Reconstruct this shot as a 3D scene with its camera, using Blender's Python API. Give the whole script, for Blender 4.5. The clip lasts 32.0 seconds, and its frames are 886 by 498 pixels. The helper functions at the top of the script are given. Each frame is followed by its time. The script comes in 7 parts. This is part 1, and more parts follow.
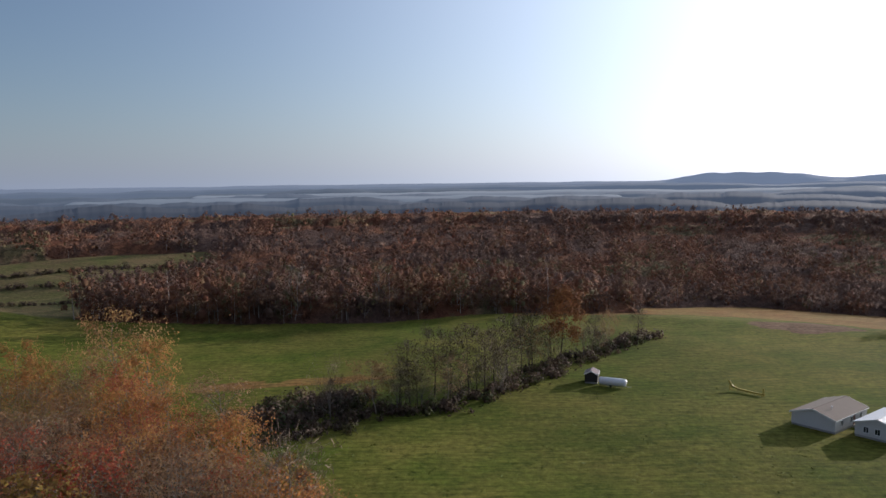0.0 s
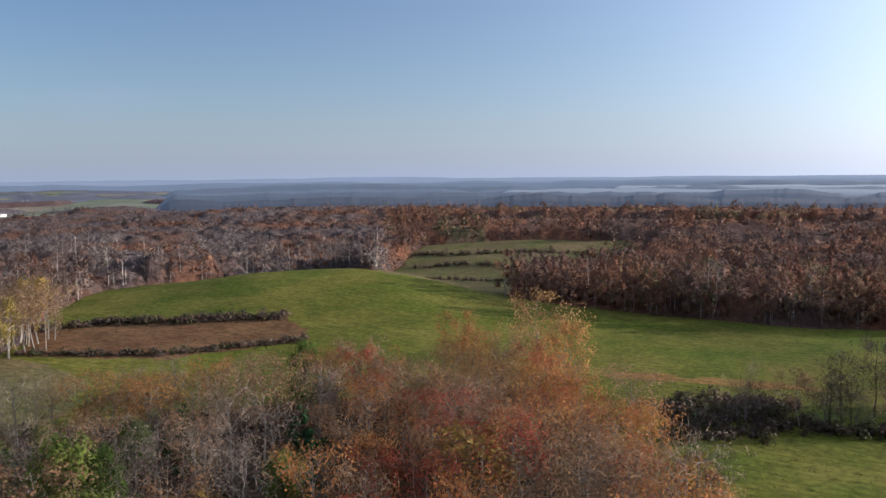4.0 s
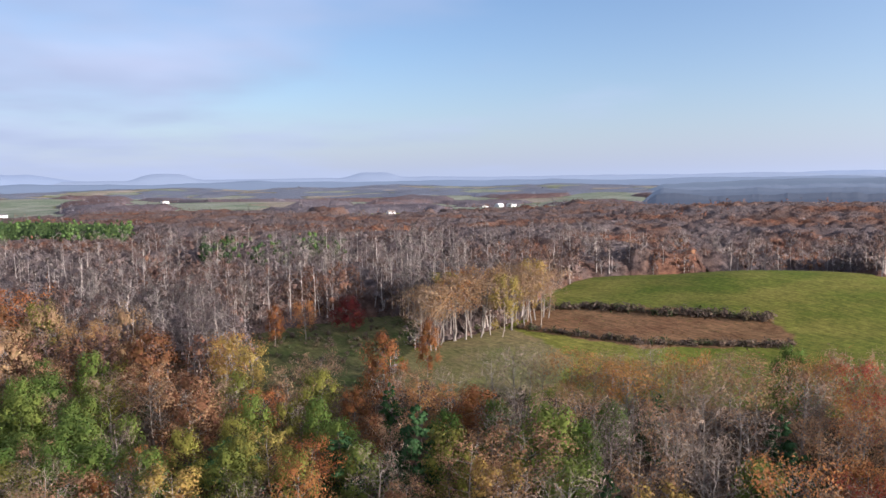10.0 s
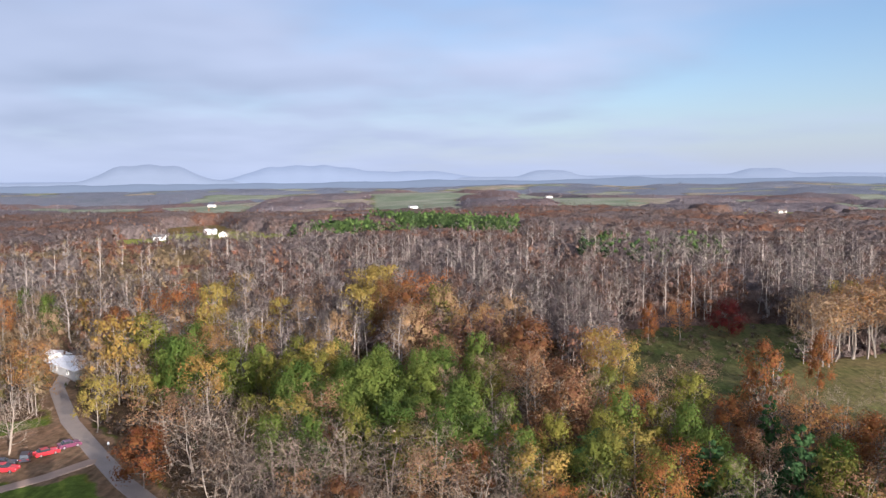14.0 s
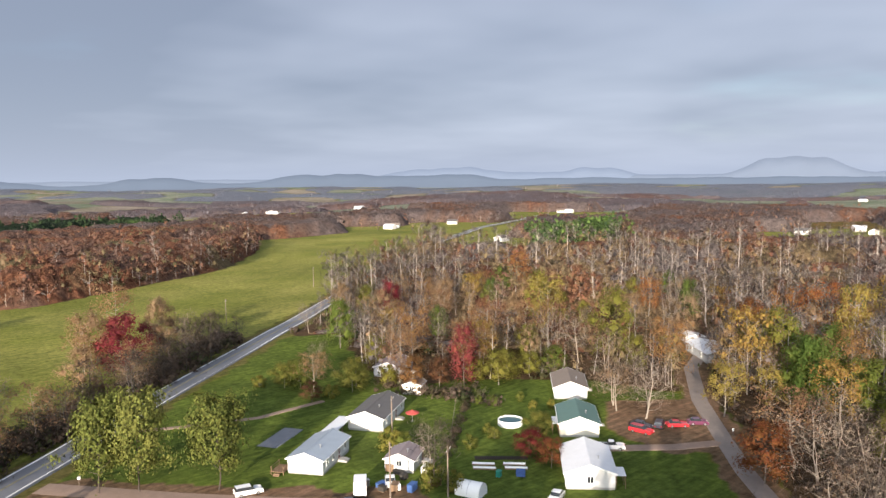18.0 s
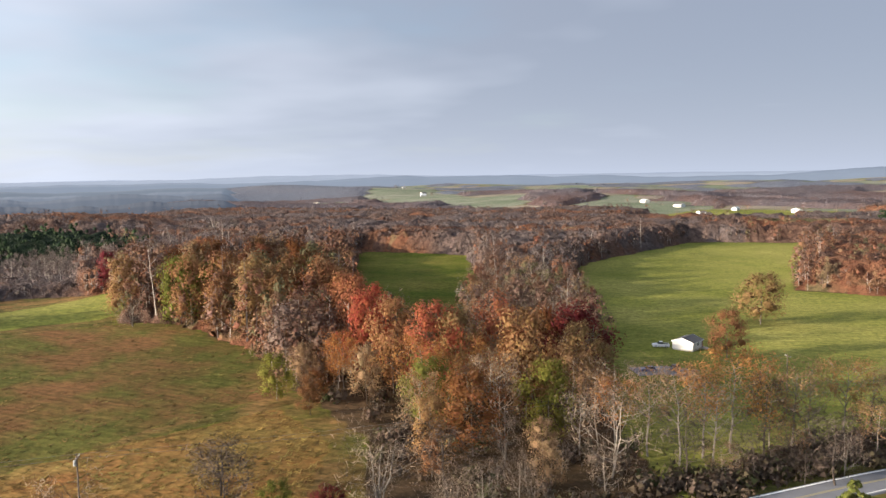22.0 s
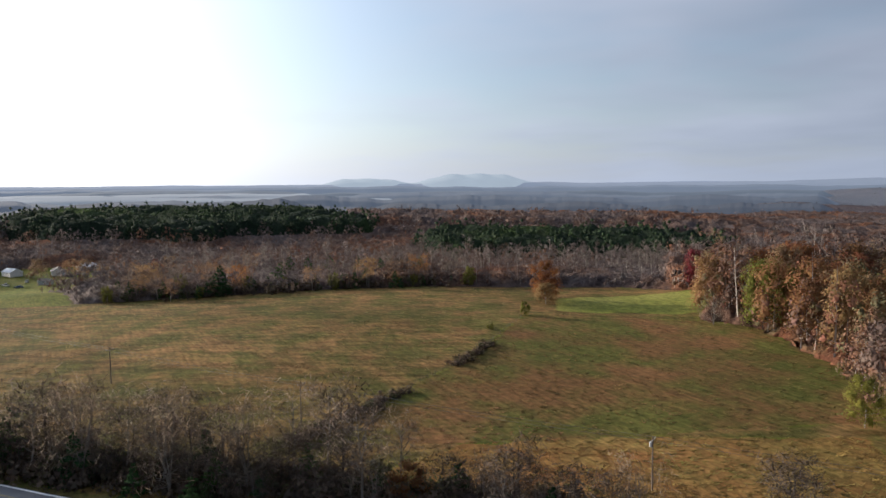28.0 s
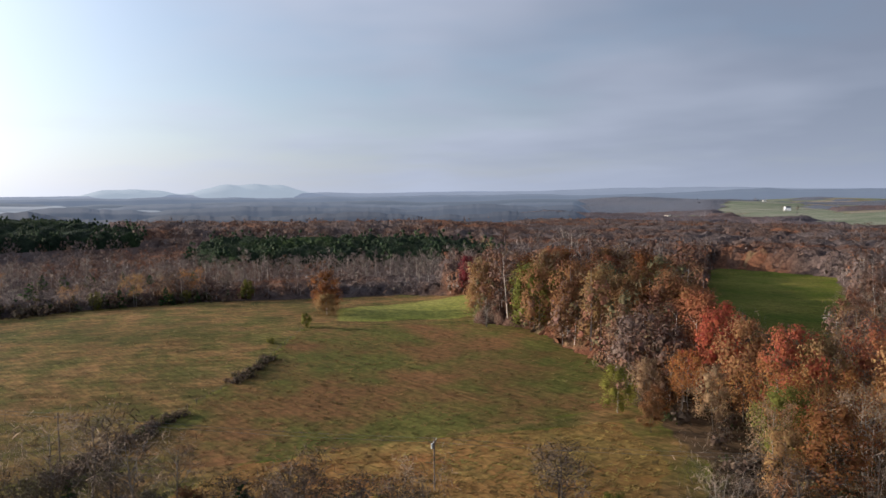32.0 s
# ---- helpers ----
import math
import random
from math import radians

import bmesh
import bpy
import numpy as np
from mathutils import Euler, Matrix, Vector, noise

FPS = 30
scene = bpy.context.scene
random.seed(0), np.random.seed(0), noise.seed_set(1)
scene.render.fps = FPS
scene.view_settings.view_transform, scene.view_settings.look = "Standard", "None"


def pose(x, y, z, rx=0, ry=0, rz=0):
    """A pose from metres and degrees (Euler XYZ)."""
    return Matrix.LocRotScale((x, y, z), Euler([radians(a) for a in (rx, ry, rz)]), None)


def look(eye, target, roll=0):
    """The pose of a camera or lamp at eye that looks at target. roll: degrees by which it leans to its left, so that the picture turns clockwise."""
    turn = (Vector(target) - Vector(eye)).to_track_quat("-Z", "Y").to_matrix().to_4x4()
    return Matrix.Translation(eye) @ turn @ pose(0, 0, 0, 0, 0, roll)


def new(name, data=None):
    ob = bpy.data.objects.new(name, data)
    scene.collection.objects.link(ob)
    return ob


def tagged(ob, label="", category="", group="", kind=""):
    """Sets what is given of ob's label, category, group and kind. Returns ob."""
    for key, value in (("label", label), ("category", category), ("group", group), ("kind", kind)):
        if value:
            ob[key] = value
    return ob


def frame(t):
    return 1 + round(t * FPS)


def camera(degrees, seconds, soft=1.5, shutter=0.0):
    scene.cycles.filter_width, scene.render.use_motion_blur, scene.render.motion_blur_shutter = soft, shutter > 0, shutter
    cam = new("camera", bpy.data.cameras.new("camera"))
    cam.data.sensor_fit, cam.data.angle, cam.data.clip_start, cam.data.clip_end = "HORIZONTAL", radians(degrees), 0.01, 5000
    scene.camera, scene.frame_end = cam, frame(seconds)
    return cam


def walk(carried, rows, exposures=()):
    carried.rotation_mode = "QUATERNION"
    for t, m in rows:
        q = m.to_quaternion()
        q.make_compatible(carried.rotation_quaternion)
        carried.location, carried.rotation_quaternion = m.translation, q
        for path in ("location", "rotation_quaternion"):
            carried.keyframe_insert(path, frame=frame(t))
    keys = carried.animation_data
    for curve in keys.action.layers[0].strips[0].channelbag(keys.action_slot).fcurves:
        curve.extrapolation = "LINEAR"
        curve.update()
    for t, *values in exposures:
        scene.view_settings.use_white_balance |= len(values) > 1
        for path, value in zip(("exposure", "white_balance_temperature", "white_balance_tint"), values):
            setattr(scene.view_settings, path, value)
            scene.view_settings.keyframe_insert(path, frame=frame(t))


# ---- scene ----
# A drone hangs over farmland and turns on the spot. Seconds, heading to the left, pitch, lean in degrees.
EYE = 55.0
TURN = [
    (0, 0.09, -5, -0.77), (0.5, 1.95, -5.04, -0.79), (1, 7.14, -5.12, -0.63), (1.5, 12.6, -5.15, -0.56),
    (2, 15.92, -5.17, -0.5), (2.5, 17.17, -5.16, -0.55), (3, 19.67, -5.24, -0.48), (3.5, 24.55, -5.31, -0.45),
    (4, 30.64, -5.39, -0.45), (4.5, 36.84, -5.43, -0.44), (6.5, 44.44, -5.47, -0.88), (7, 45.24, -5.57, -0.96),
    (7.5, 48.73, -5.53, -0.8), (8, 51.84, -5.52, -0.84), (8.5, 53.57, -5.5, -0.76), (9, 57.73, -5.53, -0.73),
    (9.5, 62.96, -5.54, -0.78), (10, 65.63, -5.49, -0.71), (10.5, 68.07, -5.46, -0.67), (11, 72.47, -5.48, -0.68),
    (11.5, 75.98, -5.46, -0.71), (12, 77.68, -5.43, -0.68), (12.5, 80.18, -5.43, -0.65), (13, 83.98, -5.44, -0.69),
    (13.5, 88.43, -5.42, -0.64), (14, 93.24, -5.45, -0.68), (14.5, 98.56, -5.44, -0.63), (16.5, 119.2, -5.47, -0.8),
    (17, 126.15, -5.53, -0.79), (17.5, 133.09, -5.49, -0.73), (18, 138.5, -5.47, -0.71), (18.5, 144.62, -5.52, -0.63),
    (19, 152.38, -5.54, -0.59), (19.5, 159.21, -5.54, -0.6), (20, 163.87, -5.51, -0.66), (20.5, 171.2, -5.54, -0.62),
    (21, 184.64, -5.53, -0.67), (21.5, 194.24, -5.56, -0.99), (22, 200.47, -5.56, -0.88), (22.5, 206.73, -5.48, -1.05),
    (23, 213.01, -5.41, -0.95), (23.5, 218.85, -5.42, -0.98), (24, 224.3, -5.36, -0.85), (24.5, 229.18, -5.3, -0.77),
    (25, 233.41, -5.26, -0.8), (25.5, 236.25, -5.17, -0.78), (27.5, 238.39, -5.01, -0.58), (28, 242.3, -4.99, -0.45),
    (28.5, 244.59, -4.97, -0.38), (29, 245.39, -4.94, -0.32), (29.5, 245.71, -4.86, -0.31), (30, 245.87, -4.83, -0.3),
    (30.5, 244.89, -4.7, -0.27), (31, 237.11, -4.49, -0.41), (31.5, 228.91, -4.38, -0.49), (32, 225.96, -4.36, -0.59),
]
cam = camera(59.8, 32.0, soft=1.5)
walk(cam, [(t, pose(0, 0, EYE, 90 + p, 0, a) @ pose(0, 0, 0, 0, 0, r)) for t, a, p, r in TURN],
     [(0, 0.22, 5800, 14), (2, 0.58, 5780, 14), (4, 0.8, 5750, 15), (9, 1.29, 5800, 19), (14, 1.35, 5900, 17), (19, 1.22, 6500, 12), (22, 1.4, 6600, 12), (24, 1.17, 6400, 12), (25, 0.98, 6300, 12), (28, 0.77, 6200, 12), (30, 0.56, 6200, 12), (31, 0.46, 6100, 12), (32, 0.76, 6200, 14)])

# ---- world and sun ----
SUN_AZ, SUN_EL = -54.0, 13.0
world = bpy.data.worlds.new("world")
scene.world = world
world.use_nodes = True
wn, wl = world.node_tree.nodes, world.node_tree.links
wn.clear()


def wnode(kind, **values):
    n = wn.new(kind)
    for k, v in values.items():
        n.inputs[k].default_value = v
    return n


sky = wn.new("ShaderNodeTexSky")
sky.sky_type, sky.sun_disc = "NISHITA", False
sky.sun_elevation, sky.sun_rotation = radians(SUN_EL), radians(-SUN_AZ)
sky.altitude, sky.air_density, sky.dust_density, sky.ozone_density = 200, 1.0, 1.0, 2.5
coord = wn.new("ShaderNodeTexCoord")
split = wn.new("ShaderNodeSeparateXYZ")
wl.new(coord.outputs["Generated"], split.inputs[0])


def wmath(op, a, b=None, c=None, clamp=False):
    n = wn.new("ShaderNodeMath")
    n.operation, n.use_clamp = op, clamp
    for i, v in enumerate((a, b, c)):
        if v is None:
            continue
        if isinstance(v, (int, float)):
            n.inputs[i].default_value = v
        else:
            wl.new(v, n.inputs[i])
    return n.outputs[0]


up = wmath("MAXIMUM", split.outputs[2], 0.0)
lift = wmath("ADD", up, 0.12)
flat = wn.new("ShaderNodeCombineXYZ")
wl.new(wmath("DIVIDE", split.outputs[0], lift), flat.inputs[0])
wl.new(wmath("DIVIDE", split.outputs[1], lift), flat.inputs[1])
cloud = wn.new("ShaderNodeTexNoise")
cloud.inputs["Scale"].default_value, cloud.inputs["Detail"].default_value, cloud.inputs["Roughness"].default_value = 0.6, 4.0, 0.5
wl.new(flat.outputs[0], cloud.inputs["Vector"])
# clouds lie over the half of the sky away from the sun, thickest to the south-west
away = wmath("ADD", wmath("MULTIPLY", split.outputs[0], -0.30), wmath("MULTIPLY", split.outputs[1], -0.72))
cover = wmath("ADD", wmath("MULTIPLY", away, 0.75), wmath("MULTIPLY", cloud.outputs[0], 1.1))
mask = wn.new("ShaderNodeMapRange")
mask.interpolation_type = "SMOOTHSTEP"
for k, v in (("From Min", 0.48), ("From Max", 0.98), ("To Min", 0.0), ("To Max", 0.92)):
    mask.inputs[k].default_value = v
wl.new(cover, mask.inputs["Value"])
tone = wn.new("ShaderNodeMix")
tone.data_type = "RGBA"
shade = wn.new("ShaderNodeTexNoise")
shade.inputs["Scale"].default_value, shade.inputs["Detail"].default_value = 0.65, 3.0
wl.new(flat.outputs[0], shade.inputs["Vector"])
bold = wn.new("ShaderNodeMapRange")
for k, v in (("From Min", 0.22), ("From Max", 0.78)):
    bold.inputs[k].default_value = v
wl.new(shade.outputs[0], bold.inputs["Value"])
# the heaviest cloud hangs in the south
south = wmath("POWER", wmath("MAXIMUM", wmath("MULTIPLY", split.outputs[1], -1.0), 0.0), 6.0)
wl.new(wmath("SUBTRACT", bold.outputs[0], wmath("MULTIPLY", south, 0.75), None, True), tone.inputs[0])
tone.inputs[6].default_value, tone.inputs[7].default_value = (1.8, 2.1, 2.7, 1), (4.0, 4.35, 5.1, 1)
blend = wn.new("ShaderNodeMix")
blend.data_type = "RGBA"
wl.new(mask.outputs[0], blend.inputs[0])
wl.new(sky.outputs[0], blend.inputs[6])
wl.new(tone.outputs[2], blend.inputs[7])
# pale haze low in the sky
haze = wmath("MULTIPLY", wmath("POWER", 2.718, wmath("MULTIPLY", up, -13.0)), 0.8)
low = wn.new("ShaderNodeMix")
low.data_type = "RGBA"
wl.new(haze, low.inputs[0])
wl.new(blend.outputs[2], low.inputs[6])
low.inputs[7].default_value = (3.3, 3.8, 4.7, 1)
# the white glare of the low sun in the haze
glare = wn.new("ShaderNodeVectorMath")
glare.operation = "DOT_PRODUCT"
wl.new(coord.outputs["Generated"], glare.inputs[0])
glare.inputs[1].default_value = (-math.sin(radians(SUN_AZ)) * math.cos(radians(SUN_EL)), math.cos(radians(SUN_AZ)) * math.cos(radians(SUN_EL)), math.sin(radians(SUN_EL)))
near_sun = wmath("MULTIPLY", wmath("POWER", wmath("MAXIMUM", glare.outputs["Value"], 0.0), 3.9), 15.0)
wide_sun = wmath("MULTIPLY", wmath("POWER", wmath("MULTIPLY_ADD", glare.outputs["Value"], 0.5, 0.5), 3.0), 4.2)
white = wn.new("ShaderNodeMix")
white.data_type, white.blend_type = "RGBA", "ADD"
white.inputs[0].default_value = 1.0
tint = wn.new("ShaderNodeMix")
tint.data_type, tint.blend_type = "RGBA", "MULTIPLY"
tint.inputs[0].default_value = 1.0
tint.inputs[6].default_value = (1.0, 0.98, 0.92, 1)
wl.new(near_sun, tint.inputs[7])
veil = wn.new("ShaderNodeMix")
veil.data_type, veil.blend_type = "RGBA", "ADD"
veil.inputs[0].default_value = 1.0
cool = wn.new("ShaderNodeMix")
cool.data_type, cool.blend_type = "RGBA", "MULTIPLY"
cool.inputs[0].default_value = 1.0
cool.inputs[6].default_value = (0.93, 0.97, 1.03, 1)
wl.new(wide_sun, cool.inputs[7])
wl.new(low.outputs[2], veil.inputs[6])
wl.new(cool.outputs[2], veil.inputs[7])
wl.new(veil.outputs[2], white.inputs[6])
wl.new(tint.outputs[2], white.inputs[7])
back = wnode("ShaderNodeBackground", Strength=0.068)
wl.new(white.outputs[2], back.inputs[0])
wl.new(back.outputs[0], wn.new("ShaderNodeOutputWorld").inputs[0])

sun = new("sun", bpy.data.lights.new("sun", "SUN"))
sun.data.energy, sun.data.angle, sun.data.color = 5.0, radians(0.6), (1.0, 0.86, 0.68)
sa, se = radians(SUN_AZ), radians(SUN_EL)
sun.matrix_world = look((-math.sin(sa) * math.cos(se) * 900, math.cos(sa) * math.cos(se) * 900, math.sin(se) * 900), (0, 0, 0))
# ---- materials ----
def material(name, rough=0.9, metal=0.0):
    m = bpy.data.materials.new(name)
    m.use_nodes = True
    b = m.node_tree.nodes["Principled BSDF"]
    b.inputs["Roughness"].default_value, b.inputs["Metallic"].default_value = rough, metal
    b.inputs["Specular IOR Level"].default_value = 0.25
    return m, m.node_tree.nodes, m.node_tree.links, b


def ramp(nodes, stops, mode="LINEAR"):
    r = nodes.new("ShaderNodeValToRGB")
    r.color_ramp.interpolation = mode
    el = r.color_ramp.elements
    while len(el) < len(stops):
        el.new(0.5)
    for e, (p, c) in zip(el, stops):
        e.position, e.color = p, (*c, 1)
    return r


def noise_node(nodes, links, scale, detail=4.0, rough=0.6, where="Object"):
    tc = nodes.new("ShaderNodeTexCoord")
    n = nodes.new("ShaderNodeTexNoise")
    n.inputs["Scale"].default_value, n.inputs["Detail"].default_value, n.inputs["Roughness"].default_value = scale, detail, rough
    links.new(tc.outputs[where], n.inputs["Vector"])
    return n


def mix_colour(nodes, links, fac, a, b, mode="MIX"):
    m = nodes.new("ShaderNodeMix")
    m.data_type, m.blend_type = "RGBA", mode
    for sock, v in ((m.inputs[0], fac), (m.inputs[6], a), (m.inputs[7], b)):
        if isinstance(v, (int, float)):
            sock.default_value = v
        elif isinstance(v, tuple):
            sock.default_value = (*v, 1)
        else:
            links.new(v, sock)
    return m.outputs[2]


def plain(name, colour, rough=0.8, metal=0.0, scale=1.5, vary=0.25, bump=0.0):
    """A painted, boarded or metal surface with wear at two scales."""
    m, n, l, b = material(name, rough, metal)
    big, fine = noise_node(n, l, scale), noise_node(n, l, scale * 14)
    lo = tuple(c * (1 - vary) for c in colour)
    hi = tuple(min(1, c * (1 + vary * 0.5)) for c in colour)
    c1 = mix_colour(n, l, big.outputs[0], lo, hi)
    l.new(mix_colour(n, l, 0.25, c1, fine.outputs[0], "SOFT_LIGHT"), b.inputs["Base Color"])
    if bump:
        bp = n.new("ShaderNodeBump")
        bp.inputs["Strength"].default_value = bump
        l.new(fine.outputs[0], bp.inputs["Height"])
        l.new(bp.outputs[0], b.inputs["Normal"])
    return m


def foliage(name, stops, by_object=True, through_light=0.36, spread=0.25):
    """Leaves: one tone a tree, a little change from leaf to leaf."""
    m, n, l, b = material(name, 0.8)
    b.inputs["Specular IOR Level"].default_value = 0.12
    if by_object:
        src = n.new("ShaderNodeObjectInfo").outputs["Random"]
    else:
        at = n.new("ShaderNodeAttribute")
        at.attribute_name = "tone"
        src = at.outputs["Fac"]
    geo = n.new("ShaderNodeNewGeometry")
    r = ramp(n, [(p, tuple(v * 0.79 for v in c)) for p, c in stops])
    l.new(src, r.inputs[0])
    hsv = n.new("ShaderNodeHueSaturation")
    mr = n.new("ShaderNodeMapRange")
    mr.inputs["To Min"].default_value, mr.inputs["To Max"].default_value = 1 - spread, 1 + spread
    l.new(geo.outputs["Random Per Island"], mr.inputs["Value"])
    l.new(mr.outputs[0], hsv.inputs["Value"])
    l.new(r.outputs[0], hsv.inputs["Color"])
    mr2 = n.new("ShaderNodeMapRange")
    mr2.inputs["To Min"].default_value, mr2.inputs["To Max"].default_value = 0.485, 0.515
    frac = n.new("ShaderNodeMath")
    frac.operation = "PINGPONG"
    frac.inputs[1].default_value = 0.13
    l.new(geo.outputs["Random Per Island"], frac.inputs[0])
    mul = n.new("ShaderNodeMath")
    mul.operation = "MULTIPLY"
    mul.inputs[1].default_value = 7.7
    l.new(frac.outputs[0], mul.inputs[0])
    l.new(mul.outputs[0], mr2.inputs["Value"])
    l.new(mr2.outputs[0], hsv.inputs["Hue"])
    l.new(hsv.outputs[0], b.inputs["Base Color"])
    tr = n.new("ShaderNodeBsdfTranslucent")
    l.new(hsv.outputs[0], tr.inputs[0])
    mx = n.new("ShaderNodeMixShader")
    mx.inputs[0].default_value = through_light
    l.new(b.outputs[0], mx.inputs[1])
    l.new(tr.outputs[0], mx.inputs[2])
    l.new(mx.outputs[0], n["Material Output"].inputs[0])
    return m


M = {}
M["bark"] = plain("grey_bark", (0.20, 0.175, 0.15), 0.95, scale=2.0, vary=0.4)
M["pale_bark"] = plain("pale_bark", (0.29, 0.245, 0.20), 0.95, scale=2.0, vary=0.35)
M["mid_bark"] = plain("woodland_bark", (0.32, 0.28, 0.25), 0.95, scale=2.0, vary=0.35)
M["dark_bark"] = plain("dark_bark", (0.07, 0.055, 0.045), 0.95, scale=2.0, vary=0.4)
RUST = [(0.0, (0.20, 0.075, 0.03)), (0.35, (0.24, 0.10, 0.035)), (0.7, (0.17, 0.085, 0.045)), (1.0, (0.25, 0.13, 0.05))]
M["orange"] = foliage("orange_leaves", [(0.0, (0.44, 0.17, 0.06)), (0.5, (0.43, 0.21, 0.075)), (1.0, (0.39, 0.24, 0.11))], through_light=0.6)
M["red"] = foliage("red_leaves", [(0.0, (0.19, 0.026, 0.036)), (0.5, (0.22, 0.04, 0.045)), (1.0, (0.25, 0.065, 0.055))], through_light=0.35)
M["coral"] = foliage("coral_leaves", [(0.0, (0.36, 0.085, 0.05)), (0.5, (0.40, 0.115, 0.065)), (1.0, (0.40, 0.155, 0.08))], through_light=0.55)
M["buff"] = foliage("buff_leaves", [(0.0, (0.33, 0.215, 0.125)), (0.5, (0.35, 0.225, 0.12)), (1.0, (0.31, 0.22, 0.138))], through_light=0.35)
M["amber"] = foliage("amber_leaves", [(0.0, (0.31, 0.115, 0.058)), (0.5, (0.32, 0.165, 0.075)), (1.0, (0.29, 0.185, 0.08))], through_light=0.35)
M["maroon"] = foliage("maroon_leaves", [(0.0, (0.14, 0.026, 0.022)), (1.0, (0.19, 0.036, 0.03))])
M["yellow"] = foliage("yellow_leaves", [(0.0, (0.32, 0.20, 0.055)), (0.5, (0.34, 0.24, 0.065)), (1.0, (0.27, 0.22, 0.055))])
M["tan"] = foliage("tan_leaves", [(0.0, (0.32, 0.19, 0.105)), (0.5, (0.36, 0.21, 0.11)), (1.0, (0.31, 0.215, 0.135))], through_light=0.5)
M["rust"] = foliage("rust_leaves", RUST, through_light=0.42)
M["olive"] = foliage("olive_leaves", [(0.0, (0.16, 0.16, 0.035)), (0.5, (0.22, 0.20, 0.04)), (1.0, (0.12, 0.15, 0.03))])
M["green"] = foliage("green_leaves", [(0.0, (0.095, 0.15, 0.03)), (0.5, (0.13, 0.185, 0.04)), (1.0, (0.175, 0.215, 0.045))], through_light=0.45)
M["pine"] = foliage("pine_needles", [(0.0, (0.03, 0.07, 0.025)), (0.5, (0.045, 0.095, 0.03)), (1.0, (0.07, 0.12, 0.035))], through_light=0.15)
# a darker copy of the twigs, painted for trees seen against the sun
M["backlit_twig"] = foliage("backlit_twigs", [(0.0, (0.10, 0.08, 0.07)), (1.0, (0.14, 0.105, 0.085))], through_light=0.1)
M["twig"] = foliage("grey_twigs", [(0.0, (0.25, 0.195, 0.15)), (0.5, (0.29, 0.22, 0.165)), (1.0, (0.24, 0.185, 0.152))], through_light=0.1)
# mauve stops: the bare trees' own tone with a little haze put in
WOODS = [(0.0, (0.25, 0.213, 0.192)), (0.1, (0.225, 0.187, 0.17)), (0.22, (0.155, 0.124, 0.118)), (0.42, (0.172, 0.118, 0.096)), (0.56, (0.175, 0.102, 0.075)),
         (0.7, (0.24, 0.118, 0.07)), (0.8, (0.225, 0.1, 0.06)), (0.88, (0.27, 0.19, 0.11)), (0.95, (0.10, 0.105, 0.05)), (1.0, (0.045, 0.07, 0.035))]
M["woods"] = foliage("autumn_woods", WOODS, by_object=False, spread=0.12, through_light=0.16)
# the dark stops stand for backlight on the sunward pines
M["woods_pine"] = foliage("pine_woods", [(0.0, (0.028, 0.048, 0.024)), (0.55, (0.042, 0.07, 0.028)), (1.0, (0.10, 0.155, 0.04))], by_object=False, through_light=0.15)
# distance haze is put into the blue-grey base colours of these two
M["woods_far_hazed"] = foliage("far_woods", [(0.0, (0.16, 0.16, 0.185)), (0.5, (0.18, 0.155, 0.165)), (0.8, (0.17, 0.135, 0.14)), (1.0, (0.105, 0.125, 0.14))], by_object=False, through_light=0.1)
M["woods_distant_hazed"] = foliage("distant_woods", [(0.0, (0.13, 0.145, 0.17)), (0.6, (0.15, 0.15, 0.165)), (1.0, (0.085, 0.115, 0.125))], by_object=False, through_light=0.1)
M["brush"] = foliage("brush_leaves", [(0.0, (0.11, 0.085, 0.068)), (0.6, (0.15, 0.105, 0.075)), (0.85, (0.10, 0.09, 0.045)), (1.0, (0.07, 0.09, 0.036))], by_object=False)

# ---- the lie of the land ----
def mound(x, y, cx, cy, h, sx, sy, turn):
    c, s = math.cos(radians(turn)), math.sin(radians(turn))
    u, v = (x - cx) * c + (y - cy) * s, -(x - cx) * s + (y - cy) * c
    return h * np.exp(-(u / sx) ** 2 - (v / sy) ** 2)


def sector(az, a0, a1, soft):
    """One inside a range of azimuths in degrees, falling softly to nought at its ends."""
    off = np.abs((az - (a0 + a1) / 2 + 180) % 360 - 180)
    k = np.clip(((a1 - a0) / 2 - off) / soft + 0.5, 0, 1)
    return k * k * (3 - 2 * k)


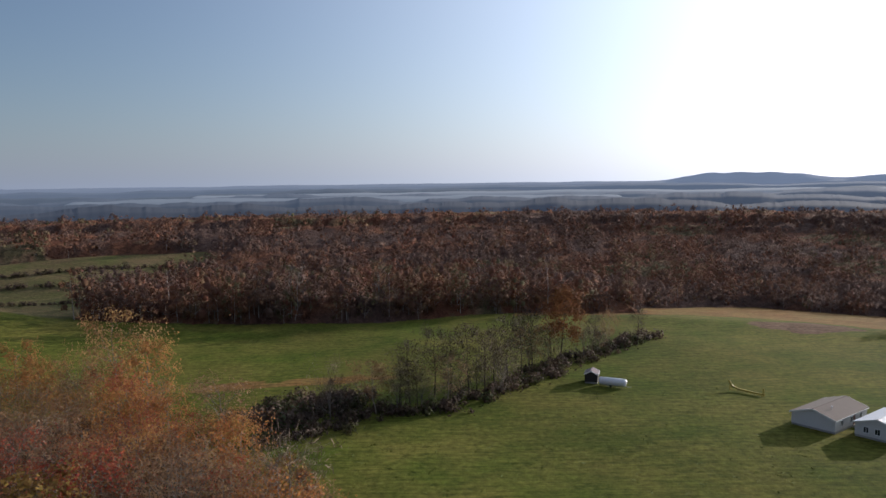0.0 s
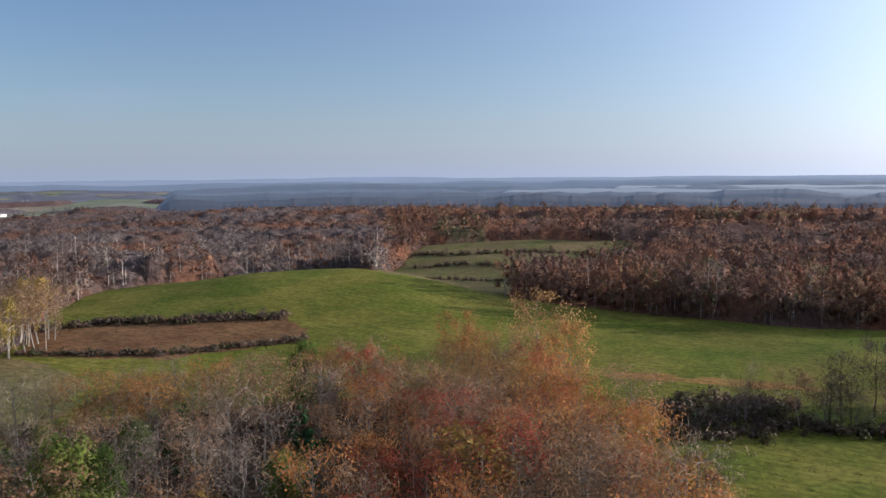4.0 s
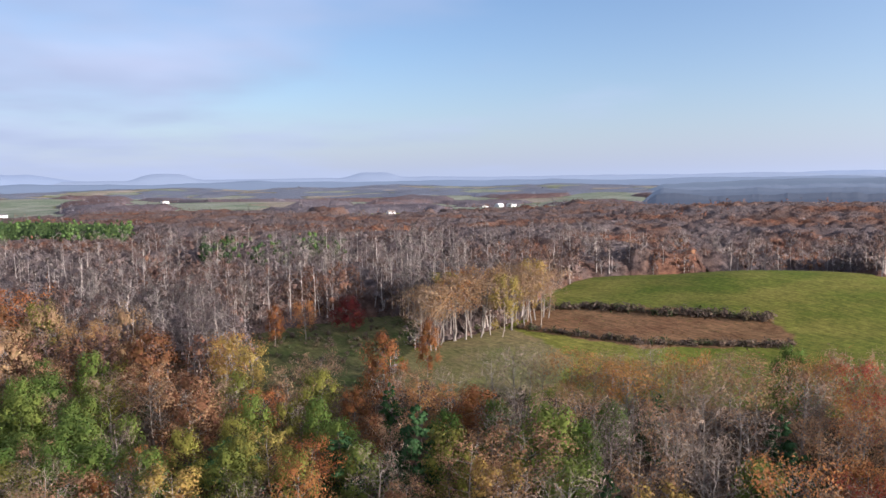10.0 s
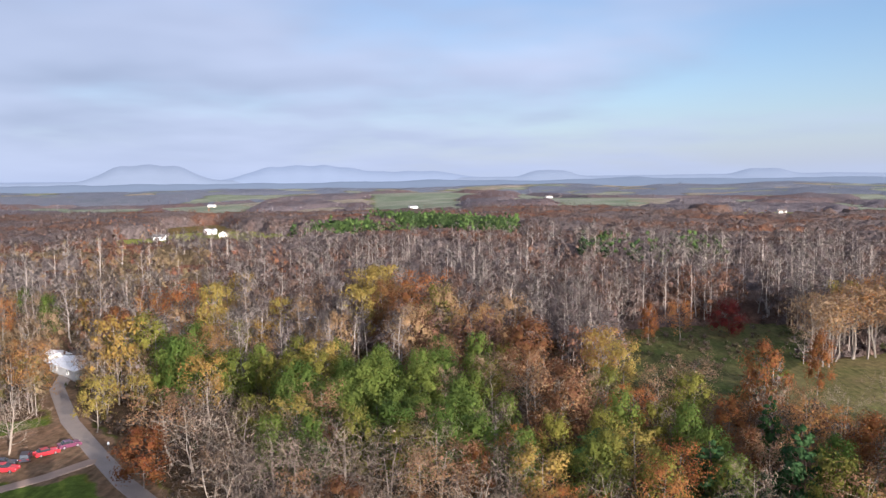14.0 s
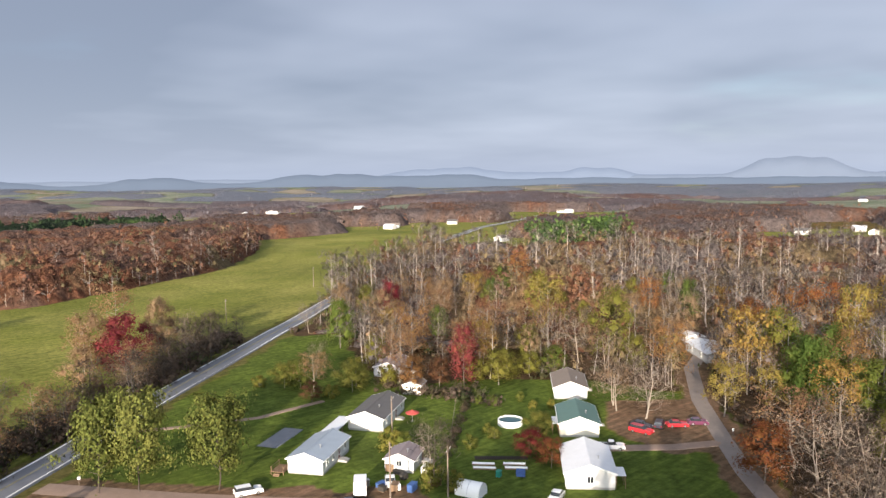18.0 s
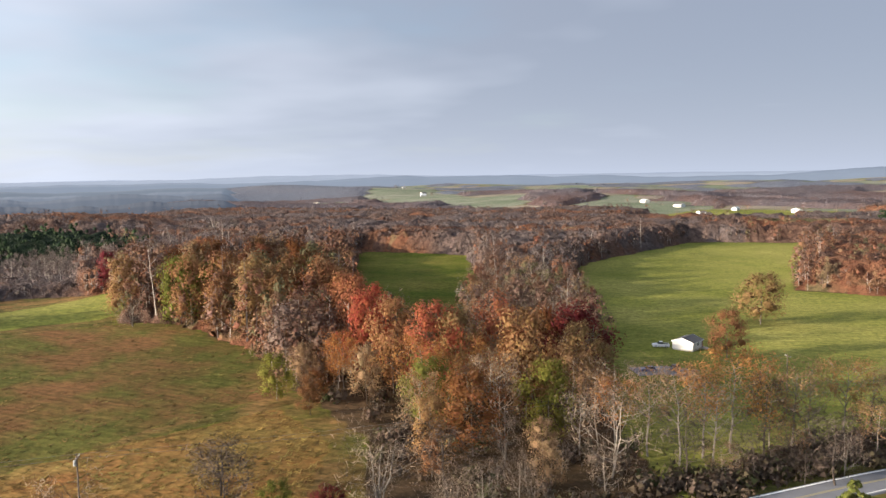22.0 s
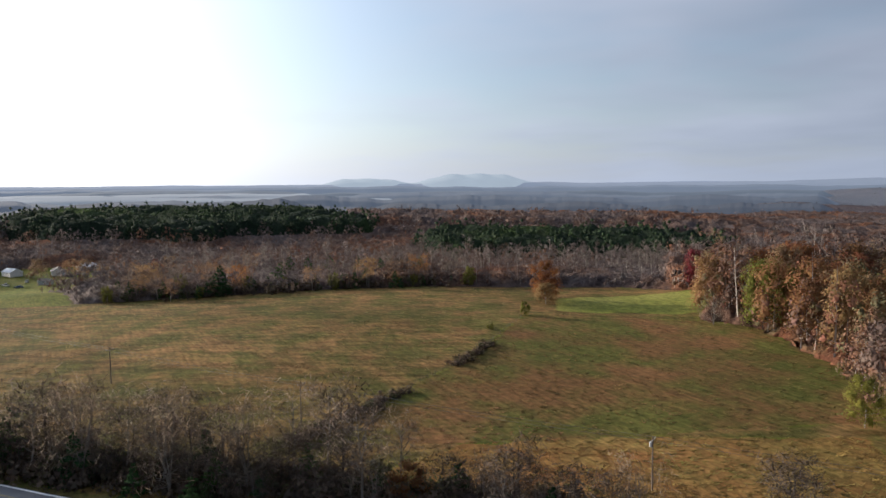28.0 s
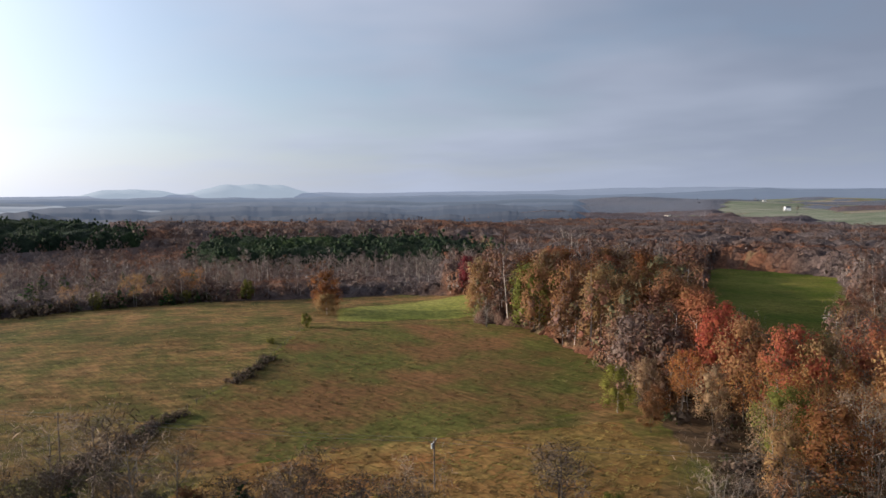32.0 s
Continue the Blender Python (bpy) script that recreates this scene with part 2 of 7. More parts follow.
def land(x, y):
    """The height of the ground: a knoll, a domed hay field, and low rolling country far out."""
    x, y = np.asarray(x, float), np.asarray(y, float)
    d = np.hypot(x, y)
    z = mound(x, y, -232, 282, 11, 92, 82, 38) + mound(x, y, 275, -123, 5.5, 121, 143, 0) + mound(x, y, 205, -285, 11, 55, 45, 0)
    z = z + mound(x, y, 840, -110, 8, 170, 260, 0)
    # two valleys, each with a wooded rise behind it and a long fall into the haze
    az = np.degrees(np.arctan2(-x, y)) % 360
    north = sector(az, 305, 410, 14.0)
    hay = sector(az, 222, 305, 10.0)
    back_off = d - 62 * sector(az, 31, 90, 12.0)
    z = z + north * np.interp(back_off, (315, 430, 500, 640, 740, 830, 1000, 1250), (0, -13, -13, 0, 8, 9, -8, -26))
    z = z + hay * np.interp(d, (430, 500, 580, 680, 800, 880, 1050, 1300), (0, -5, -4, 3, 8, 8, -8, -26))
    far = np.clip((d - 800) / 900, 0, 1)
    far = far * far * (3 - 2 * far) * (1 - north) * (1 - hay)
    roll = np.sin(x / 310 + 1.3) * np.cos(y / 260 + 0.4) + 0.7 * np.sin((x + y) / 190 + 2.0) + 0.6 * np.sin((x - 1.7 * y) / 430)
    z = z + far * (roll * 9.0 - 8.0)
    z = z + 0.25 * np.sin(x / 13.0 + np.sin(y / 21.0)) * np.cos(y / 17.0)
    return z


def inside(x, y, poly):
    """Which points lie in the polygon."""
    r = np.zeros(np.shape(x), bool)
    for (x0, y0), (x1, y1) in zip(poly, poly[1:] + poly[:1]):
        if y0 == y1:
            continue
        cross = ((y0 > y) != (y1 > y)) & (x < (x1 - x0) * (y - y0) / (y1 - y0) + x0)
        r ^= cross
    return r


ROAD = [(520, 334), (155, 11), (-1, -127), (-56, -176), (-106, -219), (-170, -272), (-300, -385), (-420, -480), (-560, -575), (-800, -690)]
# a gap in the trees that lets the low sun reach the garage
GAP = [(13, -242), (90, -187)]
LANE = [(-96, -33), (-118, -52), (-132, -66), (-147, -79), (-166, -95), (-194, -114), (-215, -122)]
# open ground, later ones over earlier ones; what is in none of them is woodland
COVER = []


def field(kind, *edge):
    """Open ground of one kind inside a closed line of corners."""
    COVER.append((kind, list(edge)))


field("green", (-60, 40), (20, 20), (110, 15), (170, 60), (230, 130), (260, 240), (161, 277), (130, 324), (88, 327), (27, 320), (-20, 301), (-96, 296), (-144, 304), (-213, 298), (-293, 345), (-302, 265), (-318, 226), (-289, 181), (-248, 145), (-240, 131), (-231, 113), (-180, 92), (-120, 60))
field("rust", (-268, 160), (-250, 182), (-193, 212), (-165, 194), (-188, 153), (-233, 134))
field("woods", (-5, 60), (-20, 105), (-38, 138), (-66, 172), (-80, 182), (-105, 160), (-135, 128), (-160, 96), (-175, 84), (-160, 50), (-60, 20))
# a clearing whose shade is put into its ground colour
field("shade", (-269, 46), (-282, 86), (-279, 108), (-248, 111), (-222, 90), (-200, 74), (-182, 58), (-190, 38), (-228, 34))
field("terrace", (-213, 297), (-148, 302), (-172, 384), (-190, 440), (-176, 500), (-172, 560), (-178, 625), (-260, 600), (-345, 545), (-300, 430), (-262, 370))
field("lawn", (-10, -60), (-60, -50), (-100, -40), (-119, -53), (-150, -80), (-170, -97), (-160, -130), (-140, -150), (-120, -158), (-128, -180), (-150, -225), (-130, -235), (-62, -182), (-10, -135))
field("meadow", (5, -125), (28, -180), (34, -222), (80, -390), (81, -465), (29, -617), (-48, -630), (-365, -612), (-578, -655), (-575, -590), (-361, -444), (-274, -374), (-169, -262), (-106, -212), (-56, -170), (-24, -143))
field("dirt", (-34, -148), (-29, -143), (-36, -134), (-42, -128), (-50, -121), (-60, -113), (-68, -106), (-72, -112), (-62, -122), (-54, -131), (-46, -141), (-40, -150))
field("woods", (-29, -380), (-89, -367), (-206, -433), (-275, -520), (-340, -640), (-260, -700), (-79, -690), (-42, -520))
# given the darker green in place of the tree clump's shade
field("green", (118, -222), (158, -300), (252, -501), (168, -495), (110, -352), (88, -262), (74, -222))
field("meadow", (-611, -619), (-861, -640), (-713, -543), (-515, -521))
field("hay", (40, -80), (90, -40), (150, 12), (240, 90), (395, 70), (391, 17), (379, -12), (360, -83), (343, -154), (315, -202), (290, -250), (240, -262), (205, -215), (182, -220), (138, -200), (104, -168), (70, -140))
field("sedge", (153, -46), (171, -76), (193, -110), (238, -159), (236, -166), (205, -215), (182, -220), (138, -200), (104, -168), (134, -75))
field("straw", (128, -50), (134, -75), (126, -100), (99, -152), (75, -135), (60, -85), (95, -45))
field("meadow", (243, -176), (270, -196), (250, -262), (212, -226))
field("green", (395, 70), (391, 17), (379, -12), (441, -9), (473, 20), (470, 60))
field("green", (470, 60), (473, 20), (450, 2), (506, -22), (545, -36), (590, -40), (596, 25), (540, 40))
field("green", (452, -40), (452, 48), (500, 54), (500, -30))
field("straw", (27, 311), (88, 318), (130, 315), (161, 269), (172, 274), (135, 326), (88, 330), (27, 322))
field("straw", (84, 330), (132, 326), (168, 280), (240, 330), (160, 400), (95, 375))
field("straw", (-68, 199), (-45, 203), (-22, 211), (-12, 213), (-12, 218), (-24, 218), (-46, 210), (-68, 206))
field("dirt", (114, 292), (139, 291), (152, 270), (130, 265), (117, 276))
field("dirt", (-150, -112), (-164, -96), (-140, -74), (-131, -80), (-131, -95))
field("dirt", (-50, -128), (-62, -122), (-66, -112), (-84, -104), (-80, -94), (-56, -100), (-42, -118))
field("terrace", (-224, 93), (-231, 113), (-240, 131), (-222, 134), (-190, 128), (-168, 108), (-160, 84), (-182, 70), (-206, 76))
field("straw", (481, -144), (457, -181), (415, -165), (430, -140))
field("hay", (-836, -360), (-914, -326), (-731, -227), (-656, -266))
field("far_field", (-2222, -331), (-2201, -77), (-1303, -50), (-1409, -215))
field("far_field", (-2294, 102), (-1798, 276), (-1510, 212), (-1999, 60))
field("far_field", (-1781, -774), (-2384, -619), (-1963, -560), (-1650, -690))
field("straw", (-1070, 446), (-946, 516), (-880, 480), (-908, 386))
# stands of planted pine among the woods
PLANTATION = [[(-900, -110), (-733, 27), (-580, 24), (-640, -60)], [(-718, -178), (-735, -110), (-592, -88), (-600, -150)], [(-470, -410), (-615, -458), (-590, -410), (-430, -300), (-400, -362)],
              [(389, -403), (499, -254), (606, -309), (472, -489)], [(658, -239), (700, 24), (1000, 35), (940, -342)], [(-150, -740), (-330, -760), (-360, -840), (-140, -800)]]
# farmsteads far out
FAR_HOUSES = [(-740, -264), (-704, -245), (-1088, 402), (-1183, 640), (-1235, 693), (-1587, 826), (-488, -627), (-762, -1062), (-831, -699), (-842, -680), (-675, -287), (-602, -1074),
              (-555, -1080), (-578, -645), (-505, -640), (-805, -1124), (-614, -1110), (24, -1030), (-87, -1118), (872, -2190), (1125, -2606), (146, -1408), (83, -1310), (31, -1081),
              (-10, -1214), (-85, -1164), (562, 14), (578, -31), (556, -10), (1083, -1887), (810, -2039), (-461, -443), (-1900, 160), (-1750, -640), (-1450, -130)]
KINDS = ("green", "meadow", "lawn", "shade", "hay", "sedge", "straw", "rust", "terrace", "far_field", "far_stubble", "verge", "dirt", "woods", "hazed_floor")


def near_line(x, y, line, wide):
    """Which points lie within wide of the polyline."""
    hit = np.zeros(np.shape(x), bool)
    for (x0, y0), (x1, y1) in zip(line, line[1:]):
        dx, dy = x1 - x0, y1 - y0
        u = np.clip(((x - x0) * dx + (y - y0) * dy) / (dx * dx + dy * dy), 0, 1)
        hit |= np.hypot(x - x0 - u * dx, y - y0 - u * dy) < wide
    return hit


def cover_at(x, y):
    """The kind of ground at each point, as an index into KINDS."""
    x, y = np.asarray(x, float), np.asarray(y, float)
    k = np.full(x.shape, KINDS.index("woods"))
    d = np.hypot(x, y)
    wave = np.sin(x / 150 + 1.1 * np.sin(y / 210)) * np.cos(y / 170 + 0.9 * np.sin(x / 260)) + 0.5 * np.sin((x + 2 * y) / 240)
    k[d > 1300] = KINDS.index("hazed_floor")
    # a patchwork of fields and woods on the sunny side
    best, lot = np.full(x.shape, 1e9), np.zeros(x.shape)
    cell = 135.0
    ci, cj = np.floor(x / cell), np.floor(y / cell)
    for di in (-1, 0, 1):
        for dj in (-1, 0, 1):
            i, j = ci + di, cj + dj
            u = [np.mod(np.sin(i * p + j * q + 1.7) * 43758.5453, 1.0) for p, q in ((12.9898, 78.233), (39.346, 11.135), (73.156, 52.235))]
            r = np.hypot(x - (i + u[0]) * cell, y - (j + u[1]) * cell)
            lot = np.where(r < best, u[2], lot)
            best = np.minimum(best, r)
    sunny = sector(np.degrees(np.arctan2(-x, y)) % 360, 46, 206, 4.0) > 0.5
    tilled = sunny & (d > 1120 + 160 * wave)
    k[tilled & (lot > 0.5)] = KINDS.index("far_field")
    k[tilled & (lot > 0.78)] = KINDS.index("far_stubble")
    for name, poly in COVER:
        k[inside(x, y, poly)] = KINDS.index(name)
    for hx, hy in FAR_HOUSES:
        hd = math.hypot(hx, hy)
        if hd < 600:
            continue
        u, v = (x * hx + y * hy) / hd, np.abs(x * hy - y * hx) / hd
        wide_ = 30 + hd * 0.03 + 12 * np.sin(u / 37.0 + hx)
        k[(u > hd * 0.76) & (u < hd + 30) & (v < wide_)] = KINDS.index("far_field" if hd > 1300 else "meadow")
    k[near_line(x, y, ROAD, 6.5)] = KINDS.index("verge")
    k[near_line(x, y, LANE, 4.6)] = KINDS.index("dirt")
    return k


def mesh_object(name, verts, faces, mat, parent=None, tone=None, smooth=False, normals=None):
    """One mesh object from arrays of points and of equal-sided faces."""
    me = bpy.data.meshes.new(name)
    verts, faces = np.asarray(verts, np.float32), np.asarray(faces, np.int32)
    me.vertices.add(len(verts))
    me.vertices.foreach_set("co", verts.ravel())
    k = faces.shape[1]
    me.loops.add(faces.size)
    me.loops.foreach_set("vertex_index", faces.ravel())
    me.polygons.add(len(faces))
    me.polygons.foreach_set("loop_start", np.arange(0, faces.size, k, dtype=np.int32))
    me.update(calc_edges=True)
    me.polygons.foreach_set("use_smooth", np.full(len(faces), smooth or normals is not None))
    if normals is not None:
        a = me.attributes.new("custom_normal", "FLOAT_VECTOR", "POINT")
        a.data.foreach_set("vector", np.ascontiguousarray(normals, np.float32).ravel())
    if tone is not None:
        a = me.attributes.new("tone", "FLOAT", "POINT")
        a.data.foreach_set("value", np.asarray(tone, np.float32))
    me.materials.append(mat)
    ob = new(name, me)
    ob.parent = parent
    return ob


# ---- ground ----
GROUND = {"green": ((0.105, 0.14, 0.018), (0.20, 0.185, 0.04), 0.03), "lawn": ((0.085, 0.12, 0.025), (0.14, 0.19, 0.035), 0.06),
          # the clearing's greens are darkened to stand for the shade on it
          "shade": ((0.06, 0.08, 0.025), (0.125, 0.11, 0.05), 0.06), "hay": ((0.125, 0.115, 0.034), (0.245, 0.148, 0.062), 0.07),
          "sedge": ((0.125, 0.125, 0.032), (0.21, 0.112, 0.048), 0.035), "straw": ((0.29, 0.20, 0.065), (0.26, 0.125, 0.045), 0.05),
          "rust": ((0.15, 0.08, 0.04), (0.24, 0.14, 0.07), 0.06), "terrace": ((0.15, 0.155, 0.055), (0.23, 0.17, 0.09), 0.03),
          # distant fields: haze is put into their pale, greyed greens
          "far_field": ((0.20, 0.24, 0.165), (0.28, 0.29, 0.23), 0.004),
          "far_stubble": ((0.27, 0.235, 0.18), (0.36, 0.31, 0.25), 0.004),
          # meadow: lighter grass, its front-lit brightness put into the colour
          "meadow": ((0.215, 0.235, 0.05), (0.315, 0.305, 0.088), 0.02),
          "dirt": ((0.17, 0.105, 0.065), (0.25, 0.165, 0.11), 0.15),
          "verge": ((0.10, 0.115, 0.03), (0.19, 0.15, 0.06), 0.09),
          # distant woodland floor, its blue-grey standing for haze
          "hazed_floor": ((0.115, 0.11, 0.12), (0.15, 0.135, 0.14), 0.004),
          "woods": ((0.08, 0.054, 0.034), (0.14, 0.09, 0.052), 0.08)}
m, n, l, b = material("farmland", 1.0)
b.inputs["Specular IOR Level"].default_value = 0.05
fine, mid, big = noise_node(n, l, 0.55, 6, 0.7), noise_node(n, l, 0.07, 5, 0.6), noise_node(n, l, 0.012, 4, 0.6)
col = None
for kind, (lo, hi, scale) in GROUND.items():
    patch = noise_node(n, l, scale, 5, 0.65)
    crisp = 0.1 if kind in ("hay", "sedge") else 0.14
    r = ramp(n, [(0.5 - crisp, tuple(v * 0.68 for v in lo)), (0.5 + crisp, tuple(v * 0.68 for v in hi))])
    l.new(patch.outputs[0], r.inputs[0])
    if col is None:
        col = r.outputs[0]
        continue
    at = n.new("ShaderNodeAttribute")
    at.attribute_name = "is_" + kind
    edge = n.new("ShaderNodeMath")
    edge.operation = "MULTIPLY_ADD"
    edge.inputs[1].default_value, edge.inputs[2].default_value = 0.9, -0.45
    l.new(mid.outputs[0], edge.inputs[0])
    add = n.new("ShaderNodeMath")
    l.new(at.outputs["Fac"], add.inputs[0])
    l.new(edge.outputs[0], add.inputs[1])
    st = n.new("ShaderNodeMapRange")
    st.inputs["From Min"].default_value, st.inputs["From Max"].default_value = 0.38, 0.62
    l.new(add.outputs[0], st.inputs["Value"])
    col = mix_colour(n, l, st.outputs[0], col, r.outputs[0])
g1 = ramp(n, [(0.3, (0.5, 0.52, 0.5)), (0.7, (1.4, 1.38, 1.4))])
l.new(fine.outputs[0], g1.inputs[0])
g2 = ramp(n, [(0.35, (0.75, 0.78, 0.7)), (0.65, (1.2, 1.15, 1.15))])
l.new(big.outputs[0], g2.inputs[0])
col = mix_colour(n, l, 1.0, mix_colour(n, l, 1.0, col, g1.outputs[0], "MULTIPLY"), g2.outputs[0], "MULTIPLY")
tc, mp, sn = n.new("ShaderNodeTexCoord"), n.new("ShaderNodeMapping"), n.new("ShaderNodeTexNoise")
mp.inputs["Rotation"].default_value, mp.inputs["Scale"].default_value = (0, 0, radians(-65)), (0.11, 1.0, 0.2)
sn.inputs["Scale"].default_value, sn.inputs["Detail"].default_value = 1.0, 4.0
l.new(tc.outputs["Object"], mp.inputs["Vector"])
l.new(mp.outputs[0], sn.inputs["Vector"])
g3 = ramp(n, [(0.36, (0.78, 0.81, 0.79)), (0.64, (1.2, 1.17, 1.17))])
l.new(sn.outputs[0], g3.inputs[0])
col = mix_colour(n, l, 1.0, col, g3.outputs[0], "MULTIPLY")
# swaths left by the mower in the hay
lie, thin, sw = n.new("ShaderNodeMapping"), n.new("ShaderNodeMapping"), n.new("ShaderNodeTexNoise")
lie.inputs["Rotation"].default_value, thin.inputs["Scale"].default_value = (0, 0, radians(-57)), (0.07, 0.3, 0.2)
sw.inputs["Scale"].default_value, sw.inputs["Detail"].default_value, sw.inputs["Roughness"].default_value = 1.0, 5.0, 0.65
l.new(tc.outputs["Object"], lie.inputs["Vector"])
l.new(lie.outputs[0], thin.inputs["Vector"])
l.new(thin.outputs[0], sw.inputs["Vector"])
g4 = ramp(n, [(0.36, (0.66, 0.62, 0.58)), (0.5, (0.97, 0.98, 0.94)), (0.66, (1.36, 1.3, 1.22))])
l.new(sw.outputs[0], g4.inputs[0])
mown = n.new("ShaderNodeAttribute")
mown.attribute_name = "is_hay"
col = mix_colour(n, l, mown.outputs["Fac"], col, mix_colour(n, l, 1.0, col, g4.outputs[0], "MULTIPLY"))
l.new(col, b.inputs["Base Color"])
bp = n.new("ShaderNodeBump")
bp.inputs["Strength"].default_value, bp.inputs["Distance"].default_value = 0.45, 0.3
l.new(fine.outputs[0], bp.inputs["Height"])
l.new(bp.outputs[0], b.inputs["Normal"])
M["ground"] = m

RINGS, SPOKES = 250, 540
radii = np.concatenate([[0.0, 8, 20, 40], np.geomspace(60, 4900, RINGS - 4)])
turn = np.linspace(0, 2 * math.pi, SPOKES, endpoint=False)
gx, gy = (-np.sin(turn)[None] * radii[:, None]).ravel() + 0.7, (np.cos(turn)[None] * radii[:, None]).ravel() + 0.4
ring, spoke = np.meshgrid(np.arange(RINGS - 1), np.arange(SPOKES), indexing="ij")
nxt = (spoke + 1) % SPOKES
quads = np.stack([ring * SPOKES + spoke, ring * SPOKES + nxt, (ring + 1) * SPOKES + nxt, (ring + 1) * SPOKES + spoke], -1).reshape(-1, 4)
gz = land(gx, gy)
ground = mesh_object("ground", np.stack([gx, gy, gz], 1), quads[:, ::-1], M["ground"], smooth=True)
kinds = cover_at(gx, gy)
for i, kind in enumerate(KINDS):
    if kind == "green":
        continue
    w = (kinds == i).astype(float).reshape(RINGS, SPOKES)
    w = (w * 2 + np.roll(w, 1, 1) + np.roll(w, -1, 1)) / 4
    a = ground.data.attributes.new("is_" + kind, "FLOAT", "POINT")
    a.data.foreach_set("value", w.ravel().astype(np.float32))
tagged(ground, "rolling farmland of green pasture, dry hay and leaf litter", "ground", kind="structure")


def ribbon(name, line, wide, mat, lift, label, step=6.0, shift=0.0):
    """A strip laid over the ground along a polyline, with an edge that drops into it."""
    pts = []
    for (x0, y0), (x1, y1) in zip(line, line[1:]):
        k = max(1, int(math.hypot(x1 - x0, y1 - y0) / step))
        pts += [(x0 + (x1 - x0) * i / k, y0 + (y1 - y0) * i / k) for i in range(k)]
    pts = np.array(pts + [line[-1]], float)
    tang = np.gradient(pts, axis=0)
    tang /= np.linalg.norm(tang, axis=1)[:, None]
    side = np.stack([-tang[:, 1], tang[:, 0]], 1)
    rows = []
    for off, dz in ((-wide / 2 - 0.4, -0.5), (-wide / 2, 0.0), (0.0, 0.04), (wide / 2, 0.0), (wide / 2 + 0.4, -0.5)):
        p = pts + side * (off + shift)
        rows.append(np.column_stack([p, land(pts[:, 0] + side[:, 0] * shift, pts[:, 1] + side[:, 1] * shift) + lift + dz]))
    v = np.concatenate(rows)
    nn = len(pts)
    f = [(r * nn + i, (r + 1) * nn + i, (r + 1) * nn + i + 1, r * nn + i + 1) for r in range(4) for i in range(nn - 1)]
    return tagged(mesh_object(name, v, np.array(f)[:, ::-1], mat), label, name, kind="structure")


M["asphalt"] = plain("worn_asphalt", (0.165, 0.172, 0.19), 0.6, scale=0.35, vary=0.3, bump=0.2)
M["old_asphalt"] = plain("old_asphalt", (0.215, 0.18, 0.158), 0.8, scale=0.35, vary=0.3, bump=0.2)
M["gravel"] = plain("pinkish_gravel", (0.25, 0.18, 0.14), 0.95, scale=0.5, vary=0.35, bump=0.4)
M["line"] = plain("road_paint", (0.84, 0.84, 0.82), 0.6, scale=2, vary=0.12)
M["yline"] = plain("yellow_road_paint", (0.36, 0.31, 0.17), 0.7, scale=2, vary=0.2)
road = ribbon("road", ROAD, 7.4, M["asphalt"], 0.22, "worn grey two-lane country road")
for off, mat in ((-3.2, "line"), (3.2, "line"), (-0.16, "yline"), (0.16, "yline")):
    ribbon("road_marking", ROAD, 0.16 if mat == "yline" else 0.34, M[mat], 0.275 if mat == "yline" else 0.235, "painted line along the country road", shift=off)
ribbon("lane", LANE, 3.6, M["old_asphalt"], 0.15, "narrow worn asphalt lane with dirt shoulders between the yard and the woods", step=3.0)

# ---- trees ----
def tube(pts, rad, sides):
    """Points and faces of a tapered limb."""
    pts, rad = np.asarray(pts, float), np.asarray(rad, float)
    a = np.linspace(0, 2 * math.pi, sides, endpoint=False)
    t = np.gradient(pts, axis=0)
    t /= np.linalg.norm(t, axis=1)[:, None] + 1e-9
    ref = np.where(np.abs(t[:, 2:3]) > 0.9, [[1.0, 0, 0]], [[0, 0, 1.0]])
    u = np.cross(t, ref)
    u /= np.linalg.norm(u, axis=1)[:, None] + 1e-9
    w = np.cross(t, u)
    v = pts[:, None] + rad[:, None, None] * (np.cos(a)[None, :, None] * u[:, None] + np.sin(a)[None, :, None] * w[:, None])
    k = len(pts)
    f = [(i * sides + j, i * sides + (j + 1) % sides, (i + 1) * sides + (j + 1) % sides, (i + 1) * sides + j) for i in range(k - 1) for j in range(sides)]
    return v.reshape(-1, 3), np.array(f)


def cards(rng, centre, size, droop=0.0, slim=1.0, out=None):
    """A small turned leaf-spray card at every centre."""
    k = len(centre)
    a = rng.normal(size=(k, 3))
    a /= np.linalg.norm(a, axis=1)[:, None]
    if out is not None:
        a = a * 0.4 + out * 1.2
        a /= np.linalg.norm(a, axis=1)[:, None]
    c = rng.normal(size=(k, 3))
    c[:, 2] -= droop
    c -= (c * a).sum(1)[:, None] * a
    c /= np.linalg.norm(c, axis=1)[:, None] + 1e-9
    d = np.cross(a, c)
    s = (size * rng.uniform(0.6, 1.3, k))[:, None]
    d = d * s * slim
    c = c * s
    v = np.stack([centre + c * 1.15, centre - c * 0.6 + d * 0.95, centre - c * 0.6 - d * 0.95], 1)
    return v.reshape(-1, 3), np.arange(3 * k).reshape(k, 3)


def unit(v):
    return v / (np.linalg.norm(v, axis=1)[:, None] + 1e-9)


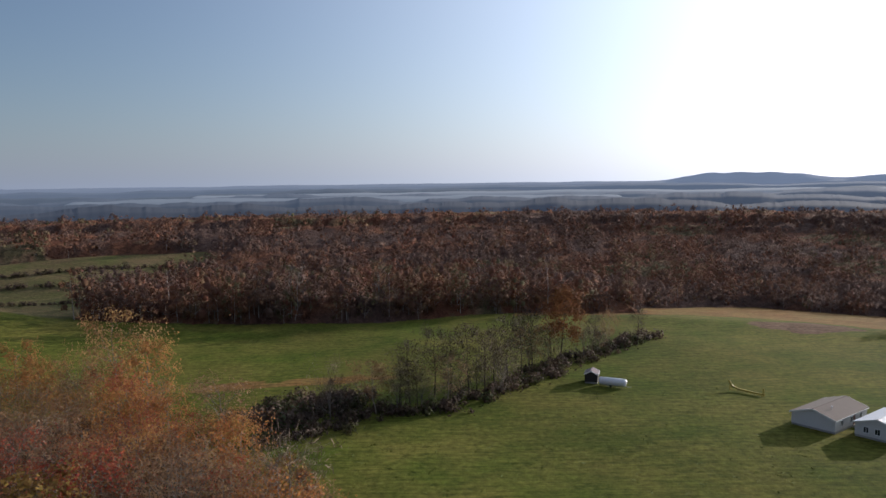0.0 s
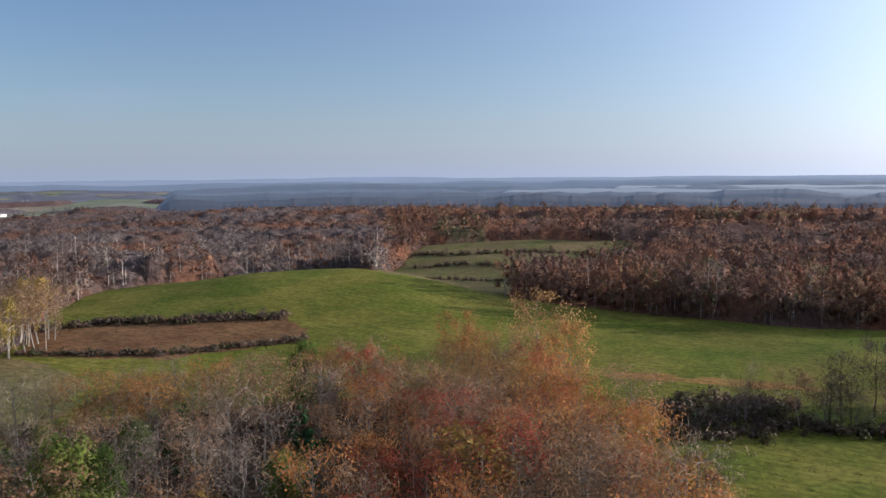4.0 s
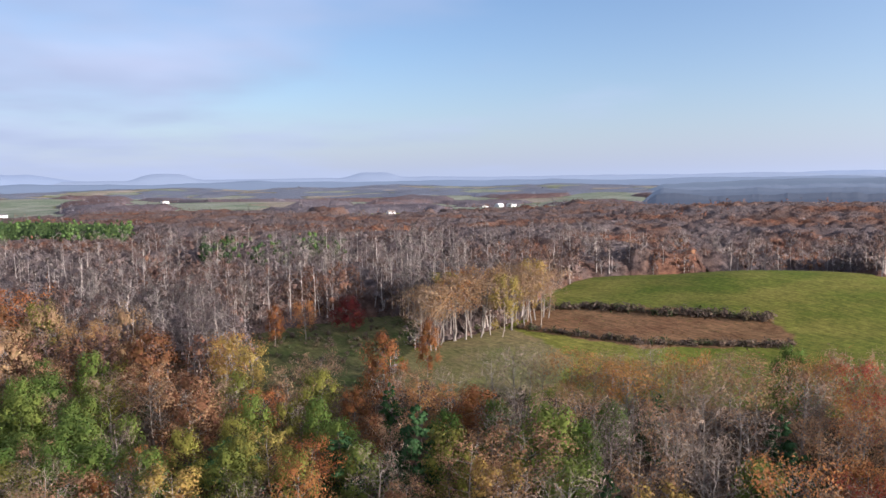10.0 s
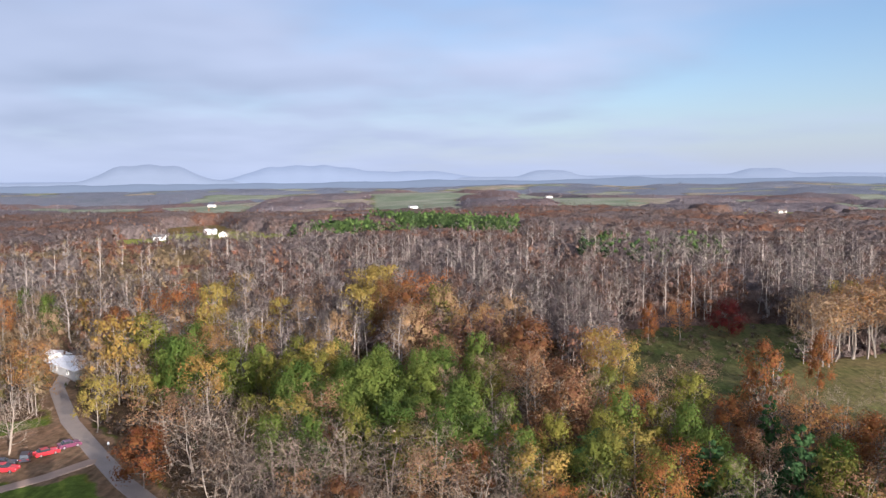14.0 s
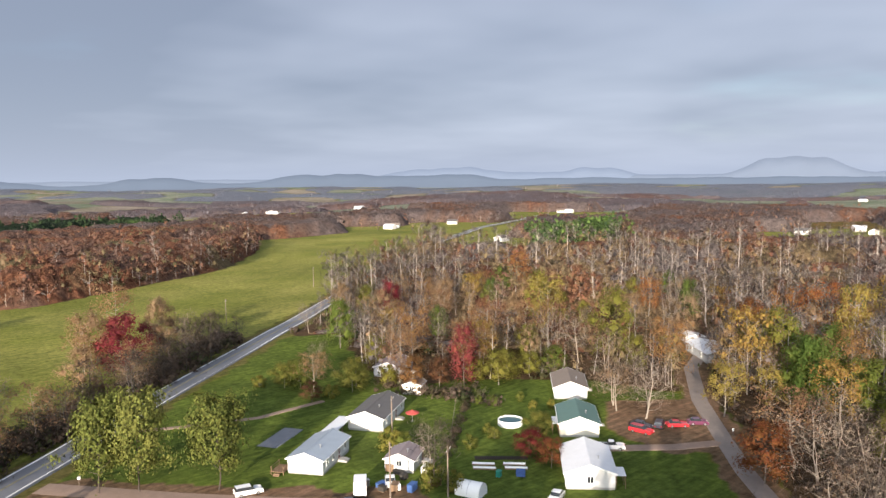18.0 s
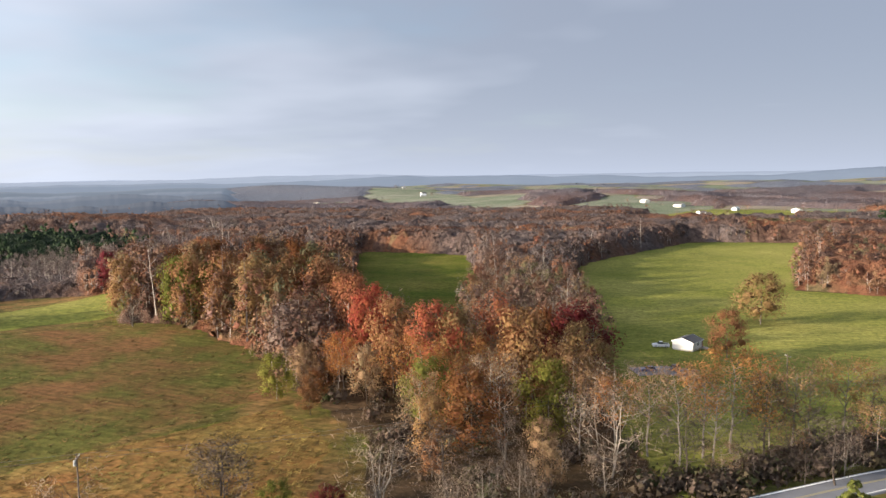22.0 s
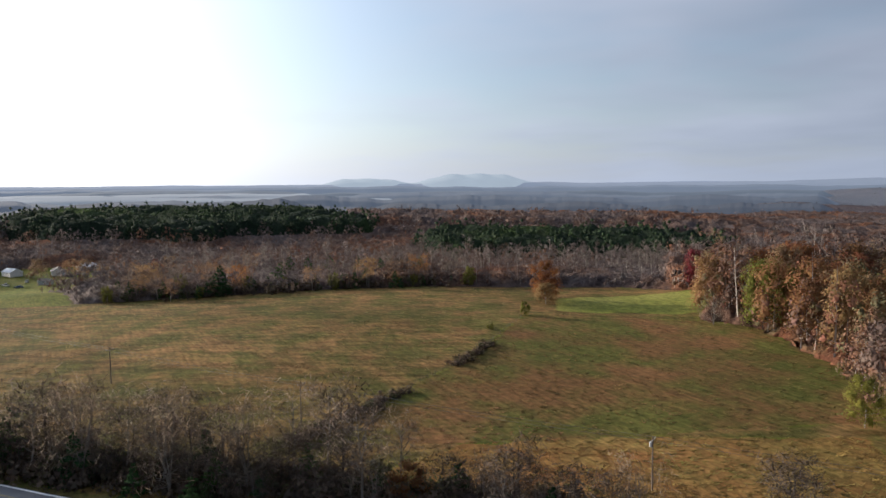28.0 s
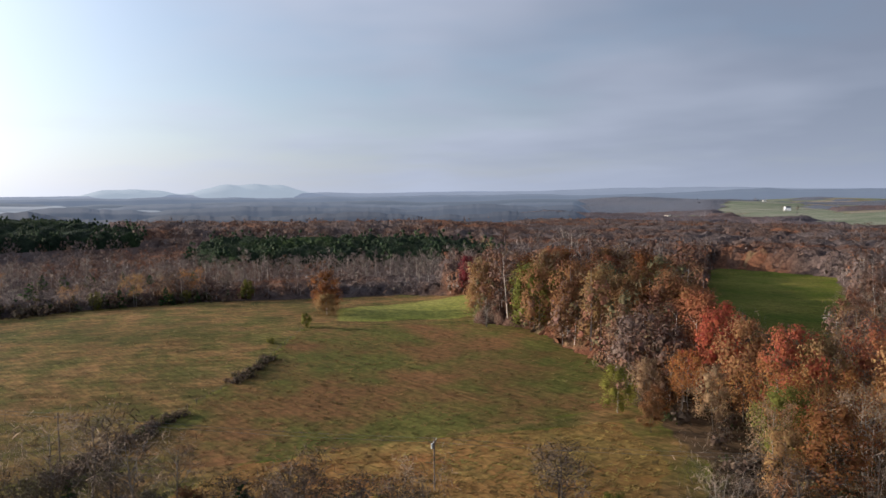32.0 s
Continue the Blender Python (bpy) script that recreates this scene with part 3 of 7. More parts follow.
def ball(fine):
    """Unit directions and faces of a many-sided ball, to be bent into a lump."""
    g = (1 + 5 ** 0.5) / 2
    v = [(a, b * g, 0) for a in (-1, 1) for b in (-1, 1)]
    v = v + [(0, a, b) for a, b, _ in v] + [(b, 0, a) for a, b, _ in v]
    v = unit(np.array(v, float))
    near = [(i, j, k) for i in range(12) for j in range(i + 1, 12) for k in range(j + 1, 12) if max(np.linalg.norm(v[i] - v[j]), np.linalg.norm(v[j] - v[k]), np.linalg.norm(v[i] - v[k])) < 1.1]
    f = [(i, j, k) if np.dot(np.cross(v[j] - v[i], v[k] - v[i]), v[i]) > 0 else (i, k, j) for i, j, k in near]
    for _ in range(fine):
        pts, mids, out = list(v), {}, []
        for tri in f:
            m3 = []
            for a, b in zip(tri, tri[1:] + tri[:1]):
                key = (min(a, b), max(a, b))
                if key not in mids:
                    mids[key] = len(pts)
                    pts.append((v[a] + v[b]) / 2)
                m3.append(mids[key])
            out += [(tri[0], m3[0], m3[2]), (tri[1], m3[1], m3[0]), (tri[2], m3[2], m3[1]), tuple(m3)]
        v, f = unit(np.array(pts)), out
    return v, np.array(f)


LUMP = [ball(0), ball(1)]


def join(parts):
    vs, fs, o = [], [], 0
    for v, f in parts:
        vs.append(v)
        fs.append(f + o)
        o += len(v)
    return np.concatenate(vs), np.concatenate(fs)


def grow(seed, tall, wide, base, leaves, size, limbs=9, shape="broad", sides=5, twigs=0, stems=1, subs=2, twig=0.95, segs=7, full=0.0):
    """A tree: (wood points, faces), (crown points, faces). base: where the crown begins, as a share of the height."""
    rng = np.random.default_rng(seed)
    wood, tips = [], []
    for s in range(stems):
        lean = rng.normal(0, 0.04 if stems == 1 else 0.12, 2)
        h = tall * (0.92 if s == 0 else rng.uniform(0.7, 0.9))
        zz = np.linspace(-0.4, h, segs)
        px = lean[0] * zz + np.cumsum(rng.normal(0, 0.03 * tall / segs ** 0.5, segs)) * (zz > 1)
        py = lean[1] * zz + np.cumsum(rng.normal(0, 0.03 * tall / segs ** 0.5, segs)) * (zz > 1)
        r0 = 0.0085 * tall + 0.04
        stem = np.stack([px, py, zz], 1)
        wood.append(tube(stem, r0 * np.linspace(1.15, 0.18, segs), sides))
        for i in range(max(3, limbs // stems)):
            u = base + (0.97 - base) * (i + rng.uniform(0, 0.8)) / max(3, limbs // stems)
            p = np.array([np.interp(u * h, zz, px), np.interp(u * h, zz, py), u * h])
            q = (u - base) / (1 - base)
            reach = {"broad": wide * (0.55 + 0.6 * math.sin(math.pi * min(1, q * 0.8 + 0.2))), "tall": wide * (0.75 + 0.3 * math.sin(math.pi * q)),
                     "cone": wide * (1.05 - 0.95 * q)}[shape] * rng.uniform(0.75, 1.1)
            az = i * 2.4 + rng.uniform(-0.5, 0.5)
            rise = {"broad": rng.uniform(0.35, 0.9), "tall": rng.uniform(0.7, 1.5), "cone": rng.uniform(-0.12, 0.2)}[shape]
            end = p + np.array([math.cos(az) * reach, math.sin(az) * reach, rise * reach])
            end[2] = min(end[2], tall)
            bend = (p + end) / 2 + np.array([0, 0, -0.08 * reach]) + rng.normal(0, 0.05 * reach, 3)
            rl = r0 * 0.42 * (1 - 0.6 * q)
            wood.append(tube([p, bend, end], [rl, rl * 0.6, rl * 0.15], max(3, sides - 1)) if subs else tube([p, end], [rl, rl * 0.15], 3))
            tips += [(bend * 0.4 + end * 0.6, reach), (end, reach)]
            for _ in range(subs):
                o = bend * 0.6 + end * 0.4
                e2 = o + rng.normal(0, 0.32 * reach, 3) + np.array([math.cos(az), math.sin(az), 0.5]) * 0.25 * reach
                e2[2] = min(e2[2], tall)
                wood.append(tube([o, (o + e2) / 2 + rng.normal(0, 0.04 * reach, 3), e2], [rl * 0.45, rl * 0.3, rl * 0.1], 3))
                tips.append((e2, reach))
    wood = join(wood)
    tp = np.array([t for t, _ in tips])
    rr = np.array([r for _, r in tips])
    crown, face = [], []
    mid = tp.mean(0) * [1, 1, 0.85]
    if leaves:
        pick = rng.integers(0, len(tp), leaves)
        sizes = rng.uniform(0.6, 1.25, len(tp))
        lump = sizes[pick]
        flat = np.array([[1, 1, 0.8 if shape != "cone" else 0.35]])
        away = rng.normal(size=(leaves, 3))
        if full:
            away[:, 2] += 0.35
            c = tp[pick] + unit(away) * (full * wide * lump * rng.uniform(0.7, 1.05, leaves))[:, None] * flat
        else:
            c = tp[pick] + away * (rr[pick] * lump * (0.25 if shape != "cone" else 0.2))[:, None] * flat
        c[:, 2] = np.clip(c[:, 2], tall * base * 0.6, tall * 1.03)
        way = 0.55 * unit((c - mid) * [1, 1, 1.2]) + 0.6 * unit(c - tp[pick])
        crown.append(cards(rng, c, size, out=way))
        face.append(np.repeat(unit(way + rng.normal(0, 0.16, way.shape) + [0, 0, 0.1]), 3, 0))
        if full:
            bv, bf = LUMP[0]
            for i, t in enumerate(tp):
                lump_r = full * wide * 0.62 * sizes[i] * rng.uniform(0.8, 1.1, (len(bv), 1))
                crown.append((t + bv * lump_r * flat, bf))
                face.append(unit(0.55 * unit((t - mid)[None]) + 0.6 * bv))
    if twigs:
        pick = rng.integers(0, len(tp), twigs)
        c = tp[pick] + rng.normal(size=(twigs, 3)) * (rr[pick] * 0.24)[:, None]
        crown.append(cards(rng, c, twig, droop=-0.9, slim=0.045))
        face.append(np.repeat(unit(unit((c - mid) * [1, 1, 0.6]) + rng.normal(0, 0.35, c.shape)), 3, 0))
    v, f = join(crown)
    return wood, (v, f, np.concatenate(face))


def puff(seed, tall, wide, base, leaves, size, lobes=7, fine=0, lump=1.0, core_=0.52, reach=(0.5, 1.35), ruffle=0.2, lumpy=1.0):
    """A full-crowned tree for the woods: lumps of leaves, the highest in the middle, over a thin stem."""
    g = np.random.default_rng(seed)
    low, half = tall * base, tall * (1 - base) / 2
    mid = low + half
    turn_ = np.arange(lobes) * 2.4 + g.uniform(0, 6)
    rise = np.clip((np.arange(lobes) + g.uniform(-0.5, 1.5, lobes)) / lobes, 0.02, 0.98)
    out_ = wide * np.sqrt(np.clip(1 - (rise * 1.7 - 0.72) ** 2, 0.03, 1)) * g.uniform(0.4, 0.9, lobes)
    hub = np.stack([np.cos(turn_) * out_, np.sin(turn_) * out_, low + (0.14 + 0.74 * rise) * 2 * half], 1)
    big = wide * lump * g.uniform(0.28, 0.56, lobes) * (1.05 - 0.25 * rise)
    own = g.integers(0, lobes, leaves)
    d = unit(g.normal(size=(leaves, 3)) + 0.7 * unit(hub - [0, 0, mid])[own] + [0, 0, 0.2])
    c = hub[own] + d * (big[own] * g.uniform(reach[0], reach[1], leaves))[:, None] * [1, 1, 1.1]
    wood = tube([(0, 0, -0.4), (g.normal(0, 0.3), g.normal(0, 0.3), mid)], [0.008 * tall + 0.05, 0.05], 3)
    arms = [tube([(0, 0, low + half * 0.4), tuple(h)], [0.09, 0.02], 3) for h in hub[:4]]
    bv, bf = LUMP[fine]
    core = [(h + bv * (r * core_ * g.uniform(0.75, 1.15, (len(bv), 1))) * [1, 1, 1.1], bf) for h, r in list(zip(hub, big))[::1 if core_ > 0.5 else 2]]
    v, f = join([cards(g, c, size, out=d * 1.1)] + core)
    whole = lambda p: unit((p - [0, 0, mid - half * 0.3]) / [wide, wide, half])
    way = np.concatenate([np.repeat(lumpy * d + 0.8 * whole(c) + g.normal(0, ruffle, d.shape), 3, 0)] + [lumpy * bv + 0.8 * whole(p) for p, _ in core])
    return join([wood] + arms), (v, f, unit(way + [0, 0, 0.15]))


def grove(name, spots, kinds_of, patterns, bark, leaf, label, category="woods"):
    """Many trees as one mesh of wood and one of crowns. spots: rows of x, y, turn, scale, tone."""
    home = tagged(new(name), label, category, kind="stuff")
    for piece, mat in ((0, bark), (1, leaf)):
        vs, fs, ts, ns, o = [], [], [], [], 0
        for k, pattern in enumerate(patterns):
            v0, f0 = pattern[piece][:2]
            s = spots[kinds_of == k]
            if not len(s):
                continue
            c, sn = np.cos(s[:, 2])[:, None], np.sin(s[:, 2])[:, None]
            sc = s[:, 3][:, None]
            x = (v0[None, :, 0] * c - v0[None, :, 1] * sn) * sc + s[:, 0][:, None]
            y = (v0[None, :, 0] * sn + v0[None, :, 1] * c) * sc + s[:, 1][:, None]
            z = v0[None, :, 2] * sc + land(s[:, 0], s[:, 1])[:, None]
            vs.append(np.stack([x, y, z], -1).reshape(-1, 3))
            fs.append((f0[None] + (np.arange(len(s)) * len(v0))[:, None, None] + o).reshape(-1, f0.shape[1]))
            ts.append(np.repeat(s[:, 4], len(v0)))
            if piece:
                n0 = pattern[1][2]
                ns.append(np.stack([n0[None, :, 0] * c - n0[None, :, 1] * sn, n0[None, :, 0] * sn + n0[None, :, 1] * c, n0[None, :, 2] + 0 * sn], -1).reshape(-1, 3))
            o += len(s) * len(v0)
        part_name = ("trunks", "crowns")[piece]
        tagged(mesh_object(part_name, np.concatenate(vs), np.concatenate(fs), mat, home, np.concatenate(ts), normals=np.concatenate(ns) if piece else None), kind="stuff")
    return home


def scatter(rng, count, d0, d1, az0=-40.0, az1=290.0, power=None):
    """Spots in a ring sector, evenly by area or by the logarithm of the distance."""
    a = np.radians(rng.uniform(az0, az1, count))
    d = np.sqrt(rng.uniform(d0 * d0, d1 * d1, count)) if power is None else np.exp(rng.uniform(math.log(d0), math.log(d1), count))
    return -np.sin(a) * d, np.cos(a) * d


def keep_wooded(x, y, road_gap=9.0):
    ok = cover_at(x, y) >= KINDS.index("woods")
    for poly in PLANTATION:
        ok = ok & ~inside(x, y, poly)
    return ok & ~near_line(x, y, ROAD, road_gap) & ~near_line(x, y, LANE, 6.0) & ~near_line(x, y, GAP, 6.0)


def spots_of(rng, x, y, s0, s1, tone):
    return np.column_stack([x, y, rng.uniform(0, 6.28, len(x)), rng.uniform(s0, s1, len(x)), tone])


def crown_field(x, y, cell, seed):
    """Height of a closed canopy of round crowns, 0 to 1, and the tone of the crown at each point."""
    best, tone_ = np.zeros(len(x)), np.zeros(len(x))
    ci, cj = np.floor(x / cell).astype(int), np.floor(y / cell).astype(int)
    for di in (-1, 0, 1):
        for dj in (-1, 0, 1):
            i, j = ci + di, cj + dj
            u = [np.mod(np.sin(i * a + j * b + seed) * 43758.5453, 1.0) for a, b in ((12.9898, 78.233), (39.346, 11.135), (73.156, 52.235), (7.31, 94.12))]
            r = np.hypot(x - (i + 0.15 + 0.7 * u[0]) * cell, y - (j + 0.15 + 0.7 * u[1]) * cell) / (cell * 0.8)
            h = (0.62 + 0.38 * u[2]) * np.sqrt(np.clip(1 - r * r, 0, 1))
            tone_ = np.where(h > best, u[3], tone_)
            best = np.maximum(best, h)
    return best, tone_


def canopy(name, d0, d1, rings, spokes, cell, low, tall, inset, mat, label, lean=0.36, patch_size=60.0, by=None, where=None, shift=None):
    """The closed roof of the woods as a sheet of crowns, open where there are fields."""
    where = where or (lambda p, q: keep_wooded(p, q, 12.0))
    rad, az = np.geomspace(d0, d1, rings), np.radians(np.linspace(-42, 292, spokes))
    g = np.random.default_rng(77)
    x = (-np.sin(az)[None] * rad[:, None]).ravel() + g.normal(0, 0.12 * cell, rings * spokes)
    y = (np.cos(az)[None] * rad[:, None]).ravel() + g.normal(0, 0.12 * cell, rings * spokes)
    deep = [where(x, y)]
    for part_ in (0.35, 0.7, 1.1):
        w = deep[-1].copy()
        for a in range(6):
            w &= where(x + part_ * inset * math.cos(a * 1.047), y + part_ * inset * math.sin(a * 1.047))
        deep.append(w)
    ok = deep[0]
    slope = 0.12 + 0.22 * deep[1] + 0.33 * deep[2] + 0.33 * deep[3]
    rise, tint_ = crown_field(x, y, cell, 3.1)
    high = (low + (tall - low) * rise) * (by(x, y) if by else 1.0) * slope
    z = land(x, y) + np.where(ok, high + g.normal(0, 0.35, len(x)), -1.5)
    patch = np.array([noise.noise((p / patch_size, q / patch_size, 0.3)) for p, q in zip(x, y)])
    t = np.maximum(lean + 0.55 * patch + (tint_ - 0.5) * 0.3, 0.18)
    t = np.clip(shift(x, y, t) if shift else t, 0, 1)
    i, j = np.meshgrid(np.arange(rings - 1), np.arange(spokes - 1), indexing="ij")
    q = np.stack([i * spokes + j, i * spokes + j + 1, (i + 1) * spokes + j + 1, (i + 1) * spokes + j], -1).reshape(-1, 4)
    q = q[ok[q].any(1)][:, ::-1]
    used, back_ = np.unique(q, return_inverse=True)
    return tagged(mesh_object(name, np.stack([x, y, z], 1)[used], back_.reshape(-1, 4), mat, tone=t[used], smooth=True), label, "woods", kind="stuff")


def canopy_leaf(name, stops):
    """Crowns seen from afar: one tone a tree, mottled by sprays of leaves."""
    m, n, l, b = material(name, 0.95)
    b.inputs["Specular IOR Level"].default_value = 0.05
    at = n.new("ShaderNodeAttribute")
    at.attribute_name = "tone"
    r = ramp(n, [(p, tuple(v * 0.65 for v in c)) for p, c in stops])
    l.new(at.outputs["Fac"], r.inputs[0])
    small = noise_node(n, l, 0.3, 6, 0.78)
    g = ramp(n, [(0.34, (0.42, 0.41, 0.43)), (0.66, (1.42, 1.38, 1.34))])
    l.new(small.outputs[0], g.inputs[0])
    l.new(mix_colour(n, l, 1.0, r.outputs[0], g.outputs[0], "MULTIPLY"), b.inputs["Base Color"])
    bp = n.new("ShaderNodeBump")
    bp.inputs["Strength"].default_value, bp.inputs["Distance"].default_value = 0.8, 3.0
    l.new(small.outputs[0], bp.inputs["Height"])
    l.new(bp.outputs[0], b.inputs["Normal"])
    return m
# ---- woods ----
rng = np.random.default_rng(11)
# how tall the woods stand: azimuth from, to, distance from, to, scale
STANDS = [(-45, -14, 280, 700, 0.62), (-14, -11, 280, 700, 0.7), (-11, -8, 280, 700, 0.78), (-8, -5, 280, 700, 0.88), (226, 290, 320, 700, 0.66), (207, 226, 230, 335, 1.32), (62, 125, 180, 260, 0.8), (120, 150, 180, 300, 0.62)]

# where single trees stand among the woods: azimuth, distance, share left to them
THIN = [(120, 149, 180, 300, 0.7), (86, 120, 180, 300, 0.35), (186, 207, 180, 330, 0.5), (205, 226, 230, 300, 0.5)]


# where the leaves are browner: azimuth, distance, by how much
RUSTY = [(204, 227, 225, 340, 0.34), (150, 179, 360, 720, 0.3), (-45, 35, 300, 1000, 0.27), (185, 204, 180, 330, 0.3), (226, 300, 330, 560, -0.04), (226, 300, 560, 1200, 0.03), (196, 226, 345, 560, 0.1)]


def turning(x, y, tone_):
    """Tones of the leaves, shifted where the woods are browner or greyer."""
    az, dist = np.degrees(np.arctan2(-x, y)), np.hypot(x, y)
    tone_ = tone_.copy()
    for a0, a1, e0, e1, to in RUSTY:
        near = ((az - a0) % 360 < (a1 - a0)) & (dist > e0) & (dist < e1)
        tone_[near] = np.clip(tone_[near] + to, 0, 0.93)
    warm = ((az - 110) % 360 < 46) & (dist < 520)
    tone_[warm] = np.where(tone_[warm] > 0.6, tone_[warm], np.where(tone_[warm] < 0.24, 0.05, 0.868 + 0.1 * (tone_[warm] - 0.24)))
    return tone_


def stature(x, y):
    az, d = np.degrees(np.arctan2(-x, y)), np.hypot(x, y)
    s = np.ones(len(x))
    for a0, a1, d0, d1, k in STANDS:
        s[((az - a0) % 360 < (a1 - a0)) & (d > d0) & (d < d1)] = k
    return s


def stand(name, count, d0, d1, kinds_, bark, leaf, label, s0, s1, seed, power=None, cell=60.0, lean=0.36, slender=0, az0=-40.0, az1=290.0):
    x, y = scatter(rng, count, d0, d1, az0, az1, power=power)
    ok = keep_wooded(x, y)
    az, dist = np.degrees(np.arctan2(-x, y)), np.hypot(x, y)
    for a0, a1, e0, e1, share in THIN:
        ok &= ~(((az - a0) % 360 < (a1 - a0)) & (dist > e0) & (dist < e1) & (rng.uniform(0, 1, len(x)) < share))
    x, y = x[ok], y[ok]
    patch = np.array([noise.noise((a / cell, b / cell, seed)) for a, b in zip(x, y)])
    t = np.clip(lean + 0.55 * patch + rng.normal(0, 0.11, len(x)), 0.2, 1)
    sp = spots_of(rng, x, y, s0, s1, t)
    sp[:, 3] *= stature(x, y)
    az, dist = np.degrees(np.arctan2(-x, y)), np.hypot(x, y)
    sp[:, 4] = turning(x, y, sp[:, 4])
    share = np.where((az - 38) % 360 < 110, 0.62, 0.08) - 0.9 * np.where((az - 38) % 360 < 110, 1.0, 0.3) * patch
    share = share + 0.45 * (((az - 226) % 360 < 36) & (dist < 560))
    slim = rng.uniform(0, 1, len(x)) < share
    sp[:, 4] = np.where(slim & (slender > 0), np.clip(rng.normal(0.1, 0.1, len(x)), 0, 0.4), sp[:, 4])
    pick = np.where(slim & (slender > 0), rng.integers(0, max(1, slender), len(x)), rng.integers(slender, len(kinds_), len(x)))
    grove(name, sp, pick, kinds_, bark, leaf, label)


near_kinds = [grow(100 + i, 23, 3.4, 0.24, 50, 0.28, limbs=11, shape="tall", sides=3, subs=0, twigs=240, twig=1.6, segs=4) for i in range(4)] + \
             [puff(121 + i, 20, (4.4, 5.2, 5.8)[i % 3], (0.26, 0.14, 0.06)[i % 3], 720, 0.3, 13, 0, 0.9, 0.3, (0.35, 1.25), 0.14, 0.5) for i in range(6)]
stand("autumn_woods", 3600, 200, 315, near_kinds, M["mid_bark"], M["woods"], "autumn woods of grey, rust and tan trees with pale trunks", 0.75, 1.15, 0.3, slender=4)
mid_kinds = [grow(180 + i, 23, 3.6, 0.24, 16, 0.42, limbs=6, shape="tall", sides=3, subs=0, twigs=105, twig=2.1, segs=3) for i in range(3)] + \
            [puff(190 + i, 19, (4.8, 5.6, 6.2)[i % 3], (0.22, 0.1, 0.03)[i % 3], 210, 0.39, 9, 0, 0.95, 0.4, (0.4, 1.2), 0.12, 0.4) for i in range(6)]
stand("autumn_woodland", 2400, 310, 520, mid_kinds, M["mid_bark"], M["woods"], "mixed autumn woodland in grey, rust and tan", 0.75, 1.2, 0.3, slender=3, az0=32.0)
valley_kinds = [puff(170 + i, 19, (4.8, 5.8, 6.6)[i % 3], (0.16, 0.08, 0.02)[i % 3], 400, 0.34, 11, 0, 0.95, 0.5, (0.5, 1.3), 0.1, 0.4) for i in range(6)]
stand("shaded_woods", 800, 300, 520, valley_kinds, M["bark"], M["woods"], "dark autumn woods below the green field", 0.75, 1.2, 0.3, az1=34.0)
stand("valley_woods", 1050, 320, 820, valley_kinds, M["bark"], M["woods"], "rust and mauve autumn woods in the valley", 0.75, 1.2, 0.3, 1, az0=-40.0, az1=34.0)
stand("hollow_woods", 1100, 425, 740, mid_kinds, M["mid_bark"], M["woods"], "bare grey and rust woods in the hollow behind the hay field", 0.95, 1.35, 0.3, 1, slender=3, az0=226.0, az1=290.0)
stand("slope_woods", 700, 318, 740, valley_kinds, M["bark"], M["woods"], "rust and mauve woods on the valley slope", 0.9, 1.3, 0.3, 1, az0=-40.0, az1=-5.0)
far_kinds = [puff(140 + i, 16, (4.4, 5.0, 5.6)[i % 3], 0.1, 46, 0.55, 6, 0, 1.05, 0.5, (0.4, 1.2), 0.12, 0.3) for i in range(6)]
stand("hillside_woods", 6200, 500, 1150, far_kinds, M["bark"], M["woods"], "far autumn woods in brown, rust and grey", 0.75, 1.3, 0.7, 1, 150.0)
stand("far_woods", 2200, 1120, 2100, far_kinds, M["bark"], M["woods_far_hazed"], "hazy far woods between the fields", 0.75, 1.15, 0.9, 1, 220.0)
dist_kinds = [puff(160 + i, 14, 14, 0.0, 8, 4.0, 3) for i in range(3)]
stand("distant_woods", 300, 2000, 4400, dist_kinds, M["bark"], M["woods_distant_hazed"], "hazy distant woods along the low ridges", 0.4, 0.75, 0.7, 1, 300.0)


def roof_height(x, y):
    az, dist = np.degrees(np.arctan2(-x, y)), np.hypot(x, y)
    k = stature(x, y)
    for a0, a1, e0, e1, share in THIN:
        k[((az - a0) % 360 < (a1 - a0)) & (dist > e0) & (dist < e1)] *= 0.45
    k[((az - 52) % 360 < 104) & (dist < 460)] *= 0.55
    k[(((az - 226) % 360 < 70) | ((az + 45) % 360 < 80)) & (dist < 740)] *= 0.6
    return k


# far crown tones, greyed and blued to carry the haze in the colour
WOODS_FAR_HAZED = [(0.0, (0.145, 0.14, 0.16)), (0.4, (0.165, 0.135, 0.14)), (0.7, (0.165, 0.11, 0.10)), (0.85, (0.13, 0.085, 0.085)), (1.0, (0.08, 0.105, 0.095))]
canopy("canopy_near", 232, 1160, 175, 980, 8.0, 5.5, 15.5, 9.0, canopy_leaf("woods_roof", WOODS), "close autumn tree crowns in grey, rust and tan", by=roof_height, shift=turning)
canopy("canopy_far", 1150, 2300, 90, 900, 13.0, 3.0, 11.0, 14.0, canopy_leaf("far_woods_roof", WOODS_FAR_HAZED), "close crowns of hazy far woods", 0.4, 200.0)
# the most distant crowns have the haze put into their bluish tones
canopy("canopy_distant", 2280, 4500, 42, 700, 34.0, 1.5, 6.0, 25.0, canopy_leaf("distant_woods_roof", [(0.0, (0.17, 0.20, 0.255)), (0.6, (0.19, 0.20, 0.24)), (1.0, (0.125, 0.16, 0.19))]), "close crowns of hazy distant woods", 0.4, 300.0)


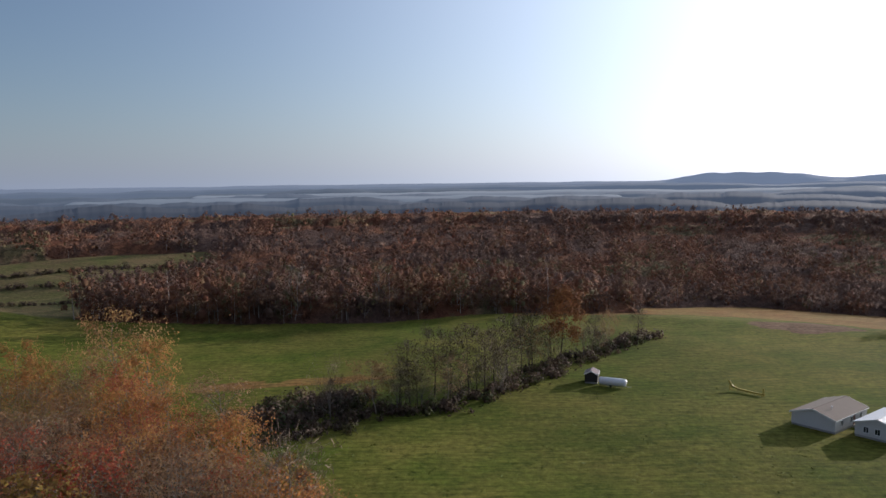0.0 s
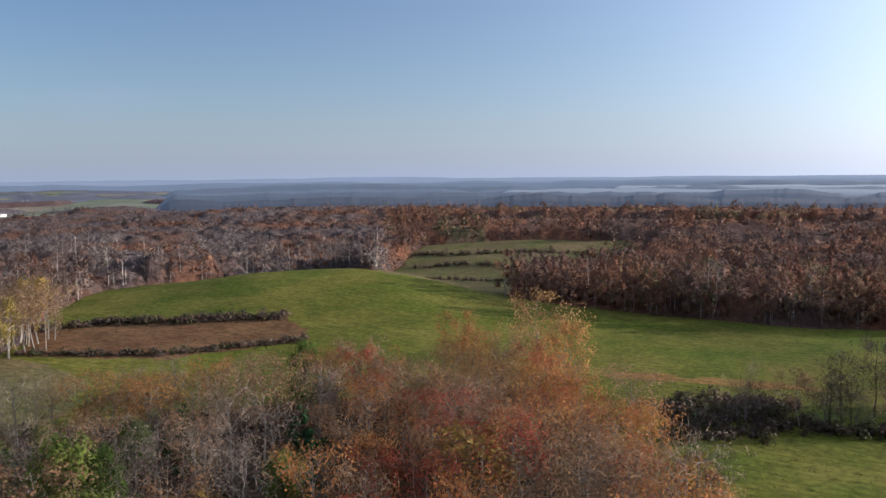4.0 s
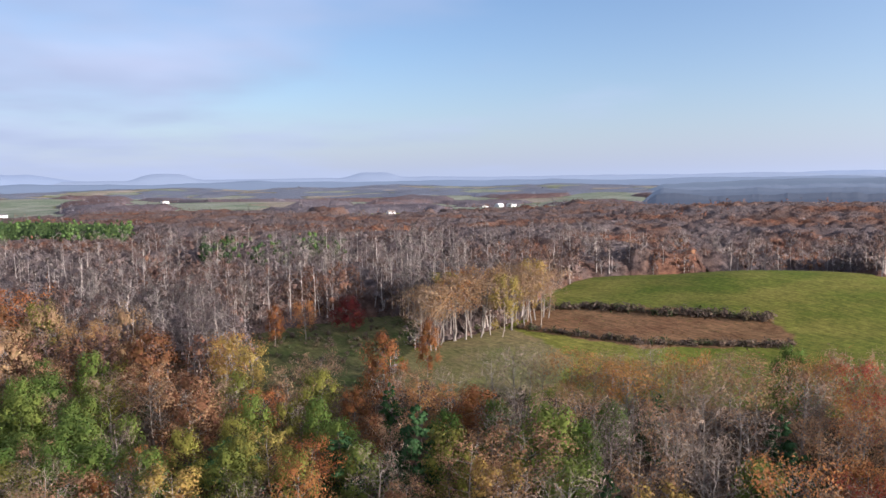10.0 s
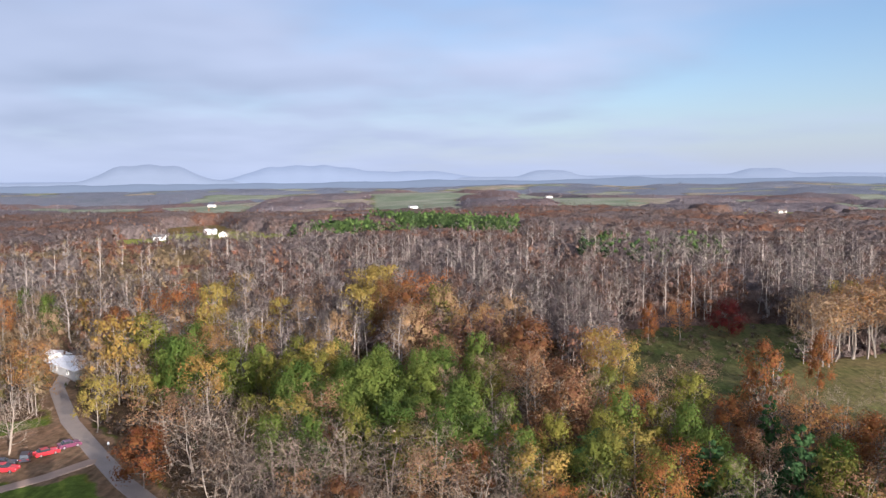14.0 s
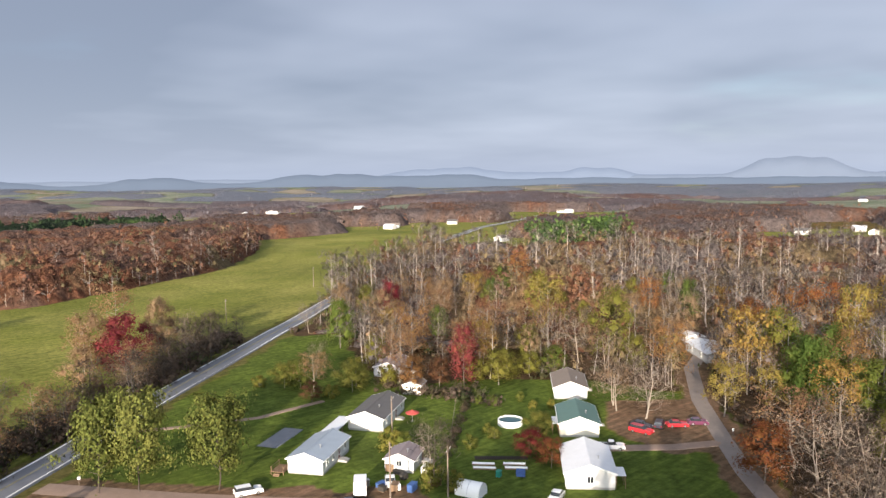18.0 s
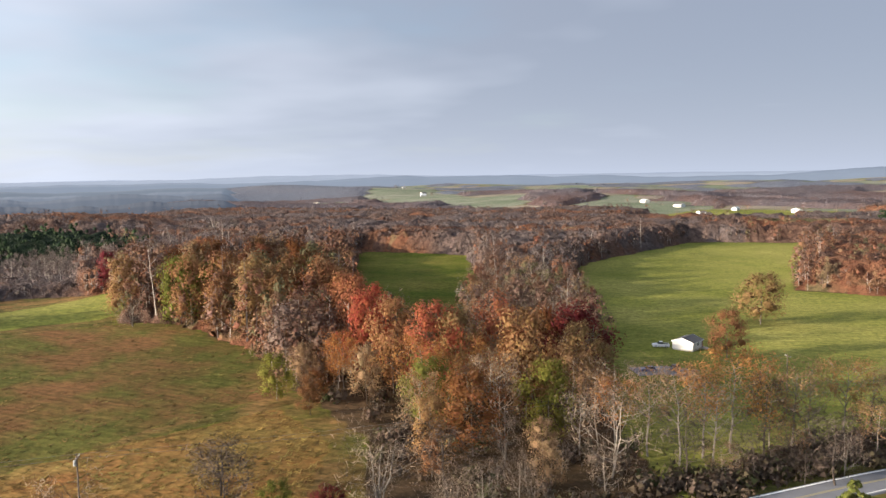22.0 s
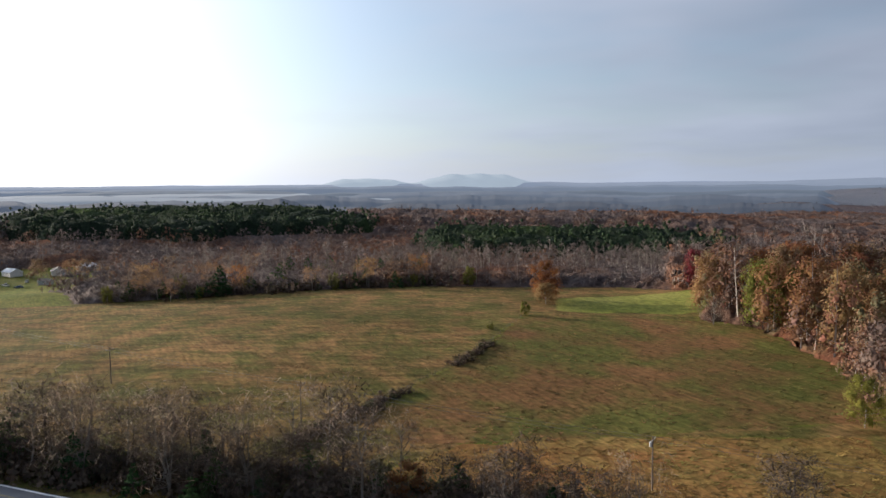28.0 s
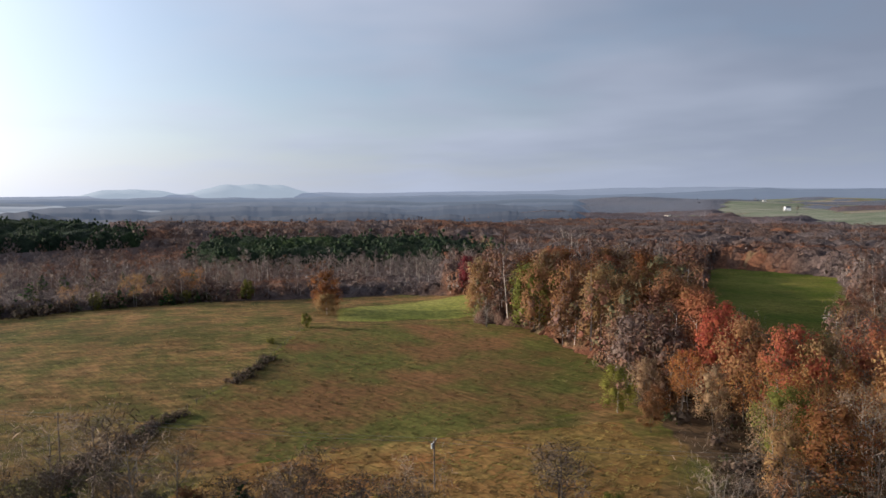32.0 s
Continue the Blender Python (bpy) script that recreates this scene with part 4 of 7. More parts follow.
def planted(x, y):
    wob = 30 * np.sin(x / 47.0 + np.sin(y / 31.0)) + 20 * np.sin(y / 23.0)
    ok = np.zeros(len(x), bool)
    for poly in PLANTATION:
        ok |= inside(x + wob, y + wob, poly)
    return ok


def young(x, y, tone_):
    """Lighter green where the pines are young."""
    return tone_ + 0.55 * sector(np.degrees(np.arctan2(-x, y)) % 360, 60, 140, 4.0)


# sunward pine crowns are painted darker, as seen against the sun
canopy("canopy_pine", 380, 1010, 120, 860, 7.0, 5.0, 18.0, 8.0, canopy_leaf("pine_roof", [(0.0, (0.022, 0.036, 0.024)), (0.5, (0.034, 0.054, 0.028)), (1.0, (0.10, 0.165, 0.042))]), "close crowns of dark planted pines", 0.3, 90.0, where=planted, shift=young)


# trees along the edges of the woods, leafy to the ground
def edge(name, count, d0, d1, kinds_, leaf, label, s0, s1, slender=0):
    x, y = scatter(rng, count, d0, d1, power=1)
    ok = keep_wooded(x, y, 11.0)
    x, y = x[ok], y[ok]
    inner = np.ones(len(x), bool)
    for a in range(8):
        inner &= keep_wooded(x + 12.0 * math.cos(a * 0.785), y + 12.0 * math.sin(a * 0.785), 11.0)
    x, y = x[~inner], y[~inner]
    az, dist = np.degrees(np.arctan2(-x, y)), np.hypot(x, y)
    open_ = np.zeros(len(x), bool)
    for a0, a1, e0, e1, share in THIN:
        open_ |= ((az - a0) % 360 < (a1 - a0)) & (dist > e0) & (dist < e1) & (rng.uniform(0, 1, len(x)) < share)
    x, y, az, dist = x[~open_], y[~open_], az[~open_], dist[~open_]
    patch = np.array([noise.noise((p / 50, q / 50, 0.6)) for p, q in zip(x, y)])
    sp = spots_of(rng, x, y, s0, s1, np.clip(0.42 + 0.5 * patch + rng.normal(0, 0.11, len(x)), 0.2, 1))
    sp[:, 3] *= stature(x, y)
    sp[:, 4] = turning(x, y, sp[:, 4])
    slim = (rng.uniform(0, 1, len(x)) < np.where((az - 38) % 360 < 110, 0.5, 0.12)) & (slender > 0)
    pick = np.where(slim, rng.integers(0, max(1, slender), len(x)), rng.integers(slender, len(kinds_), len(x)))
    grove(name, sp, pick, kinds_, M["mid_bark"], leaf, label)


edge_kinds = mid_kinds[:3] + [puff(260 + i, 17, (4.8, 5.6, 6.4)[i % 3], 0.02, 170, 0.4, 8, 0, 0.95, 0.4, (0.4, 1.2), 0.12, 0.4) for i in range(6)]
edge("woods_edge", 22000, 200, 620, edge_kinds, M["woods"], "leafy trees along the edge of the autumn woods", 0.6, 1.1, 3)
edge("far_woods_edge", 9500, 620, 1300, far_kinds, M["woods"], "trees along the edges of far fields", 0.55, 0.95)
edge("distant_woods_edge", 15000, 1300, 2700, far_kinds, M["woods_far_hazed"], "hazy tree lines between distant fields", 0.55, 1.0)


# trees standing round the farmsteads
g = np.random.default_rng(31)
fx, fy = [], []
for hx, hy in FAR_HOUSES:
    for _ in range(6):
        a, r = g.uniform(0, 6.28), g.uniform(14, 45)
        px_, py_ = hx + math.cos(a) * r, hy + math.sin(a) * r
        side_ = abs(px_ * hy - py_ * hx) / math.hypot(hx, hy)
        if side_ > 9 or math.hypot(px_, py_) > math.hypot(hx, hy):
            fx.append(px_)
            fy.append(py_)
fx, fy = np.array(fx), np.array(fy)
grove("farm_trees", spots_of(g, fx, fy, 0.4, 0.75, g.uniform(0.2, 1.0, len(fx))), g.integers(0, 6, len(fx)), far_kinds, M["bark"], M["woods"], "scattered yard trees round far farmhouses", "trees")
# ---- trees that can be told apart ----
def species(seed, count=2, **how):
    """Meshes of wood and crown for one kind of tree, in a few shapes."""
    made = []
    for i in range(count):
        wood, crown = grow(seed + i, **how)
        made.append((wood, crown))
    return made


def full(seed, count, *how):
    return [puff(seed + i, *how, core_=0.42, reach=(0.3, 1.45), ruffle=0.16, lumpy=0.55) for i in range(count)]


FORMS = {
    # kind: name, category label, bark, leaf, nominal height, nominal reach, shapes
    "red": ("maple_tree", "scarlet autumn maple tree with a full crown", "bark", "red", 18, 5, full(200, 2, 18, 5.4, 0.08, 4300, 0.23, 15)),
    "amber": ("oak_tree", "amber-brown oak tree with a full crown", "bark", "amber", 18, 6, full(215, 3, 18, 6.0, 0.06, 4000, 0.24, 16)),
    "flame": ("maple_tree", "flame-orange maple tree with a full round crown", "bark", "coral", 18, 6, full(225, 2, 18, 6.0, 0.08, 4000, 0.24, 16)),
    "buff": ("oak_tree", "buff-brown oak tree with a full dry crown", "pale_bark", "buff", 18, 5.6, full(245, 3, 18, 5.6, 0.12, 3300, 0.22, 15)),
    "tall": ("oak_tree", "tall brown oak tree with a bare trunk below its crown", "dark_bark", "rust", 22, 7, species(218, 1, tall=22, wide=5.6, base=0.36, leaves=5200, size=0.25, limbs=18, sides=6)),
    "maroon": ("maple_tree", "dark maroon maple tree with a dense round crown", "dark_bark", "maroon", 18, 6, full(210, 2, 18, 6.4, 0.1, 4600, 0.25, 17)),
    "orange": ("maple_tree", "orange autumn maple tree, leaves thinning", "bark", "orange", 18, 5, species(220, 3, tall=18, wide=5, base=0.26, leaves=2400, size=0.19, limbs=18, twigs=240)),
    "rust": ("oak_tree", "rust-brown oak tree holding its dry leaves", "bark", "rust", 18, 5, full(230, 3, 18, 5.4, 0.08, 3600, 0.24, 15)),
    "tan": ("oak_tree", "tan half-bare oak tree with a pale trunk", "pale_bark", "tan", 18, 5, species(240, 3, tall=18, wide=5, base=0.3, leaves=1360, size=0.21, limbs=15, twigs=360)),
    "yellow": ("poplar_tree", "yellow autumn poplar tree with a pale trunk", "pale_bark", "yellow", 18, 5, species(250, 2, tall=18, wide=4.6, base=0.12, leaves=2268, size=0.26, limbs=14, shape="tall")),
    "slim": ("poplar_tree", "slender buff poplar tree with a long pale trunk", "bark", "buff", 20, 5, species(256, 3, tall=20, wide=4.2, base=0.48, leaves=700, size=0.2, limbs=13, shape="tall", twigs=220)),
    "thin_orange": ("maple_tree", "slender orange maple tree with thinning leaves over a bare trunk", "bark", "orange", 18, 5, species(221, 4, tall=18, wide=4.4, base=0.42, leaves=1250, size=0.17, limbs=19, shape="tall", twigs=260, twig=0.8)),
    "thin_red": ("maple_tree", "slender coral-red maple tree with thinning leaves over a bare trunk", "bark", "coral", 18, 5, species(226, 3, tall=18, wide=4.4, base=0.4, leaves=1350, size=0.17, limbs=19, shape="tall", twigs=260, twig=0.8)),
    "thin_tan": ("oak_tree", "slender tan oak tree with a tall bare trunk", "bark", "tan", 18, 5, species(241, 4, tall=18, wide=4.4, base=0.4, leaves=850, size=0.17, limbs=19, shape="tall", twigs=420, twig=0.9)),
    "thin_bare": ("bare_tree", "slender bare grey tree with upswept branches", "bark", "twig", 18, 5, species(284, 4, tall=18, wide=4.2, base=0.3, leaves=30, size=0.18, limbs=22, shape="tall", twigs=620, twig=0.9)),
    "olive": ("oak_tree", "olive-green oak tree turning yellow", "bark", "olive", 18, 6, full(260, 2, 18, 6.4, 0.05, 4000, 0.25, 16)),
    "green": ("poplar_tree", "bright green leafy tree in the thicket", "bark", "green", 16, 6, full(270, 3, 16, 6.0, 0.06, 4000, 0.26, 16)),
    "pale": ("bare_tree", "bare pale grey tree with spreading branches", "pale_bark", "twig", 16, 6, species(280, 3, tall=16, wide=5.6, base=0.18, leaves=50, size=0.2, limbs=19, twigs=1000, stems=2)),
    "bare": ("bare_tree", "thin bare dark tree by the field edge", "dark_bark", "backlit_twig", 15, 4, species(290, 3, tall=15, wide=3.6, base=0.25, leaves=90, size=0.2, limbs=18, twigs=520, twig=1.1)),
    "grey": ("bare_tree", "grey bare thicket of fine branches", "bark", "twig", 13, 6, species(300, 2, tall=13, wide=5.5, base=0.06, leaves=20, size=0.2, limbs=20, twigs=1000, stems=4)),
    "bpine": ("pine_tree", "broad yellow-green pine tree beside the road", "dark_bark", "bpine", 15, 6, species(310, 3, tall=15, wide=4.4, base=0.2, leaves=8200, size=0.25, limbs=30, sides=6, subs=2)),
    "pine": ("pine_tree", "bushy green pine tree beside the road", "dark_bark", "bpine", 9, 4, species(320, 2, tall=9, wide=3.6, base=0.03, leaves=2721, size=0.27, limbs=20, shape="cone")),
    "dkpine": ("pine_tree", "dark green pine tree in the woods", "dark_bark", "pine", 16, 5, species(330, 2, tall=16, wide=4.6, base=0.06, leaves=2872, size=0.33, limbs=22, shape="cone")),
    "cedar": ("cedar_tree", "small dark cedar among bare trees", "dark_bark", "pine", 8, 2.6, species(340, 2, tall=8, wide=2.0, base=0.02, leaves=1209, size=0.24, limbs=18, shape="cone")),
    "bush": ("bush", "round leafy bush in the fence row", "bark", "olive", 5, 2.6, full(350, 2, 5, 2.6, 0.02, 1300, 0.2, 9)),
}
M["bpine"] = foliage("light_pine_needles", [(0.0, (0.11, 0.125, 0.028)), (1.0, (0.155, 0.165, 0.04))], through_light=0.2, spread=0.5)
SHAPES = {}


def plant(kind, x, y, tall, wide, turn, pick):
    """One tree: an empty at its foot with trunk and crown."""
    name, label, bark, leaf, h0, r0, forms = FORMS[kind]
    i = pick % len(forms)
    if (kind, i) not in SHAPES:
        pair = []
        for part_name, piece, mat in (("trunk", forms[i][0], M[bark]), ("crown", forms[i][1], M[leaf])):
            ob = mesh_object(part_name, piece[0], piece[1], mat, normals=piece[2] if len(piece) > 2 else None)
            pair.append(ob.data)
            bpy.data.objects.remove(ob)
        SHAPES[kind, i] = pair
    foot = tagged(new(name), label, "bush" if kind == "bush" else "tree", "trees")
    foot.matrix_basis = pose(x, y, float(land(x, y)), 0, 0, turn) @ Matrix.Diagonal((wide / r0 * 0.9, wide / r0 * 0.9, tall / h0, 1))
    for part_name, me in zip(("trunk", "crown"), SHAPES[kind, i]):
        new(part_name, me).parent = foot
    return foot


# foot x, y, height, reach
rng = np.random.default_rng(5)
feet = []


def planted_at(kind, *rows):
    """Single trees of one kind: foot x, y, height, reach."""
    for i, (x, y, tall, wide) in enumerate(rows):
        plant(kind, x, y, tall, wide, float(rng.uniform(0, 360)), i)
        feet.append((x, y))


planted_at("buff", (-90, -236, 19, 5), (-66, -224, 19, 6), (-92, -240, 17, 6), (-58, -205, 13, 5))
planted_at("tall", (34, 226, 23, 7.5))
planted_at("flame", (88, -180, 27, 8.5), (52, -176, 25, 7.5), (65, -168, 26, 8))
planted_at("amber", (78, -172, 25, 7.5), (108, -206, 25, 8), (96, -190, 27, 8), (42, -164, 26, 7.5), (60, -169, 24, 7), (-11, -292, 19, 10), (0, -235, 15, 6.5), (258, -183, 9, 6))
planted_at("thin_red", (-52, 130, 15, 4.5), (-62, 150, 17, 4.5), (-46, 133, 14, 4))
planted_at("red", (-74, -220, 18, 7.5), (-71, -214, 15, 6), (-136, -146, 17, 4), (-172, -225, 17, 5), (253, -261, 19, 5))
planted_at("tan", (-103, 61, 15, 6.5), (-105, 51, 14, 5), (-104, 136, 19, 5.5), (-114, 105, 17, 5), (-103, 122, 17, 5), (-78, 127, 18, 7), (-81, 124, 16, 5), (60, -187, 22, 6.5), (24, -152, 16, 4), (-8, -158, 16, 4), (86, -325, 19, 6), (-82, -246, 22, 6), (-64, -223, 17, 5), (53, 245, 13, 3), (-33, 121, 13, 4), (-69, 138, 17, 5), (-46, 124, 14, 5), (-240, 125, 20, 5))
planted_at("tan", (-232, 143, 20, 5), (-148, 15, 17, 5), (-175, 47, 13, 5), (-103, 106, 18, 6), (-131, 94, 14, 5), (-141, -61, 15, 6), (-166, 9, 17, 5), (-119, -8, 12, 6), (-145, -104, 11, 4), (-103, -167, 10, 4), (-39, -172, 13, 5))
planted_at("orange", (-85, 155, 17, 5), (-55, 135, 16, 5), (-87, 162, 18, 4), (-1, -155, 20, 7), (-65, 164, 22, 6), (-62, 142, 18, 5), (-93, 164, 21, 5), (-252, 63, 13, 4), (-244, 120, 21, 5), (-154, 29, 12, 4), (-212, -4, 19, 6), (-259, -23, 22, 7), (-193, 30, 16, 5), (-239, -223, 22, 6), (-139, -171, 17, 5))
planted_at("maroon", (37, -194, 21, 9.5))
planted_at("pale", (19, -136, 18, 7))
planted_at("rust", (264, -187, 12, 6), (270, -191, 17, 6.5), (93, -160, 8, 3.5), (-26, 119, 12, 5), (-253, 53, 13, 3), (-164, 59, 20, 5), (-190, 81, 16, 3.5), (-130, 66, 14, 6), (-73, 99, 13, 5), (-191, 10, 20, 7), (-150, 15, 18, 6), (-129, -61, 12, 5), (-121, -149, 10, 4), (114, -53, 8, 3.5), (158, 15, 10, 3), (89, -150, 8, 3))
planted_at("maroon", (-260, 81, 12, 6), (59, -104, 6, 3))
planted_at("olive", (34, -152, 17, 6.5), (-167, 26, 13, 5), (-179, -62, 14, 6), (-131, -14, 12, 6), (-185, -134, 22, 7), (-142, -139, 10, 5), (-212, -187, 20, 5), (-110, -160, 8, 5), (-102, -172, 8, 4), (-99, -175, 7, 4), (68, -103, 6, 3), (103, -158, 12, 5))
planted_at("pale", (83, -188, 22, 5), (20, -153, 17, 6), (70, -295, 20, 6), (81, -261, 18, 5), (-214, 89, 19, 4), (-93, 74, 14, 6), (-113, 19, 11, 4), (-140, -54, 15, 7), (-122, -28, 13, 8), (-120, -16, 13, 7), (-120, -35, 13, 7), (-132, -44, 15, 6), (-113, -2, 12, 6), (-145, -96, 14, 6), (-109, -41, 13, 7), (-118, -32, 13, 8), (-126, -24, 14, 8))
planted_at("pale", (-130, -52, 16, 6))
planted_at("bare", (-88, -211, 16, 4), (-100, -221, 15, 4), (25, 220, 19, 5), (-3, 195, 18, 4.5), (6, 194, 19, 5), (10, 195, 18, 4.5), (17, 205, 19, 5), (-9, 188, 16, 4), (21, 212, 17, 4.5), (13, 199, 17, 4), (-7, 186, 11, 2.5), (-11, 185, 10, 2.5), (1, 193, 17, 4.5), (63, 250, 13, 3), (46, 235, 14, 3.5), (-86, -100, 12, 3.5), (164, -7, 16, 4), (154, -19, 15, 4))
planted_at("bare", (150, -24, 14, 4), (167, 1, 15, 4), (169, 6, 14, 4), (180, 16, 16, 4), (132, -31, 12, 4), (129, -37, 12, 4), (125, -46, 11, 4), (84, -110, 8, 5), (81, -106, 8, 4.5), (74, -97, 12, 5), (44, -118, 13, 6), (-7, -154, 16, 5), (-18, -144, 13, 5), (-45, -171, 12, 5))
planted_at("thin_tan", (8, -146, 18, 6), (-12, -160, 17, 6), (14, -149, 16, 6), (-27, -171, 15, 5))
planted_at("thin_orange", (-22, -167, 17, 5.5), (4, -151, 17, 6), (20, -146, 15, 5.5))
planted_at("thin_bare", (2, -147, 17, 6), (-16, -163, 15, 5), (-34, -177, 14, 5), (26, -143, 14, 5))
planted_at("bpine", (-41, -138.5, 17, 4.9), (-46.5, -134.5, 17.5, 5.1), (-57, -125, 16.5, 5.4))
planted_at("pine", (-19, -126, 9, 4.5))
planted_at("orange", (-78, 180, 25, 6.5))
planted_at("yellow", (-39, 128, 14, 4.5), (-243, 111, 20, 5), (-224, 123, 20, 5), (-243, 144, 22, 6), (-183, 26, 17, 4), (-175, 31, 16, 4), (-131, 26, 11, 4), (-187, -41, 14, 5), (-226, -70, 12, 6), (-118, 9, 12, 4.5), (-278, -38, 22, 6), (-159, -85, 12, 4), (-210, -76, 24, 4), (-190, -163, 22, 6))
planted_at("green", (-148, 26, 13, 4), (-118, 38, 11, 5), (-124, 67, 13, 4), (-126, 76, 12, 4), (-104, 72, 14, 4.5), (-116, 87, 12, 4), (-261, -96, 18, 5), (-169, -25, 15, 7), (-151, -31, 14, 7), (-143, -5, 14, 7), (-167, -15, 14, 6), (-162, -41, 15, 6), (-134, -2, 12, 6), (-138, -18, 13, 7), (-179, -75, 17, 7), (-198, -88, 16, 6), (-182, -11, 14, 6), (-166, -28, 14, 6))
planted_at("green", (-125, 6, 13, 4), (-175, -73, 18, 5), (-136, -204, 16, 5))
planted_at("dkpine", (-117, 47, 19, 6), (-121, 37, 13, 7), (-135, 18, 11, 9), (-114, 95, 14, 5), (-84, 92, 12, 5))
planted_at("cedar", (61, -319, 10, 4), (165, 9, 9, 3), (137, -12, 8, 3), (128, -20, 7, 3), (126, -31, 6, 2), (174, 18, 10, 3))
planted_at("bush", (239, -160, 5, 2.6), (223, -135, 2, 1.6))
planted_at("grey", (196, -212, 10, 5), (53, -110, 13, 7))


def infill(count, az0, az1, d0, d1, mix, tall0, tall1, gap=5.5):
    """Trees of a thicket, spaced at random, clear of those already standing."""
    names, odds = zip(*mix)
    odds = np.array(odds) / sum(odds)
    made = 0
    for _ in range(count * 30):
        if made >= count:
            return
        a, d = math.radians(rng.uniform(az0, az1)), math.sqrt(rng.uniform(d0 * d0, d1 * d1))
        x, y = -math.sin(a) * d, math.cos(a) * d
        if not keep_wooded(np.array([x]), np.array([y]), 10.0)[0] or min(math.hypot(x - p, y - q) for p, q in feet) < gap:
            continue
        tall = float(rng.uniform(tall0, tall1))
        plant(str(rng.choice(names, p=odds)), round(x, 1), round(y, 1), tall, tall * float(rng.uniform(0.26, 0.36)), float(rng.uniform(0, 360)), int(rng.integers(0, 6)))
        feet.append((x, y))
        made += 1


infill(74, 10, 38, 92, 180, [("thin_tan", 4), ("thin_orange", 5), ("thin_bare", 3), ("thin_red", 2), ("yellow", 0.5)], 13, 19, 4.6)
infill(60, 38, 62, 92, 180, [("thin_tan", 5), ("thin_orange", 1.6), ("thin_bare", 6), ("grey", 0.6), ("yellow", 0.5), ("green", 1.3), ("dkpine", 1)], 12, 18, 4.8)
infill(42, 62, 88, 88, 168, [("tan", 4), ("rust", 3), ("orange", 2), ("pale", 3), ("olive", 2), ("dkpine", 1), ("grey", 2), ("green", 1)], 9, 15)
infill(35, 88, 108, 128, 200, [("green", 5), ("olive", 2), ("yellow", 1), ("tan", 1)], 11, 15)
infill(40, 88, 116, 86, 140, [("pale", 6), ("grey", 5), ("tan", 2), ("rust", 1)], 9, 14)
infill(20, 106, 125, 135, 240, [("tan", 3), ("pale", 3), ("olive", 2), ("yellow", 1.5), ("green", 1)], 10, 16)
infill(7, 203, 213, 180, 206, [("buff", 3), ("tan", 3), ("pale", 3), ("orange", 1)], 10, 17)
infill(22, 188, 203, 142, 200, [("buff", 3), ("tan", 3), ("amber", 4), ("rust", 1), ("orange", 3), ("pale", 3), ("olive", 1)], 12, 22)

infill(13, 186, 202, 106, 145, [("buff", 3), ("grey", 4), ("pale", 3), ("amber", 0.6)], 6, 10)


def row(kind_mix, line, count, spread, tall0, tall1):
    """Saplings along a line."""
    for i in range(count):
        u = (i + float(rng.uniform(0, 1))) / count * (len(line) - 1)
        k = min(int(u), len(line) - 2)
        x = line[k][0] + (line[k + 1][0] - line[k][0]) * (u - k) + float(rng.normal(0, spread))
        y = line[k][1] + (line[k + 1][1] - line[k][1]) * (u - k) + float(rng.normal(0, spread))
        tall = float(rng.uniform(tall0, tall1))
        plant(kind_mix[i % len(kind_mix)], round(x, 1), round(y, 1), tall, tall * 0.38, float(rng.uniform(0, 360)), i)


row(("grey", "bare", "tan", "bare", "grey"), [(-30, 176), (-12, 181), (2, 186), (18, 204), (36, 228), (56, 248)], 18, 2.2, 6, 13)
row(("bare", "bare", "grey", "bare", "cedar", "bare", "thin_bare"), [(186, 28), (168, 8), (152, -8), (136, -26), (122, -42), (104, -62), (86, -80)], 66, 4.0, 6, 13)
row(("bare", "tan", "bare", "grey", "bare"), [(5, -133), (-24, -160), (-56, -188), (-84, -213), (-118, -243)], 40, 3.0, 6, 14)

row(("bare", "thin_bare", "thin_bare", "grey"), [(166, 4), (150, -12), (134, -30), (116, -50)], 15, 3.5, 13, 18)

infill(84, 120, 150, 188, 330, [("buff", 4), ("tan", 4), ("pale", 4), ("yellow", 2), ("olive", 2), ("orange", 1.4), ("green", 1), ("slim", 3)], 10, 17)
infill(34, 86, 120, 190, 290, [("orange", 2), ("yellow", 3), ("rust", 1.5), ("buff", 4), ("tan", 2), ("olive", 1)], 15, 22)
infill(38, 207, 226, 235, 310, [("rust", 5), ("amber", 3), ("olive", 1.6), ("buff", 2)], 22, 29)
infill(16, 186, 200, 205, 320, [("pale", 5), ("tan", 3), ("grey", 2)], 14, 20)

row(("cedar", "bush", "cedar", "tan"), [(382, -26), (368, -60), (358, -95), (348, -150), (332, -185)], 34, 5.0, 5, 10)

# trees round the hamlet and along the crest of the hay field
planted_at("buff", (541, 2, 14, 6), (530, -24, 13, 6), (489, -33, 12, 6))
planted_at("tan", (513, -17, 14, 6), (486, -100, 14, 6), (505, -48, 13, 6), (463, -60, 13, 6), (498, -120, 14, 6))
planted_at("amber", (518, -73, 14, 6), (474, -78, 12, 6), (452, -100, 12, 5))
planted_at("maroon", (500, -62, 13, 6.5))
planted_at("dkpine", (417, -145, 15, 5), (409, -161, 14, 5), (430, -126, 15, 5.5), (404, -172, 12, 5), (447, -142, 14, 5), (392, -190, 13, 5))
planted_at("grey", (440, -84, 9, 6), (428, -60, 8, 6), (420, -98, 7, 5), (418, -40, 8, 6))

